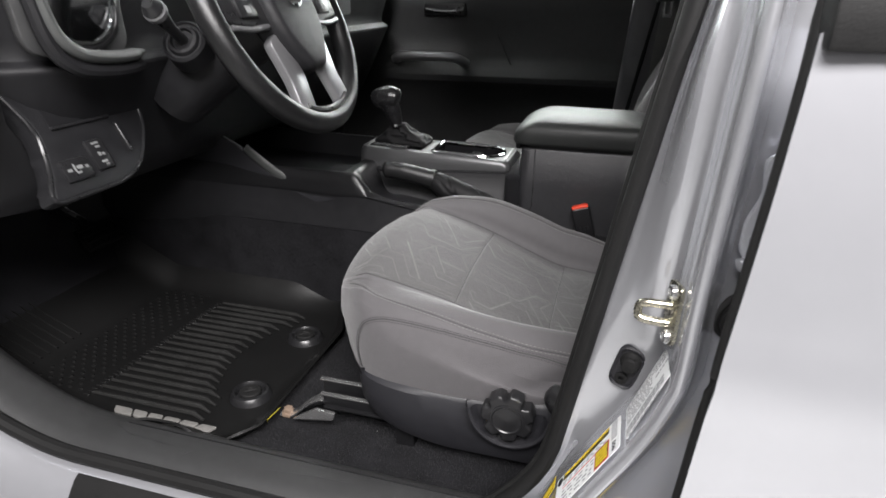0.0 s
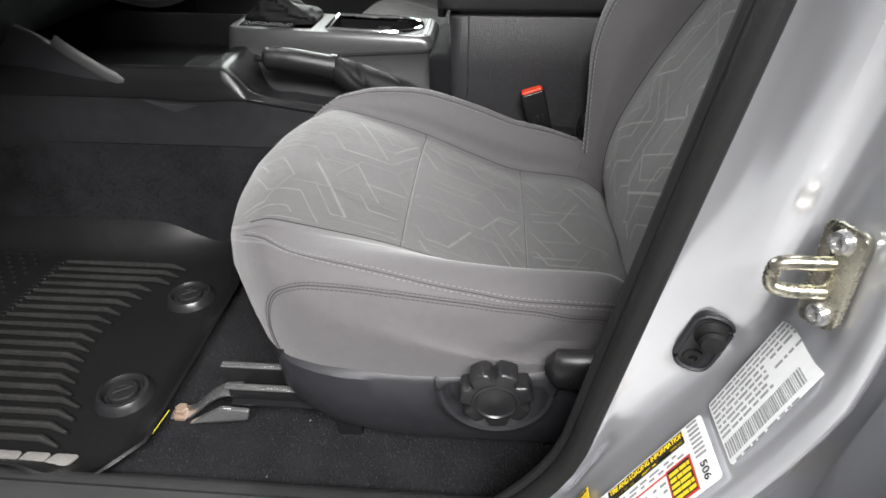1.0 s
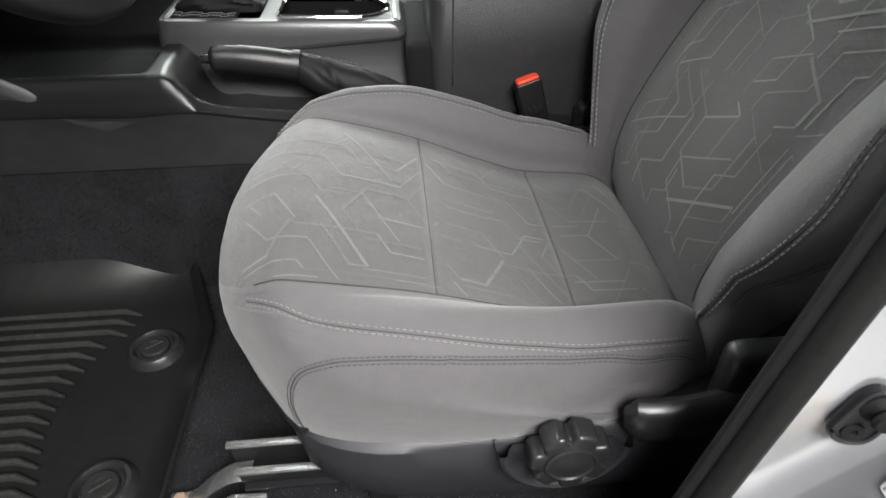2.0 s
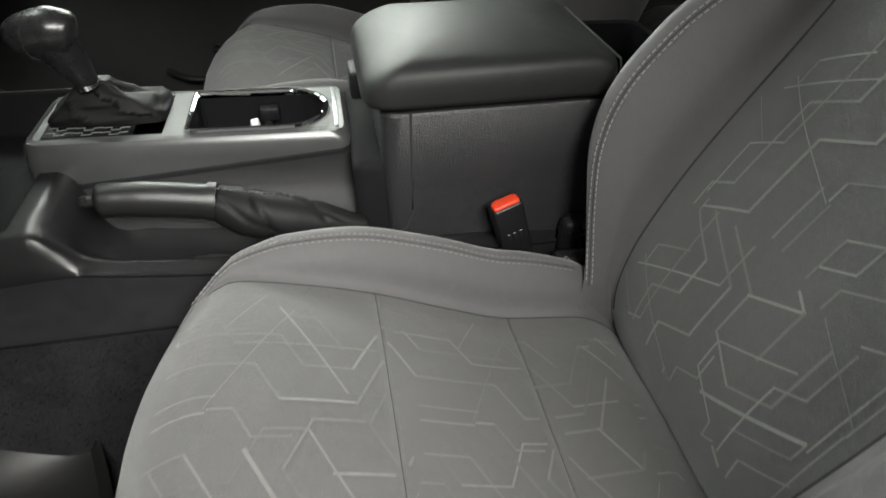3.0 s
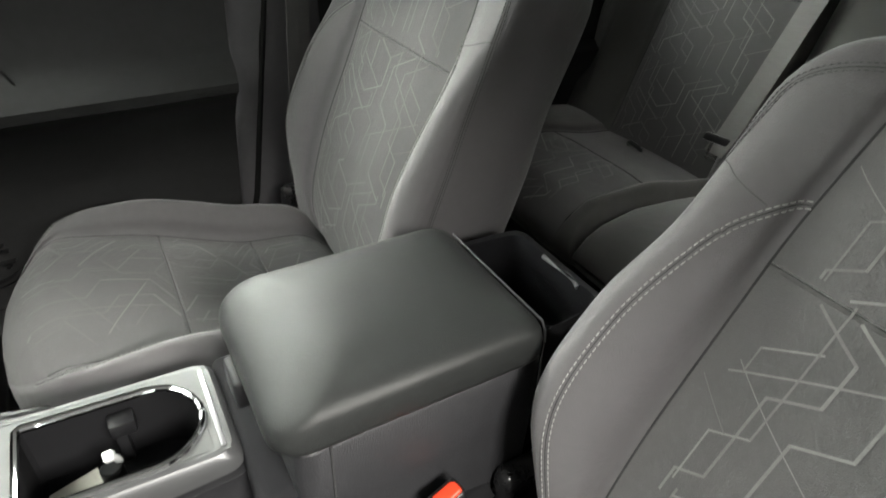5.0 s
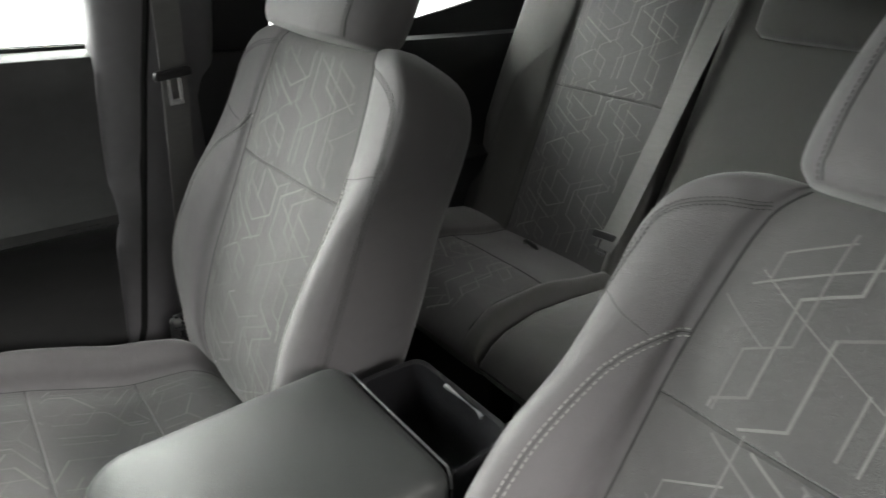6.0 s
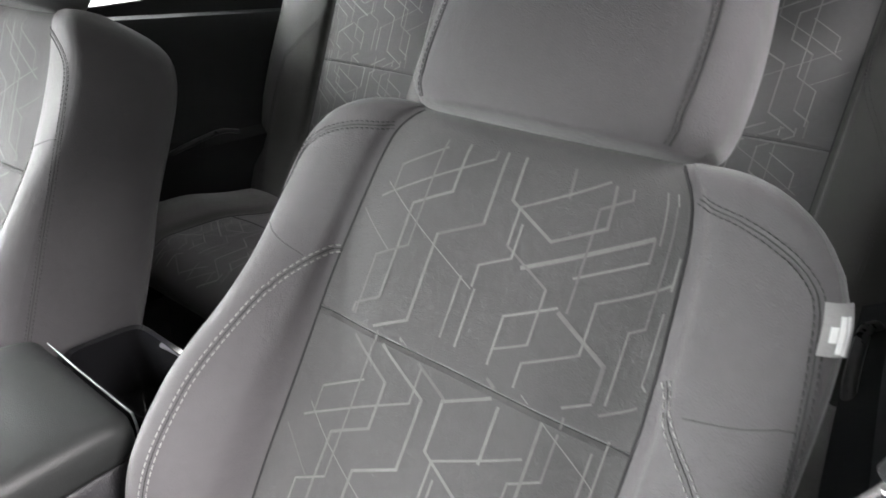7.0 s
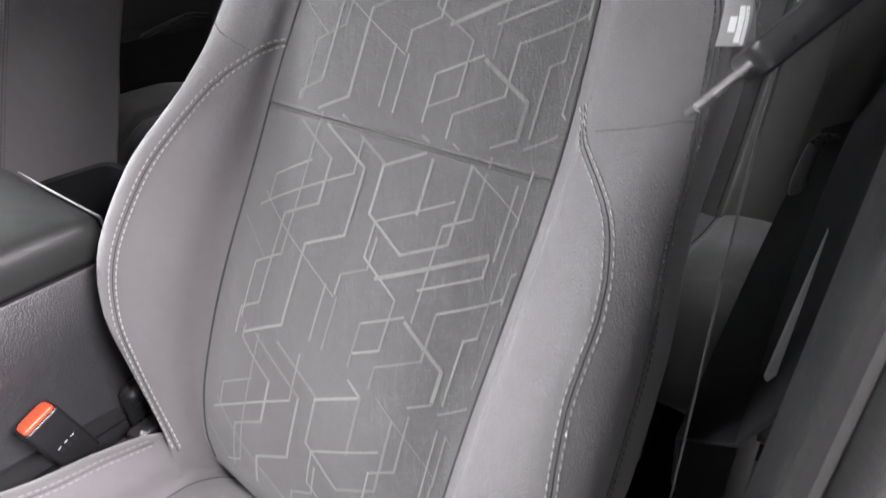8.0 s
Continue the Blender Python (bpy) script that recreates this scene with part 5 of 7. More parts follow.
def passenger_door():
    root = thing("passenger_door", (-0.4, 0.72, 0.3), "closed passenger door with black plastic lining and armrest", "door")
    P = []
    for x in np.linspace(-0.98, 0.062, 44):
        arm = 1.0 if x > -0.62 else max(0, 1 - (-0.62 - x) / 0.12)
        rise = 0.02 * (x + 0.3)
        P.append([(x + (xs(z) - xs(0.4)) * 0.45 * max(0, 1 - (0.062 - x) / 0.25), y, z + rise * 0.4) for y, z in (
            (0.715, 0.0), (0.715, 0.10), (0.712, 0.24), (0.708, 0.33), (0.70 - 0.02 * arm, 0.378), (0.692 - 0.03 * arm, 0.392), (0.692 - 0.032 * arm, 0.408), (0.697 - 0.024 * arm, 0.428), (0.705, 0.448),
            (0.715, 0.47), (0.72, 0.53), (0.712, 0.60), (0.705, 0.636), (0.712, 0.655), (0.73, 0.664), (0.77, 0.664))])
    lin = part("door_lining", shell(P, -0.003), "doortrim", root, "black moulded plastic lining")
    part("panel_seam", tube([(-0.319, 0.7055, 0.534), (-0.259, 0.690, 0.425)], 0.002, 6), "smooth", lin)
    part("armrest_seam", tube([(x, 0.6595, 0.398 + 0.008 * (x + 0.3)) for x in np.linspace(-0.5, 0.06, 14)], 0.0012, 6), "smooth", lin)
    part("pull_handle", tube(catmull([(-0.64, 0.66, 0.452), (-0.61, 0.632, 0.464), (-0.52, 0.626, 0.466), (-0.44, 0.632, 0.464), (-0.405, 0.66, 0.444)], 6), 0.018, 14, squash=0.8), "satin", lin, "satin silver door pull")
    cup = part("handle_cup", rbox((-0.56, 0.70, 0.58), (-0.42, 0.715, 0.625), 0.010, 3), "smooth", lin)
    part("inner_handle", tube(catmull([(-0.545, 0.69, 0.603), (-0.50, 0.682, 0.597), (-0.45, 0.684, 0.598), (-0.43, 0.695, 0.604)], 5), 0.010, 10, squash=0.6), "chrome", cup, "chrome inner door handle")
    pocket = catmull([(-0.487, 0.680, 0.124), (-0.448, 0.672, 0.109), (-0.411, 0.672, 0.105), (-0.369, 0.672, 0.115), (-0.337, 0.680, 0.133)], 5)
    part("map_pocket", tube(pocket, 0.007, 10), "plastic", lin, "rim of the door pocket")
    for w, h, dz in ((0.030, 0.003, 0.0), (0.016, 0.003, -0.006), (0.006, 0.003, -0.011), (0.022, 0.004, 0.022), (0.014, 0.003, 0.034)):
        part("moulded_mark", rbox((-0.378 - w / 2, 0.700, 0.129 + dz), (-0.378 + w / 2, 0.716, 0.129 + dz + h), 0), "smooth", lin)
    part("outer_skin", rbox((-1.0, 0.85, -0.05), (0.17, 0.87, 0.63), 0.01), "paint", root)
    part("window_pane", rbox((-0.95, 0.798, 0.66), (0.14, 0.802, 0.97), 0), "glass", root).visible_shadow = False
    part("belt_seal", tube([(x, 0.742, 0.668) for x in np.linspace(-0.95, 0.10, 8)], 0.009, 8), "rubber", root)
    part("window_frame", join(tube([(0.125, 0.755, 0.66), (0.135, 0.75, 0.75), (0.16, 0.73, 0.98)], 0.022, 10), tube([(-0.97, 0.76, 0.64), (-0.7, 0.755, 0.82), (-0.42, 0.735, 0.99)], 0.028, 10)), "dash", root)


passenger_door()


def roof():
    P = []
    for x in np.linspace(-0.42, 1.32, 20):
        P.append([(x, y, 1.035 - 0.05 * (y / 0.72) ** 2 - 0.05 * ((x - 0.4) / 0.9) ** 2) for y in np.linspace(-0.735, 0.735, 16)])
    solid("ceiling", shell(P, -0.02), "headliner", "pale grey felt headliner of the cab", "ceiling", "structure")
    for s in (1, -1):
        solid("trim", tube(catmull([(-1.0, -s * 0.74, 0.66), (-0.75, -s * 0.745, 0.80), (-0.42, -s * 0.735, 0.965), (0.2, -s * 0.735, 0.99), (0.8, -s * 0.735, 0.985), (1.3, -s * 0.72, 0.95)], 6), 0.035, 12), "paint" if s > 0 else "headliner", "roof rail and windscreen pillar", "roof rail", "structure")
    solid("window_1", rbox((-0.002, -0.70, 0), (0.002, 0.70, 0.66), 0, m=Matrix.Translation((-1.02, 0, 0.68)) @ pose(0, 0, 0, 0, 60, 0)), "glass", "clear windscreen glass", "windscreen", "structure").visible_shadow = False
    back = thing("wall_back", (1.32, 0, 0.4), "dark rear wall of the cab below the rear window", "wall", "", "structure")
    part("lower_wall", rbox((1.24, -0.74, -0.03), (1.30, 0.74, 0.80), 0.01), "dash", back)
    for s in (1, -1):
        part("corner_trim", rbox((1.12, s * 0.56 if s > 0 else -0.76, 0.62), (1.30, 0.76 if s > 0 else -0.56, 1.0), 0.03, 3), "dash", back)
    part("pane", rbox((1.27, -0.58, 0.79), (1.275, 0.58, 0.97), 0), "tinted", back)
    fw = thing("wall_front", (-1.2, 0, 0.3), "black carpeted firewall and toe board", "wall", "", "structure")
    P = []
    for x, z in ((-0.86, -0.004), (-0.95, 0.012), (-1.05, 0.09), (-1.16, 0.22), (-1.2, 0.4), (-1.2, 0.7)):
        P.append([(x, y, z) for y in np.linspace(-0.74, 0.74, 16)])
    part("toe_board", shell(P, 0.01), "carpet", fw)
    for s in (1, -1):
        part("kick_panel", rbox((-1.2, -s * 0.70 - 0.012, 0.0), (-0.86, -s * 0.70 + 0.012, 0.55), 0.008), "dash", fw, "black plastic kick panel")
        part("front_pillar", rbox((-1.15, -s * 0.74 - 0.035, 0.05), (-0.93, -s * 0.74 + 0.035, 0.75), 0.02, 3), "paint", fw)


roof()


# ---- dashboard ----
def dashboard():
    root = thing("dashboard", (-0.8, 0, 0.5), "charcoal plastic dashboard with silver-rimmed air vent and switches", "dashboard")
    prof = [(-1.15, 0.70), (-1.05, 0.775), (-0.85, 0.80), (-0.70, 0.79), (-0.645, 0.765), (-0.625, 0.72), (-0.63, 0.66), (-0.655, 0.575), (-0.635, 0.555), (-0.645, 0.53), (-0.70, 0.42), (-0.74, 0.355), (-0.80, 0.335), (-1.1, 0.36)]
    c = catmull(prof, 4)
    P = []
    for y in np.linspace(-0.715, 0.715, 40):
        bend = 0.10 * max(0, (abs(y) - 0.55) / 0.165) ** 2
        P.append([(x - bend, y, z) for x, z in c])
    body = part("dash_body", grid(P), "dash", root)
    # round vent by the door
    m = Matrix.Translation((-0.628, -0.587, 0.634)) @ pose(0, 0, 0, 0, 84, -10)
    vent = part("air_vent", lathe([(0.062, -0.014), (0.058, 0.002), (0.053, 0.004), (0.045, -0.004), (0.041, -0.022), (0.0, -0.028)], m, 40), "smooth", body, "round black air vent")
    part("vent_ring", lathe([(0.0445, -0.002), (0.047, 0.0045), (0.0505, 0.0052), (0.052, 0.001)], m, 44), "chrome", vent, "silver vent ring")
    for k in range(4):
        y = -0.024 + 0.016 * k
        half = 0.94 * math.sqrt(0.041 ** 2 - y * y)
        part("vane", shell([[m @ Vector((x, y + 0.004 * math.cos(x * 40), z)) for z in (-0.018, -0.010, -0.002)] for x in np.linspace(-half, half, 9)], 0.0022), "smooth", vent)
    part("vent_panel", prism(round_outline([(-0.075, -0.085), (0.060, -0.080), (0.066, 0.07), (-0.075, 0.075)], 0.03, 6), -0.022, -0.008, m, 0.004), "doortrim", body, "grained charcoal panel round the vent")
    bow = catmull([(-0.622, -0.668, 0.74), (-0.618, -0.657, 0.66), (-0.614, -0.646, 0.605), (-0.608, -0.622, 0.578), (-0.604, -0.585, 0.569), (-0.604, -0.54, 0.567), (-0.610, -0.503, 0.570)], 6)
    part("silver_bow", tube(bow, [0.0115 if i < len(bow) - 4 else 0.0115 - 0.0018 * (i - len(bow) + 5) for i in range(len(bow))], 12, squash=0.75), "trimtop", body, "satin charcoal trim bow")
    part("bow_recess", tube([(x - 0.004, y - 0.006, z - 0.018) for x, y, z in bow], 0.010, 10), "dash", body)
    # knee panel with pocket and switches
    kn = Matrix.Translation((-0.668, -0.56, 0.455)) @ pose(0, 0, 0, 0, 62, 0)
    edge = round_outline([(-0.155, -0.140), (-0.10, -0.118), (-0.02, -0.092), (0.034, -0.108), (0.078, -0.135), (0.078, 0.0), (0.058, 0.046), (0.0, 0.094), (-0.055, 0.100), (-0.110, 0.078), (-0.155, 0.060)], 0.024)
    knee = part("knee_panel", prism(edge, -0.03, 0.006, kn, 0.005, 3), "dash", body, "black plastic knee panel")
    part("panel_lip", tube([kn @ Vector((x, y, 0.0035)) for x, y in edge], 0.0035, 8, closed=True), "smooth", knee)
    part("pocket", rbox((-0.105, -0.072, 0.003), (-0.022, 0.026, 0.0072), 0.004, 2, kn), "matte", knee, "open black storage pocket")
    part("pocket_sill", rbox((-0.022, -0.074, 0.004), (-0.017, 0.030, 0.010), 0.002, 2, kn), "smooth", knee)
    for a, b in ((-0.104, -0.026), (-0.008, 0.040)):
        part("pocket_rail", rbox((a, 0.030, 0.004), (b, 0.036, 0.012), 0.0028, 3, kn), "smooth", knee)
    sw = part("switch", rbox((0.026, -0.096, 0.004), (0.058, -0.050, 0.011), 0.003, 2, kn), "smooth", knee)
    for x, y, w, h in ((0.040, -0.090, 0.004, 0.007), (0.034, -0.079, 0.012, 0.003), (0.038, -0.074, 0.005, 0.010), (0.046, -0.078, 0.003, 0.008), (0.040, -0.060, 0.004, 0.005)):
        part("marking", rbox((x, y, 0.0105), (x + w, y + h, 0.0114), 0, m=kn), "marking", sw)
    sw = part("switch", rbox((0.008, -0.040, 0.004), (0.054, -0.010, 0.011), 0.003, 2, kn), "smooth", knee)
    for x, y, w, h in ((0.013, -0.031, 0.003, 0.012), (0.019, -0.027, 0.003, 0.008), (0.028, -0.029, 0.006, 0.005), (0.030, -0.022, 0.004, 0.004), (0.041, -0.030, 0.004, 0.010), (0.047, -0.026, 0.002, 0.006)):
        part("marking", rbox((x, y, 0.0105), (x + w, y + h, 0.0114), 0, m=kn), "marking", sw)
    part("end_cap", prism(round_outline([(-0.78, 0.40), (-0.70, 0.46), (-0.675, 0.56), (-0.675, 0.70), (-0.70, 0.78), (-0.9, 0.78), (-0.9, 0.36)], 0.03), 0.696, 0.712, pose(0, 0, 0, 90, 0, 0), 0.005, 3), "dash", body, "charcoal end cap of the dashboard")
    # lower console stack
    st = [(-0.74, 0.58), (-0.74, 0.53), (-0.74, 0.48), (-0.745, 0.43), (-0.76, 0.40)]
    P = [[(x, y, z) for y in np.linspace(-0.12, 0.14, 10)] for x, z in st]
    part("radio_console", shell(P, 0.06), "matte", body)
    strip = catmull([(-0.675, -0.178, 0.345), (-0.655, -0.180, 0.330), (-0.61, -0.177, 0.297), (-0.565, -0.174, 0.270)], 5)
    side_pl = [(-1.05, 0.20), (-1.05, 0.46), (-0.80, 0.40), (-0.70, 0.352), (-0.665, 0.328), (-0.63, 0.304), (-0.593, 0.277), (-0.565, 0.263), (-0.53, 0.256), (-0.47, 0.253), (-0.53, 0.235), (-0.62, 0.21)]
    part("stack_cheek", prism([(x, z) for x, z in side_pl], 0.168, 0.180, pose(0, 0, 0, 90, 0, 0), 0.002), "valance", body, "charcoal side panel of the centre stack")
    part("stack_strip", tube(strip, 0.011, 10, squash=0.4, up=(0, 1, 0)), "trimtop", body, "grey edge strip of the centre stack")
    part("radio_knob_panel", rbox((-0.60, 0.02, 0.60), (-0.585, 0.20, 0.70), 0.008), "satin", body, "satin grey panel")


dashboard()


# ---- steering wheel ----
def steering_wheel():
    c = Vector((-0.455, -0.37, 0.622))
    m = Matrix.Translation(c) @ pose(0, 0, 0, 0, 65, 0)
    root = thing("steering_wheel", c, "black leather steering wheel with silver spoke trim", "steering wheel")
    rim = [m @ Vector((0.180 * math.cos(w), 0.180 * math.sin(w), 0)) for w in np.linspace(0, 2 * math.pi, 72, endpoint=False)]
    part("rim", tube(rim, 0.0182, 16, closed=True, up=tuple(m.to_3x3() @ Vector((0, 0, 1)))), "leather", root, "stitched black leather rim", sharp=80)
    hub = [(0.092, -0.03), (0.10, 0.0), (0.092, 0.03), (0.03, 0.066), (-0.045, 0.064), (-0.062, 0.03), (-0.066, 0.0), (-0.062, -0.03), (-0.045, -0.064), (0.03, -0.066)]
    part("hub", prism([tuple(p) for p in catmull(hub, 4, True)], -0.02, 0.032, m, 0.014, 4), "dash", root, "black airbag cover", sharp=60)
    part("emblem", lathe([(0.024, 0.0), (0.024, 0.003), (0.019, 0.004), (0.017, 0.002), (0.0, 0.002)], m @ Matrix.Translation((-0.012, 0, 0.032)) @ Matrix.Diagonal((0.72, 1, 1, 1)), 32), "chrome", root, "plain oval chrome badge")
    for s in (1, -1):
        sp = [(0.03, s * 0.05), (0.10, s * 0.030), (0.172, s * 0.045), (0.162, s * 0.085), (0.11, s * 0.076), (0.045, s * 0.085)]
        part("lower_spoke", prism(round_outline(sp, 0.01), -0.004, 0.012, m, 0.003), "satin", root, "satin silver lower spoke")
        sp = [(-0.05, s * 0.06), (-0.035, s * 0.168), (0.015, s * 0.168), (0.03, s * 0.06)]
        part("side_spoke", prism(round_outline(sp, 0.012), -0.006, 0.014, m, 0.004), "smooth", root)
        part("spoke_edge", tube([m @ Vector(p) for p in ((0.025, s * 0.075, 0.014), (0.028, s * 0.12, 0.015), (0.022, s * 0.162, 0.012))], 0.004, 8), "satin", root)
        pad = part("switch_pad", rbox((-0.03, s * 0.115 - 0.022, 0.012), (0.012, s * 0.115 + 0.022, 0.020), 0.005, 2, m), "smooth", root)
        for k in range(2):
            part("switch_mark", rbox((-0.022 + 0.018 * k, s * 0.115 - 0.006, 0.0195), (-0.012 + 0.018 * k, s * 0.115 + 0.006, 0.0205), 0, m=m), "marking", pad)
    part("rim_trim", tube([m @ Vector((0.165 * math.cos(w), 0.165 * math.sin(w), 0.011)) for w in np.linspace(-0.42, 0.42, 12)], 0.006, 8), "smooth", root, "black lower rim trim")
    part("column", tube([m @ Vector(p) for p in ((0.0, 0, -0.02), (0.004, 0, -0.07), (0.012, 0, -0.13), (0.02, 0, -0.19), (0.03, 0, -0.25))], [0.044, 0.050, 0.056, 0.060, 0.062], 20), "dash", root, "black steering column shroud")
    # indicator stalk with its ribbed collar
    base = Vector((-0.575, -0.452, 0.580))
    tip = Vector((-0.560, -0.528, 0.630))
    st = part("stalk", tube([base, base.lerp(tip, 0.45), base.lerp(tip, 0.75), tip, base.lerp(tip, 1.14)], [0.008, 0.008, 0.013, 0.0155, 0.008], 16), "smooth", root, "black indicator stalk")
    turn = Matrix.Translation(base) @ (tip - base).to_track_quat("Z", "Y").to_matrix().to_4x4()
    part("stalk_collar", lathe([(0.036, -0.03), (0.034, 0.002), (0.030, 0.006), (0.028, 0.002), (0.025, 0.002), (0.022, 0.008), (0.018, 0.009), (0.016, 0.004), (0.0, 0.004)], turn, 28), "dash", st, "ribbed black collar")
    part("stalk_band", lathe([(0.0165, 0.0), (0.0168, 0.008), (0.0150, 0.010)], Matrix.Translation(base.lerp(tip, 0.86)) @ turn.to_3x3().to_4x4(), 20), "satin", st)


steering_wheel()


def pedal():
    root = thing("brake_pedal", (-1.02, -0.275, 0.14), "black rubber brake pedal with ribs", "pedal")
    m = Matrix.Translation((-1.02, -0.275, 0.14)) @ pose(0, 0, 0, 0, 52, 0)
    pad = part("pad", rbox((-0.030, -0.052, 0), (0.030, 0.052, 0.014), 0.007, 2, m), "mat", root)
    for k in range(4):
        part("rib", rbox((-0.026 + 0.015 * k, -0.046, 0.013), (-0.019 + 0.015 * k, 0.046, 0.017), 0.001, 1, m), "mat", pad)
    part("arm", tube([m @ Vector(p) for p in ((-0.03, 0.0, -0.002), (-0.12, 0.0, -0.05), (-0.3, 0.0, -0.06))], 0.012, 8), "smooth", root)


pedal()

# ---- centre console ----
def console():
    root = thing("centre_console", (-0.2, 0, 0.0), "charcoal plastic centre console with chrome-rimmed cup holder", "console")
    # lower tunnel: a rim with a moulded tray for the brake lever, a narrow shelf ahead of it and an open bin further on
    edge = [(-1.05, 0.315), (-0.60, 0.309), (-0.437, 0.308), (-0.428, 0.304), (-0.414, 0.288), (-0.398, 0.271), (-0.375, 0.263), (-0.345, 0.258), (-0.27, 0.248), (-0.12, 0.236), (0.10, 0.21)]
    deck = [(-1.05, 0.313), (-0.60, 0.308), (-0.440, 0.308), (-0.432, 0.304), (-0.420, 0.287), (-0.405, 0.261), (-0.388, 0.245), (-0.365, 0.238), (-0.30, 0.231), (-0.12, 0.222), (0.10, 0.20)]
    brim = [(-1.05, 0.27), (-0.56, 0.262), (-0.48, 0.258), (-0.42, 0.261), (-0.35, 0.251), (-0.28, 0.240), (-0.12, 0.224), (0.10, 0.20)]
    def ease(t):
        t = min(max(t, 0.0), 1.0)
        return t * t * (3 - 2 * t)
    P, Q = [], []
    for x in sorted(list(np.linspace(-1.05, -0.50, 12)) + list(np.linspace(-0.492, -0.364, 52)) + list(np.linspace(-0.355, 0.10, 26))):
        w = keyed([(-1.05, 0.20), (-0.6, 0.174), (-0.35, 0.170), (-0.10, 0.15), (0.10, 0.128)], x)
        top, low, lip = keyed(edge, x), keyed(deck, x), keyed(brim, x)
        hollow = 0.055 * ease((-0.458 - x) / 0.010)
        col = [(-w - 0.003, lip + 0.002), (-w - 0.0075, lip), (-w - 0.009, lip + 0.004), (-w - 0.006, 0.5 * (lip + top)), (-w - 0.001, top - 0.004), (-w + 0.003, top - 0.0006), (-w + 0.008, top)]
        for k in (0.010, 0.013, 0.017, 0.021, 0.026, 0.032, 0.040, 0.052, 0.066, 0.082, 0.098):
            y = -w + k
            b = 1 - ease((k - 0.009) / 0.026)
            z = low + (top - low) * b + 0.016 * ease((y + 0.105) / 0.04) * ease((x + 0.40) / 0.05) - hollow * ease((k - 0.012) / 0.006)
            col.append((y, z))
        col.append((0.0, col[-1][1]))
        full = col + [(-y, z) for y, z in col[-2::-1]]
        P.append([(x, y, z) for y, z in full])
        side = [(-0.188, -0.002), (-0.188, 0.06), (-0.186, 0.14), (-max(w, 0.14) - 0.010, 0.192), (-w - 0.005, lip - 0.03), (-w - 0.0035, lip + 0.003)]
        Q.append([(x, y, z) for y, z in side])
    tunnel = part("tunnel_cover", grid(P), "plastic", root, "charcoal grained plastic tunnel cover with a moulded tray", sharp=60)
    part("tunnel_side", shell(Q, -0.003), "dash", root, "matte black tunnel side panel")
    P = []
    for x in np.linspace(-1.05, -0.12, 30):
        P.append([(x, y, z) for y, z in ((-0.204, 0.0), (-0.196, 0.05), (-0.194, 0.11), (-0.192, 0.165), (-0.190, 0.192))])
    part("carpet_side", shell(P, -0.004), "nap", root, "black carpet up the tunnel side")
    def on_side(r):
        k = r.uniform(0, 1)
        y, z = np.interp(k, [0, 0.3, 0.65, 1], [-0.204, -0.196, -0.194, -0.190]), np.interp(k, [0, 0.3, 0.65, 1], [0.0, 0.05, 0.12, 0.192])
        return Vector((r.uniform(-0.8, -0.13), y - 0.003, z)), Vector((0, -1, 0.25))
    part("carpet_nap", pile(on_side, 16000, 6), "nap", root, kind="stuff", smooth=False)
    part("bin_floor", rbox((-0.58, -0.15, 0.245), (-0.472, 0.06, 0.258), 0.002), "matte", tunnel)
    # shifter and cup holder panel
    lo, hi = (-0.468, -0.052), (-0.132, 0.078)
    out = round_outline([(lo[0], lo[1]), (hi[0], lo[1]), (hi[0], hi[1]), (lo[0], hi[1])], [0.02, 0.018, 0.018, 0.02], 6)
    def zt(x):
        return 0.338 - 0.03 * (x + 0.47) * 1.0
    cx, cy = -0.30, 0.013

    def band(x):
        """How far the satin band reaches down: deep at the front, shallow at the back."""
        return 0.050 - 0.031 * (x - lo[0]) / (hi[0] - lo[0])

    def ring_at(gx, gy, drop):
        return [(x + gx * np.sign(x - cx), y + gy * np.sign(y - cy), zt(x) + drop(x)) for x, y in out]
    rim = [ring_at(-0.008, -0.008, lambda x: 0.0), ring_at(-0.003, -0.003, lambda x: -0.001), ring_at(0.0, 0.0, lambda x: -0.005), ring_at(0.003, 0.003, lambda x: -0.5 * band(x)), ring_at(0.004, 0.004, lambda x: -band(x))]
    skirt = [ring_at(0.0025, 0.0025, lambda x: -band(x) - 0.0005), ring_at(0.003, 0.003, lambda x: -band(x) - 0.003), ring_at(0.007, 0.0085, lambda x: -band(x) - 0.0045), ring_at(0.008, 0.012, lambda x: -0.058),
             ring_at(0.010, 0.019, lambda x: -0.068), ring_at(0.013, 0.027, lambda x: -0.080), ring_at(0.015, 0.034, lambda x: -0.094), ring_at(0.016, 0.040, lambda x: -0.112)]
    panel = part("shifter_panel", grid(rim, closed_j=True), "bandtrim", root, "smooth charcoal edge of the shifter panel")
    part("panel_skirt", grid(skirt, closed_j=True), "dash", root, "charcoal panel skirt flaring into the tray")
    part("end_strip", rbox((-0.1455, -0.040, zt(-0.14) - 0.002), (-0.1405, 0.064, zt(-0.14) + 0.0016), 0.0012, 2), "satin", panel, "thin bright strip at the end of the panel")
    part("rear_filler", rbox((-0.131, -0.112, 0.200), (-0.090, 0.092, zt(-0.13) - 0.010), 0.012, 4), "matte", root, "matt black filler between panel and box")
    # top face with two openings: strips round them
    boot = ((-0.452, -0.036), (-0.330, 0.062))
    cup = ((-0.304, -0.040), (-0.152, 0.058))
    z0 = lambda x: zt(x) - 0.0006
    def slab(x0, x1, y0, y1):
        return shell([[(x, y, z0(x)) for y in np.linspace(y0, y1, 3)] for x in np.linspace(x0, x1, 5)], 0.004)
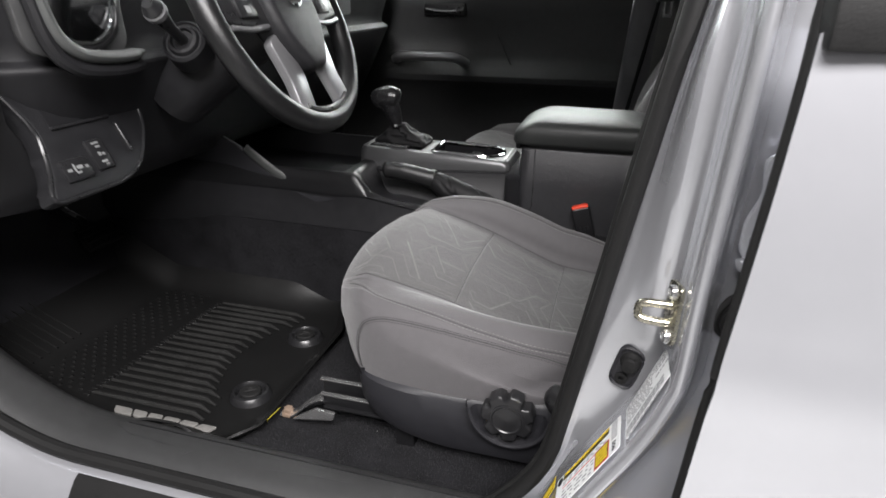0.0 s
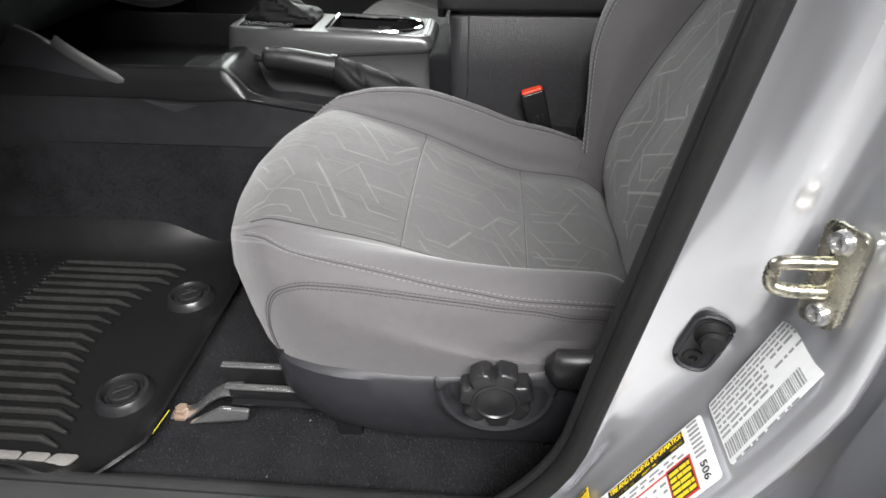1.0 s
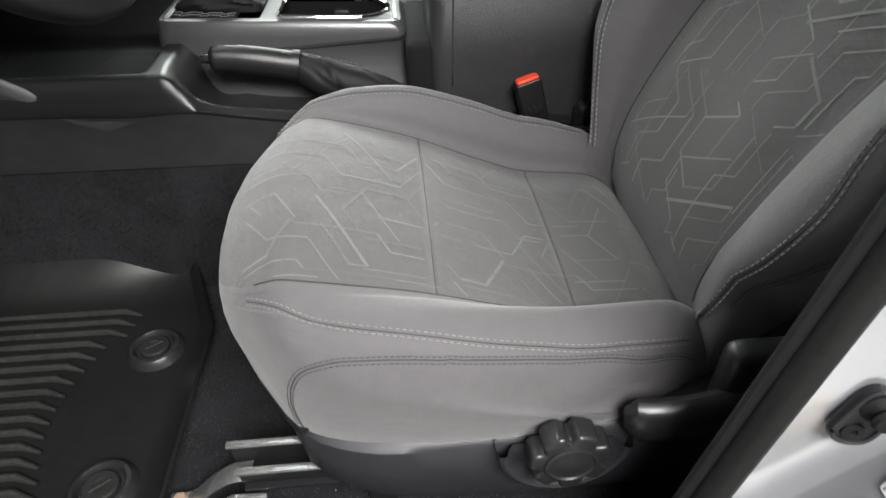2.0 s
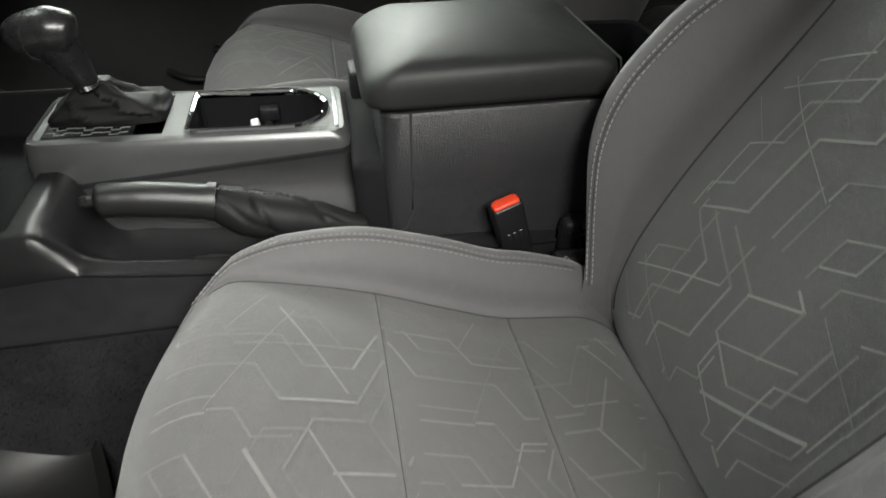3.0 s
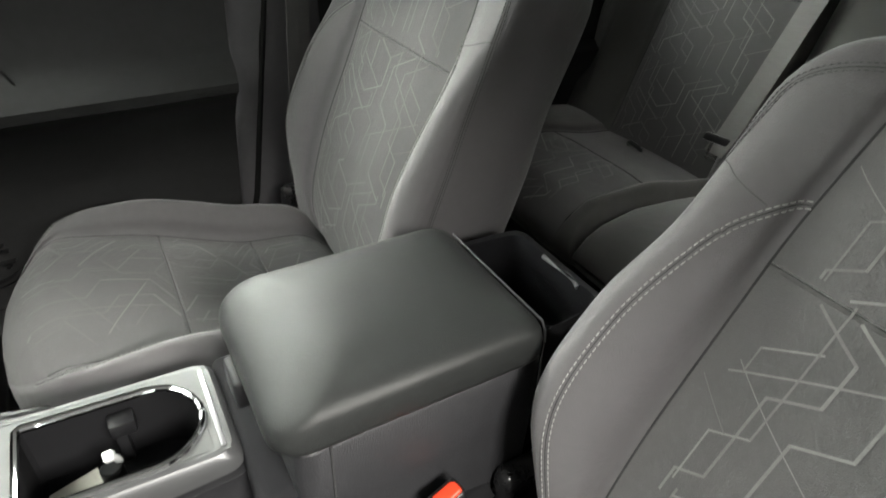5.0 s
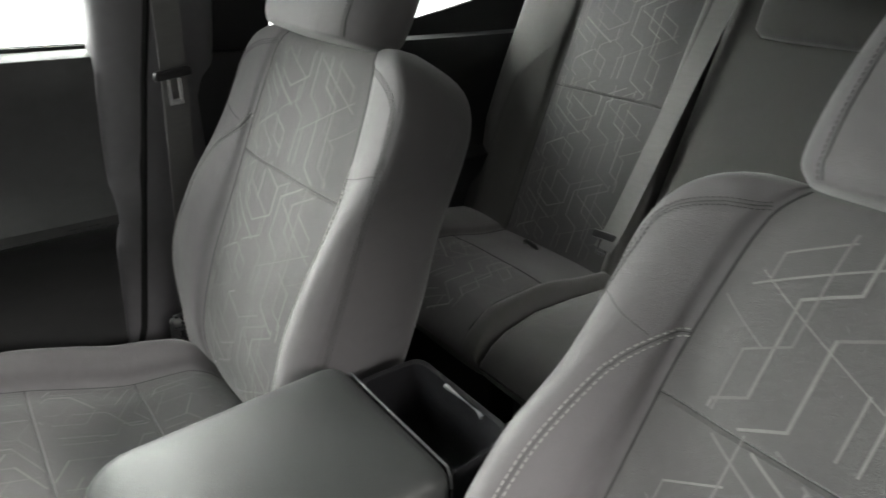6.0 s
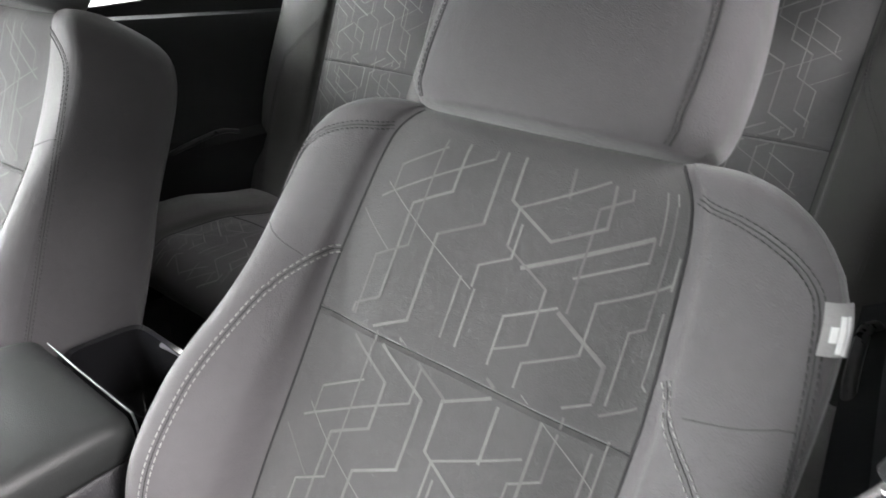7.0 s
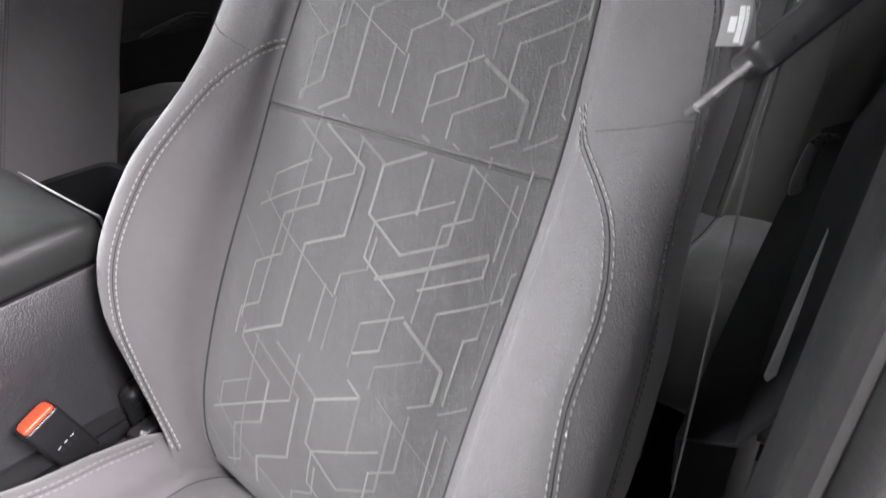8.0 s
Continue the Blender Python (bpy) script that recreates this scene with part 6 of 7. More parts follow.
    for q in ((lo[0] + 0.006, boot[0][0], lo[1] + 0.007, hi[1] - 0.007), (boot[1][0], cup[0][0], lo[1] + 0.007, hi[1] - 0.007), (cup[1][0], hi[0] - 0.006, lo[1] + 0.007, hi[1] - 0.007),
              (boot[0][0], boot[1][0], lo[1] + 0.007, boot[0][1]), (boot[0][0], boot[1][0], boot[1][1], hi[1] - 0.007),
              (cup[0][0], cup[1][0], lo[1] + 0.007, cup[0][1]), (cup[0][0], cup[1][0], cup[1][1], hi[1] - 0.007)):
        part("top_face", slab(*q), "trimtop", panel, "dark grey satin top face", smooth=False)
    # cup holder: straight at the front, half-round at the back
    cyc, rad = 0.009, 0.049
    ring = [(cup[0][0] + 0.004, cyc - rad), (cup[1][0] - rad, cyc - rad)] + [(cup[1][0] - rad + rad * math.sin(w), cyc - rad * math.cos(w)) for w in np.linspace(0.15, math.pi - 0.15, 16)] + [(cup[1][0] - rad, cyc + rad), (cup[0][0] + 0.004, cyc + rad), (cup[0][0], cyc + rad - 0.004), (cup[0][0], cyc - rad + 0.004)]
    wall = [[(x, y, zt(x) + d) for x, y in ring] for d in (0.002, -0.03, -0.075)]
    holder = part("cup_holder", grid(wall, closed_j=True, cap1=True), "matte", panel, "deep black cup holder")
    part("chrome_rim", tube([(x, y, zt(x) + 0.0015) for x, y in ring], 0.0036, 8, closed=True), "chrome", holder, "chrome cup holder rim")
    corner = []
    for sy in (-1, 1):
        corner.append(shell([[(cup[1][0] - rad + rad * math.sin(w), cyc + sy * rad * math.cos(w), z0(-0.16)), (cup[1][0] + 0.001, cyc + sy * rad * 1.02, z0(-0.16))] for w in np.linspace(0, math.pi / 2, 8)], 0.002))
    part("rim_corner", join(*corner), "trimtop", holder, smooth=False)
    part("divider", rbox((-0.234, 0.036, 0.302), (-0.210, 0.056, 0.319), 0.003), "plastic", holder, "black cup divider bracket")
    part("divider_stem", rbox((-0.231, 0.038, 0.264), (-0.220, 0.056, 0.304), 0.003), "plastic", holder)
    part("socket_cap", lathe([(0.0, 0.012), (0.009, 0.012), (0.0105, 0.010), (0.0105, -0.012)], Matrix.Translation((-0.240, 0.018, 0.277)), 18), "plastic", holder, "round black socket cap")
    # gate plate by the shifter
    gate = part("gate_plate", shell([[(x, y, zt(x) + 0.001) for y in np.linspace(-0.036, -0.012, 3)] for x in np.linspace(-0.450, -0.360, 6)], 0.003), "gloss", panel, "black gear position plate with pale marks")
    for y0, dy, n in ((-0.0165, 0.005, 9), (-0.0275, 0.005, 9)):
        steps = []
        for k in range(n):
            xx = -0.447 + 0.0092 * k
            yy = y0 - dy * ((k + (k // 3)) % 2) - 0.0006 * k
            steps += [(xx, yy, zt(xx) + 0.0017), (xx + 0.0092, yy, zt(xx) + 0.0017)]
        part("gate_mark", tube(steps, 0.0004, 4), "marking", gate, "pale stepped shift gate outline")
    # storage box
    P = []
    for z, g in ((0.0, -0.004), (0.20, -0.002), (0.30, 0.0), (0.373, 0.0), (0.376, -0.002), (0.3775, -0.007), (0.385, -0.007)):
        o = round_outline([(-0.100 - g, -0.124 - g), (0.150 + g, -0.124 - g), (0.150 + g, 0.067 + g), (-0.100 - g, 0.067 + g)], [0.022, 0.012, 0.012, 0.022], 6)
        P.append([(x, y, z) for x, y in o])
    box = part("storage_box", grid(P, closed_j=True, cap1=True), "vinyl", root, "black grained storage box")
    part("box_joint", tube([(-0.070, -0.1245, z) for z in (0.377, 0.30, 0.262)] + [(-0.078, -0.1248, 0.238), (-0.10, -0.125, 0.225)], 0.0012, 6), "seam", box)
    # lid
    P = []
    rows = ((0.384, 0.0), (0.385, 0.003), (0.391, 0.0045), (0.407, 0.0045), (0.418, 0.0030), (0.4235, 0.0005), (0.4272, -0.0040), (0.4296, -0.0095), (0.4316, -0.018), (0.4342, -0.035), (0.4366, -0.060), (0.4376, -0.085))
    for z, g in rows:
        o = round_outline([(-0.112 - g, -0.127 - g), (0.142 + g, -0.127 - g), (0.142 + g, 0.070 + g), (-0.112 - g, 0.070 + g)], [0.034, 0.022, 0.022, 0.034], 8)
        zz = []
        for x, y in o:
            f = max(0, (-0.045 - x) / 0.07) ** 2
            r = max(0, (x - 0.05) / 0.1) ** 2
            zz.append((x, y, z - (z - 0.384) * (0.42 * f + 0.12 * r)))
        P.append(zz)
    lid = part("armrest_lid", grid(P, closed_j=True, cap0=True, cap1=True), "lidvinyl", root, "padded black vinyl armrest lid", sharp=60)
    part("latch", rbox((-0.124, -0.03, 0.352), (-0.110, 0.012, 0.384), 0.004, 3), "dash", lid)
    part("hinge_strip", tube([(0.1475, -0.1225, 0.397), (0.1485, -0.1195, 0.407)] + [(0.1500 + 0.02 * max(0, y), y, 0.4145) for y in np.linspace(-0.112, 0.056, 8)], 0.0012, 8), "bandtrim", lid, "thin grey edge strip")
    # rear tray behind the lid
    def tray_ring(g, z, r):
        return [(x, y, z) for x, y in round_outline([(0.156 + g, -0.114 + g), (0.250 - g, -0.106 + g), (0.250 - g, 0.058 - g), (0.156 + g, 0.064 - g)], r, 5)]
    P = [tray_ring(0.0, 0.0, 0.02), tray_ring(0.0, 0.385, 0.02), tray_ring(0.002, 0.394, 0.019), tray_ring(0.004, 0.396, 0.018), tray_ring(0.008, 0.393, 0.016), tray_ring(0.010, 0.31, 0.015)]
    tray = part("rear_tray", grid(P, closed_j=True, cap1=True), "gloss", root, "glossy black rear tray")
    part("tray_clip", tube(catmull([(0.241, 0.0, 0.390), (0.244, -0.02, 0.389), (0.2445, -0.05, 0.389), (0.241, -0.062, 0.387)], 4), 0.003, 8), "satin", tray, "small bright clip")
    return root


console()


def folds(path, radii, wrinkle, n=26, seed=3, squash=1.0):
    """A soft leather sleeve along a path, with uneven folds across it."""
    rng = random.Random(seed)
    P = catmull(path, 14)
    R = np.interp(np.linspace(0, 1, len(P)), np.linspace(0, 1, len(radii)), radii)
    T = np.gradient(P, axis=0)
    T /= np.linalg.norm(T, axis=1, keepdims=True)
    ph = [rng.uniform(0, 6.28) for _ in range(6)]
    rings = []
    for i in range(len(P)):
        a = np.cross(T[i], (0.0, 1.0, 0.15))
        a /= np.linalg.norm(a)
        b = np.cross(a, T[i])
        loop = []
        u = i / (len(P) - 1)
        for w in np.linspace(0, 2 * math.pi, n, endpoint=False):
            k = -wrinkle * (1.6 * (1 - abs(math.sin(2.6 * u * math.pi + 0.8 * math.sin(w + 0.6) + ph[3]))) ** 7 + 1.3 * (1 - abs(math.sin(1.5 * w + 4.0 * u + ph[4]))) ** 7)
            k += 0.3 * wrinkle * (math.sin(9 * u + 2.0 * math.sin(w + ph[0])) + 0.5 * math.sin(2 * w + 5 * u + ph[2]))
            r = R[i] * (1 + k)
            loop.append(P[i] + r * (math.cos(w) * a + squash * math.sin(w) * b))
        rings.append(loop)
    return grid(rings, closed_j=True, cap0=True, cap1=True)


def parking_brake():
    root = thing("parking_brake", (-0.3, -0.125, 0.25), "black leather parking brake lever lying along the console", "parking brake")
    path = catmull([(-0.383, -0.125, 0.310), (-0.36, -0.125, 0.310), (-0.32, -0.125, 0.305), (-0.275, -0.125, 0.297)], 5)
    part("grip", tube(path, [0.011] + [0.0155] * 6 + [0.0165] * (len(path) - 7), 18, squash=1.12), "leather", root, "smooth black leather grip", sharp=70)
    part("button", lathe([(0.006, 0.0), (0.006, 0.012), (0.0045, 0.015), (0.0, 0.015)], Matrix.Translation((-0.383, -0.125, 0.311)) @ pose(0, 0, 0, 0, -90, 0), 16), "smooth", root, "black release button")
    part("grip_ring", tube([(-0.281, -0.125, 0.2985), (-0.272, -0.125, 0.297)], 0.0185, 18, squash=1.1), "leather", root)
    part("gaiter", folds([(-0.275, -0.125, 0.296), (-0.245, -0.126, 0.283), (-0.20, -0.127, 0.269), (-0.16, -0.128, 0.259), (-0.122, -0.13, 0.251)], [0.0185, 0.0262, 0.0245, 0.0175, 0.009], 0.10, n=56), "bootleather", root, "creased black leather gaiter", sharp=80)
    st = [tube([(x, -0.125 - 0.004, z + 0.018), (x + 0.004, -0.125 - 0.004, z + 0.0175)], 0.0008, 5) for x, z in zip(np.linspace(-0.27, -0.20, 12), np.linspace(0.297, 0.281, 12))]
    part("gaiter_stitching", join(*st), "darkthread", root)
    part("lever_slot", folds([(-0.315, -0.145, 0.236), (-0.285, -0.147, 0.238), (-0.25, -0.147, 0.234)], [0.006, 0.010, 0.008], 0.10, seed=9), "rubber", root, "black rubber slot cover")


parking_brake()


def resample(pts, n):
    """n even steps round a closed outline."""
    p = np.array(list(pts) + [pts[0]])
    d = np.concatenate([[0], np.cumsum(np.linalg.norm(np.diff(p, axis=0), axis=1))])
    t = np.linspace(0, d[-1], n, endpoint=False)
    return list(zip(np.interp(t, d, p[:, 0]), np.interp(t, d, p[:, 1])))


def gear_lever():
    root = thing("gear_lever", (-0.41, 0.012, 0.33), "black gear lever with leather boot and chrome collar", "gear lever")
    b0 = [(-0.452, -0.010), (-0.330, -0.010), (-0.330, 0.062), (-0.452, 0.062)]
    P = []
    base = resample(round_outline(b0, 0.012, 8), 64)
    cx, cy = -0.398, 0.004
    for k, (q, z) in enumerate(catmull([(1.0, 0.334), (0.99, 0.341), (0.90, 0.347), (0.73, 0.354), (0.56, 0.361), (0.41, 0.368), (0.31, 0.376), (0.25, 0.381)], 3)):
        lp = []
        for i, (x, y) in enumerate(base):
            w = 2 * math.pi * i / len(base)
            wr = 0.0017 * (math.sin(3 * w + 0.7 * k) + 0.8 * math.sin(5 * w - 0.6 * k) + 0.4 * math.sin(1.7 * k)) * min(1, k / 3, max(0, (17 - k) / 8))
            wr -= 0.0055 * (1 - abs(math.sin(2.5 * w + 0.16 * k + 0.4))) ** 6 * min(1, k / 4) * max(0.0, min(1, (20 - k) / 6))
            lp.append((cx + (x - cx) * q + wr, cy + (y - cy) * q + wr * 0.7, z + wr * 0.5))
        P.append(lp)
    part("boot", grid(P, closed_j=True, cap1=True), "bootleather", root, "creased black leather boot", sharp=80)
    part("collar", lathe([(0.012, 0.0), (0.0125, 0.008), (0.0105, 0.010)], Matrix.Translation((-0.3975, -0.002, 0.3765)) @ pose(0, 0, 0, 0, -14, 0), 20), "chrome", root, "chrome collar")
    body = catmull([(-0.398, -0.002, 0.382), (-0.401, -0.006, 0.396), (-0.405, -0.011, 0.413), (-0.410, -0.016, 0.430), (-0.412, -0.018, 0.441)], 4)
    part("lever_grip", tube(body, list(np.interp(np.linspace(0, 1, len(body)), [0, 0.15, 0.5, 1], [0.0125, 0.0145, 0.0190, 0.0215])), 20, squash=0.9, up=(0, 1, 0)), "smooth", root, "smooth black tapered grip", sharp=80)
    path = catmull([(-0.447, -0.020, 0.433), (-0.441, -0.020, 0.435), (-0.428, -0.019, 0.439), (-0.410, -0.018, 0.442), (-0.394, -0.017, 0.440), (-0.385, -0.016, 0.436)], 5)
    part("knob", tube(path, list(np.interp(np.linspace(0, 1, len(path)), [0, 0.06, 0.2, 0.4, 0.65, 0.85, 0.95, 1], [0.004, 0.011, 0.0175, 0.0215, 0.0235, 0.0200, 0.012, 0.003])), 20, squash=0.9, up=(0, 1, 0)), "smooth", root, "smooth black shift knob", sharp=80)
    part("cap_joint", tube([(-0.424 + 0.004 * math.cos(w), -0.0185 + 0.0205 * math.cos(w), 0.4375 + 0.0215 * math.sin(w)) for w in np.linspace(0, 2 * math.pi, 28, endpoint=False)], 0.0007, 5, closed=True), "seam", root)


gear_lever()


def cup_items():
    root = thing("charging_cable", (-0.236, 0.015, 0.29), "short white cable end lying in the cup holder", "cable")
    part("cable", tube(catmull([(-0.2365, 0.006, 0.317), (-0.2355, 0.010, 0.310), (-0.233, 0.018, 0.298), (-0.232, 0.024, 0.286)], 4), 0.0034, 8), "white", root)
    part("plug", rbox((-0.0045, -0.0045, -0.006), (0.0045, 0.0045, 0.006), 0.0015, 2, Matrix.Translation((-0.2365, 0.008, 0.314)) @ pose(0, 0, 0, 30, -8, 0)), "white", root)
    r2 = thing("folded_paper", (-0.275, 0.0, 0.266), "crumpled cream paper slip in the cup holder", "paper")
    part("slip", rbox((-0.022, -0.012, 0), (0.022, 0.014, 0.0012), 0.0004, 1, Matrix.Translation((-0.272, 0.020, 0.268)) @ pose(0, 0, 0, 8, -6, 12)), "paper", r2)


cup_items()


def buckle(at, lean, turn, label):
    m = Matrix.Translation(at) @ pose(0, 0, 0, 0, lean, turn)
    root = thing("seat_belt_buckle", at, label, "belt buckle", "belt buckles")
    body = part("housing", prism(round_outline([(-0.018, -0.011), (0.018, -0.011), (0.018, 0.011), (-0.018, 0.011)], 0.005), -0.075, 0.0, m, 0.003, 3), "plastic", root, "black plastic housing")
    part("red_button", prism(round_outline([(-0.0155, -0.0085), (0.0155, -0.0085), (0.0155, 0.003), (0.011, 0.0065), (-0.011, 0.0065), (-0.0155, 0.003)], 0.003), -0.004, 0.0035, m, 0.002, 3), "red", body, "bright red release button")
    part("slot", rbox((-0.013, 0.0072, -0.001), (0.013, 0.0095, 0.0008), 0.0005, 1, m), "black", body)
    for k in range(3):
        part("moulded_mark", rbox((-0.009 + 0.007 * k, -0.0118, -0.045), (-0.005 + 0.007 * k, -0.0108, -0.036), 0.0003, 1, m), "smooth", body)
    part("stalk", tube([m @ Vector(p) for p in ((0, 0, -0.07), (0.004, 0, -0.11), (0.012, 0, -0.17))], 0.010, 10, squash=0.5), "webbing", root)


buckle((0.026, -0.152, 0.278), -16, 8, "black belt buckle with red button beside the console box")
buckle((0.79, 0.10, 0.285), -20, 20, "black belt buckle with red button on the rear bench")


def belt_strip(path, width, material, parent, name="webbing", across=(1, 0, 0)):
    P = catmull(path, 6)
    a = np.array(across, float) / np.linalg.norm(across)
    g = [[p - a * width / 2, p - a * width / 4, p + a * width / 4, p + a * width / 2] for p in P]
    return part(name, shell(g, 0.0014), material, parent)


def belts():
    b = thing("passenger_seat_belt", (0.176, 0.63, 0.6), "grey belt webbing with a steel tongue, hanging on the far pillar", "seat belt", "seat belts")
    belt_strip([(0.190, 0.628, 0.99), (0.184, 0.626, 0.8), (0.178, 0.624, 0.62), (0.166, 0.632, 0.4), (0.16, 0.66, 0.12)], 0.045, "greyweb", b, across=(1, 0.25, 0))
    m = Matrix.Translation((0.171, 0.612, 0.640)) @ pose(0, 0, 0, 90, 0, 14)
    part("tongue_head", prism(round_outline([(-0.032, -0.007), (0.032, -0.002), (0.03, 0.013), (-0.032, 0.008)], 0.006), 0, 0.01, m, 0.003), "smooth", b, "black plastic tongue head")
    part("tongue", join(rbox((-0.013, -0.04, 0.003), (-0.006, -0.004, 0.006), 0.001, 1, m), rbox((0.006, -0.04, 0.003), (0.013, -0.004, 0.006), 0.001, 1, m), rbox((-0.013, -0.046, 0.003), (0.013, -0.036, 0.006), 0.001, 1, m)), "steel", b, "bright steel tongue")
    d = thing("driver_seat_belt", (0.33, -0.63, 0.5), "black belt webbing with a steel tongue beside the driver's backrest", "seat belt", "seat belts")
    belt_strip([(0.26, -0.675, 0.985), (0.25, -0.655, 0.8), (0.24, -0.634, 0.63), (0.24, -0.641, 0.4), (0.235, -0.655, 0.10)], 0.046, "webbing", d, across=(1, 0.14, 0))
    vy = Vector((-0.035, 0.033, -0.040)).normalized()
    vx = Vector((0.97, 0.16, -0.2))
    vx = (vx - vy * vx.dot(vy)).normalized()
    vz = vx.cross(vy)
    m = Matrix(((vx.x, vy.x, vz.x, 0.206), (vx.y, vy.y, vz.y, -0.632), (vx.z, vy.z, vz.z, 0.634), (0, 0, 0, 1))) @ Matrix.Diagonal((0.82, 0.92, 1.2, 1))
    part("tongue_head", prism(round_outline([(-0.020, -0.046), (0.020, -0.046), (0.024, -0.020), (0.018, 0.012), (-0.018, 0.012), (-0.024, -0.020)], 0.007), -0.0055, 0.0055, m, 0.003), "smooth", d, "black plastic tongue head")
    part("tongue", join(rbox((-0.013, 0.008, -0.0015), (0.013, 0.016, 0.0015), 0.001, 1, m), rbox((-0.013, 0.014, -0.0015), (-0.007, 0.036, 0.0015), 0.001, 1, m), rbox((0.007, 0.014, -0.0015), (0.013, 0.036, 0.0015), 0.001, 1, m), rbox((-0.013, 0.030, -0.0015), (0.013, 0.040, 0.0015), 0.001, 1, m)), "steel", d, "bright steel tongue")
    c = thing("rear_centre_belt", (0.95, 0.15, 0.5), "grey belt webbing over the rear bench backrest", "seat belt", "seat belts")
    belt_strip([(1.046, 0.176, 0.831), (1.012, 0.181, 0.737), (0.947, 0.200, 0.558), (0.902, 0.211, 0.436), (0.868, 0.222, 0.342), (0.848, 0.230, 0.296)], 0.045, "greyweb", c, across=(0.1, 1, 0))
    m = Matrix.Translation((0.862, 0.235, 0.318)) @ pose(0, 0, 0, 70, 0, -80)
    part("tongue_head", prism(round_outline([(-0.03, -0.006), (0.03, -0.006), (0.028, 0.010), (-0.028, 0.010)], 0.005), 0, 0.01, m, 0.003), "smooth", c)
    part("tongue", join(rbox((-0.012, -0.036, 0.003), (-0.006, -0.004, 0.006), 0.001, 1, m), rbox((0.006, -0.036, 0.003), (0.012, -0.004, 0.006), 0.001, 1, m), rbox((-0.012, -0.04, 0.003), (0.012, -0.032, 0.006), 0.001, 1, m)), "steel", c)
    h = thing("seat_fold_latch", (0.845, 0.405, 0.238), "black plastic latch loop in the rear seat crease", "latch")
    part("loop", tube(catmull([(0.85, 0.40, 0.222), (0.835, 0.40, 0.240), (0.832, 0.425, 0.244), (0.85, 0.44, 0.226)], 4), 0.005, 8), "smooth", h)
    h2 = thing("seat_latch", (0.10, -0.19, 0.17), "black and steel seat hinge latch in the seat crease", "latch")
    part("bracket", rbox((0.085, -0.182, 0.12), (0.125, -0.160, 0.212), 0.006, 3), "smooth", h2)
    part("pin", tube([(0.082, -0.185, 0.203), (0.098, -0.176, 0.208)], 0.005, 10), "steel", h2)


belts()


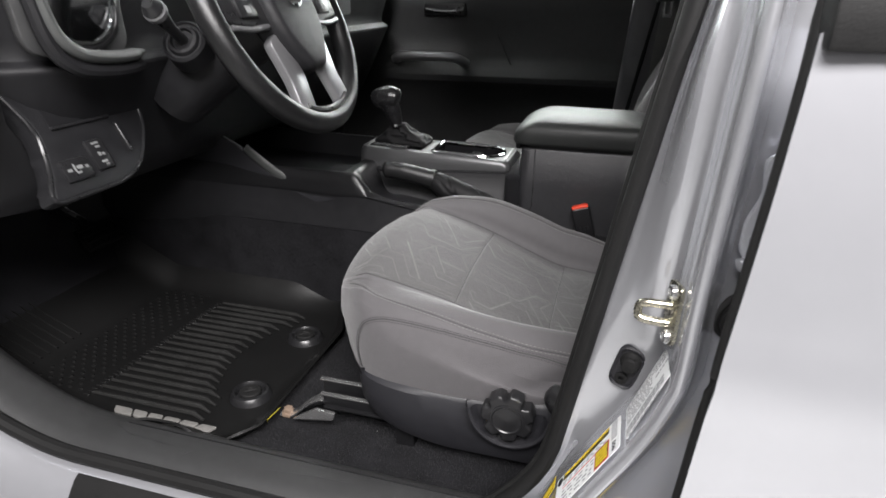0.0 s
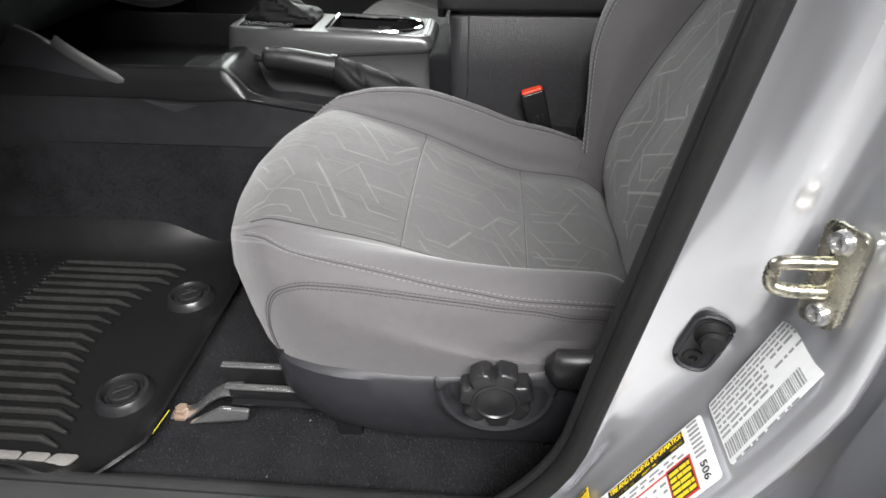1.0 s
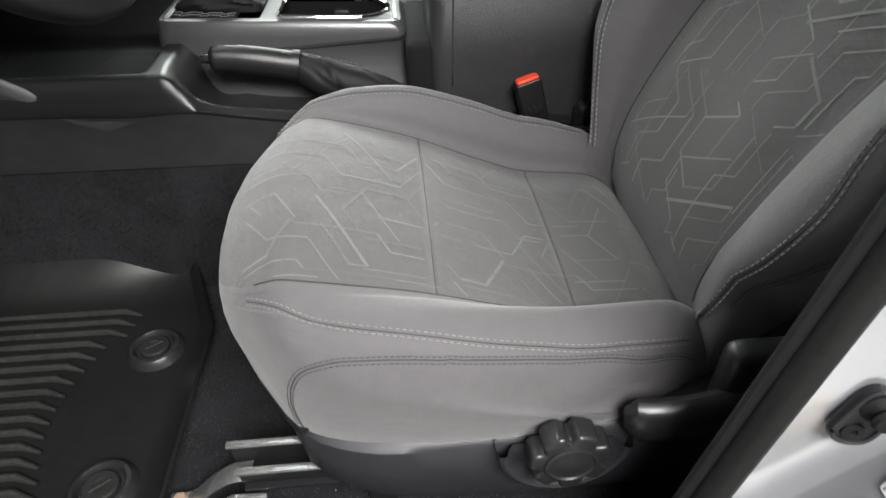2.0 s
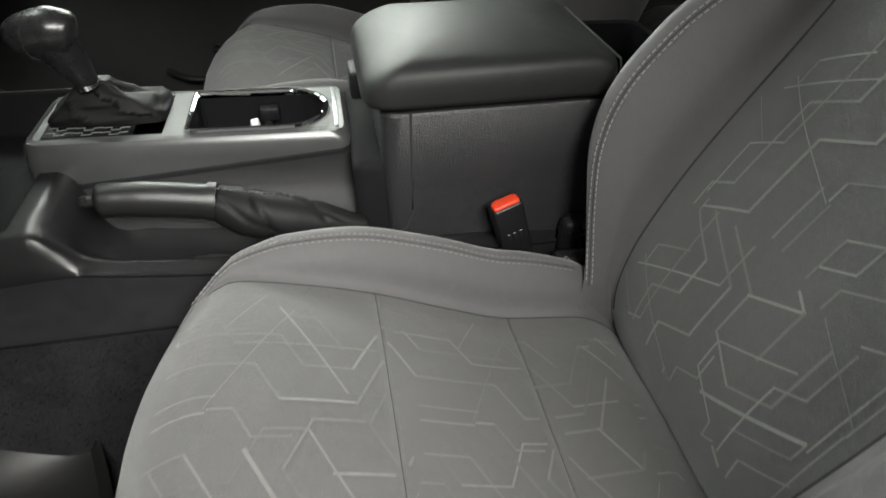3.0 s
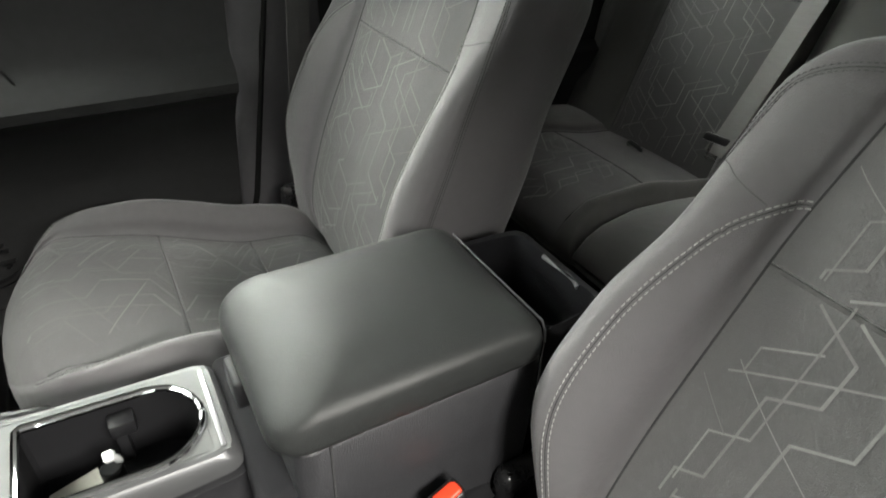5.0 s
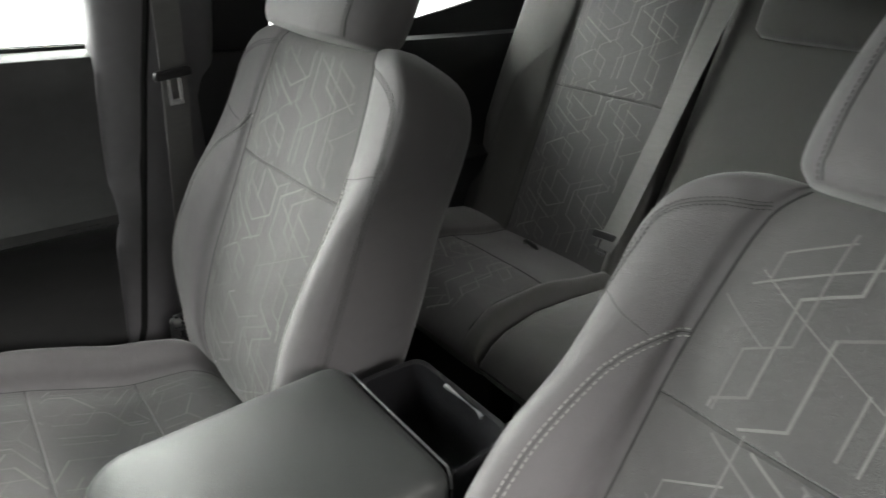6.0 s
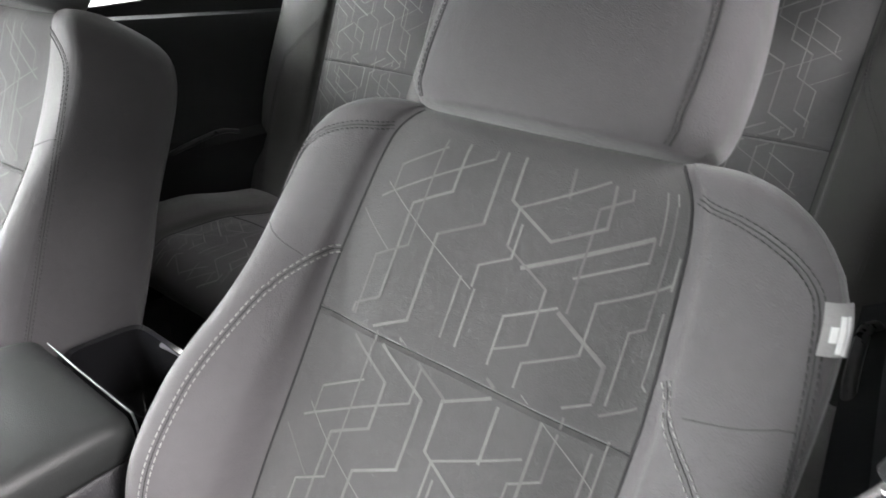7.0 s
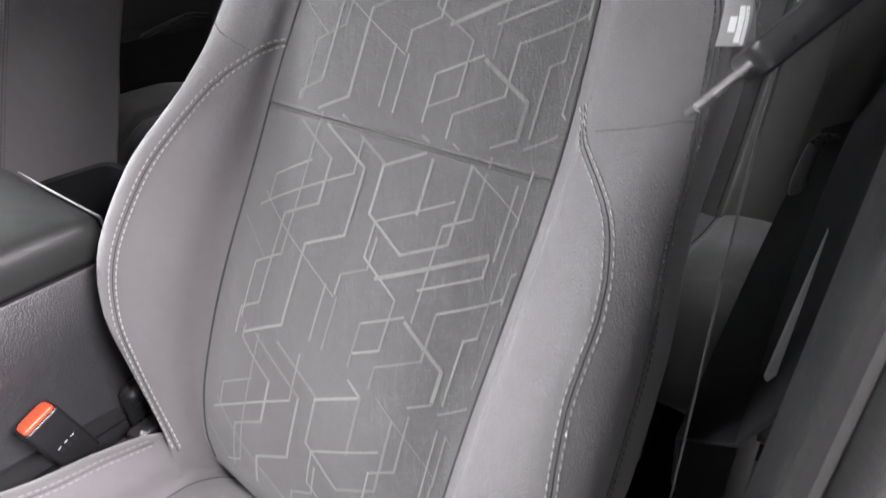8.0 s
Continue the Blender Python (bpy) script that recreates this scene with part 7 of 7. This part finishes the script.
# ---- floor mats ----
def floor_mat(yc, side, label):
    """Deep rubber mat: rear edge at x -0.41; outer edge towards the sill."""
    root = thing("floor_mat", (-0.6, yc, 0.004), label, "floor mat", "floor mats")
    f = lambda y: yc + side * y
    # sheet with raised rim; across from the outer edge (-0.25) to the tunnel (+0.22)
    ys = np.linspace(-0.245, 0.243, 44)
    xs_ = np.linspace(-1.06, -0.408, 40)
    P = []
    for x in xs_:
        row = []
        for y in ys:
            e = min(y + 0.245, 0.243 - y, -0.408 - x if x > -0.9 else 1)
            z = 0.010
            z += 0.018 * math.exp(-(e / 0.012) ** 2)
            wave = math.exp(-((y + 0.245) / 0.017) ** 2) * max(0, min(1, (-0.46 - x) / 0.05))
            z += 0.006 * wave * (math.sin(34 * x + 0.6) + 0.5 * math.sin(71 * x)) + 0.45 * max(0, -0.88 - x) + (0.03 + 0.06 * min(1, max(0, (-0.46 - x) / 0.12))) * max(0, (y - 0.165) / 0.078) ** 2
            row.append((x - 0.045 * max(0, min(1, (y - 0.10) / 0.12)) * max(0, (x + 0.55) / 0.14) - 0.03 * max(0, (-0.2 - y) / 0.045) * max(0, (x + 0.5) / 0.09), f(y + 0.009 * wave * math.sin(34 * x + 2.0)), max(z, 0.006)))
        P.append(row)
    sheet = part("mat_sheet", shell(P, 0.004 * side), "mat", root, "black rubber mat sheet with raised rim")
    # long ribs with a kink at the rear end
    ribs = []
    n = 19
    for k in range(n):
        y = -0.195 + 0.345 * k / (n - 1)
        x1 = -0.53 + 0.02 * math.cos(k * 0.33)
        if 3 < k < 16:
            x1 -= 0.015
        ribs.append([(-0.735 + 0.02 * k / n, y), (x1 - 0.025, y), (x1, y - 0.010)])
    for r in ribs:
        pts = [(x, f(y), 0.0145) for x, y in r]
        # lighter rib colour holds the highlight along the top
        part("rib", tube([pts[0], ((pts[0][0] + pts[1][0]) / 2, pts[0][1], 0.0145), pts[1], pts[2]], [0.003, 0.0046, 0.0046, 0.002], 8), "litrib", sheet, "raised rib, lightened for its highlight")
    part("rib_border", join(*[rbox((-0.752 + 0.02 * k / 40 * 1.0, f(-0.2 + 0.36 * k / 40) - 0.003, 0.009), (-0.741 + 0.02 * k / 40, f(-0.2 + 0.36 * k / 40) + 0.003, 0.0135), 0.001, 1) for k in range(40)]), "mat", sheet, kind="stuff")
    bumps = []
    for i in range(11):
        for j in range(15):
            x, y = -0.77 - 0.0115 * i, -0.19 + 0.026 * j + 0.013 * (i % 2)
            bumps.append(lathe([(0.0042, 0.0), (0.0036, 0.0025), (0.0, 0.0035)], Matrix.Translation((x, f(y), 0.0098)), 6))
    part("grip_bump", join(*bumps), "mat", sheet, kind="stuff")
    ft = []
    for k in range(9):
        y = -0.20 + 0.018 * k
        ft.append(tube([(x, f(y), 0.0125 + 0.45 * max(0, -0.88 - x)) for x in np.linspace(-1.02, -0.90, 6)], 0.0022, 6))
    part("toe_rib", join(*ft), "mat", sheet, kind="stuff")
    for y in (-0.121, 0.076):
        m = Matrix.Translation((-0.476, f(y), 0.010))
        b = part("retainer", lathe([(0.037, -0.002), (0.034, 0.006), (0.030, 0.011), (0.026, 0.012), (0.0235, 0.008), (0.0225, 0.004), (0.0, 0.004)], m, 30), "smooth", sheet, "round black mat retainer")
        part("cap", lathe([(0.0185, 0.004), (0.018, 0.010), (0.0165, 0.0115), (0.008, 0.0115), (0.007, 0.009), (0.0, 0.009)], m, 26), "rubber", b)
        part("key", rbox((-0.012, -0.0022, 0.009), (0.012, 0.0022, 0.0125), 0.001, 1, m @ pose(0, 0, 0, 0, 0, 35)), "rubber", b)
    # raised lettering of the maker drawn as plain blocks
    for k, (a, b, lean) in enumerate(((0.0, 0.034, 0.005), (0.037, 0.063, 0.004), (0.066, 0.092, 0.002), (0.095, 0.123, 0.0), (0.126, 0.155, -0.002), (0.158, 0.186, -0.004))):
        x0, x1 = -0.668 + a, -0.668 + b
        y0, y1 = -0.2290, -0.2135
        block = [(x0 + lean, f(y0)), (x1 + lean, f(y0)), (x1 - lean, f(y1)), (x0 - lean, f(y1))][::side]
        part("logo_block", prism(round_outline(block, 0.004, 4), 0.011, 0.0150, None, 0.0010, 2), "logo", sheet, "raised pale grey block")
    if side > 0:
        part("yellow_tag", rbox((-0.016, -0.0006, -0.004), (0.016, 0.0006, 0.004), 0.0003, 1, Matrix.Translation((-0.404, f(-0.168), 0.022)) @ pose(0, 0, 0, 35, 0, 84)), "tagyellow", sheet, "yellow sewn tag at the mat edge")
    return root


floor_mat(-0.42, 1, "black ribbed rubber floor mat on the driver's side")
floor_mat(0.42, -1, "black ribbed rubber floor mat in the passenger footwell")
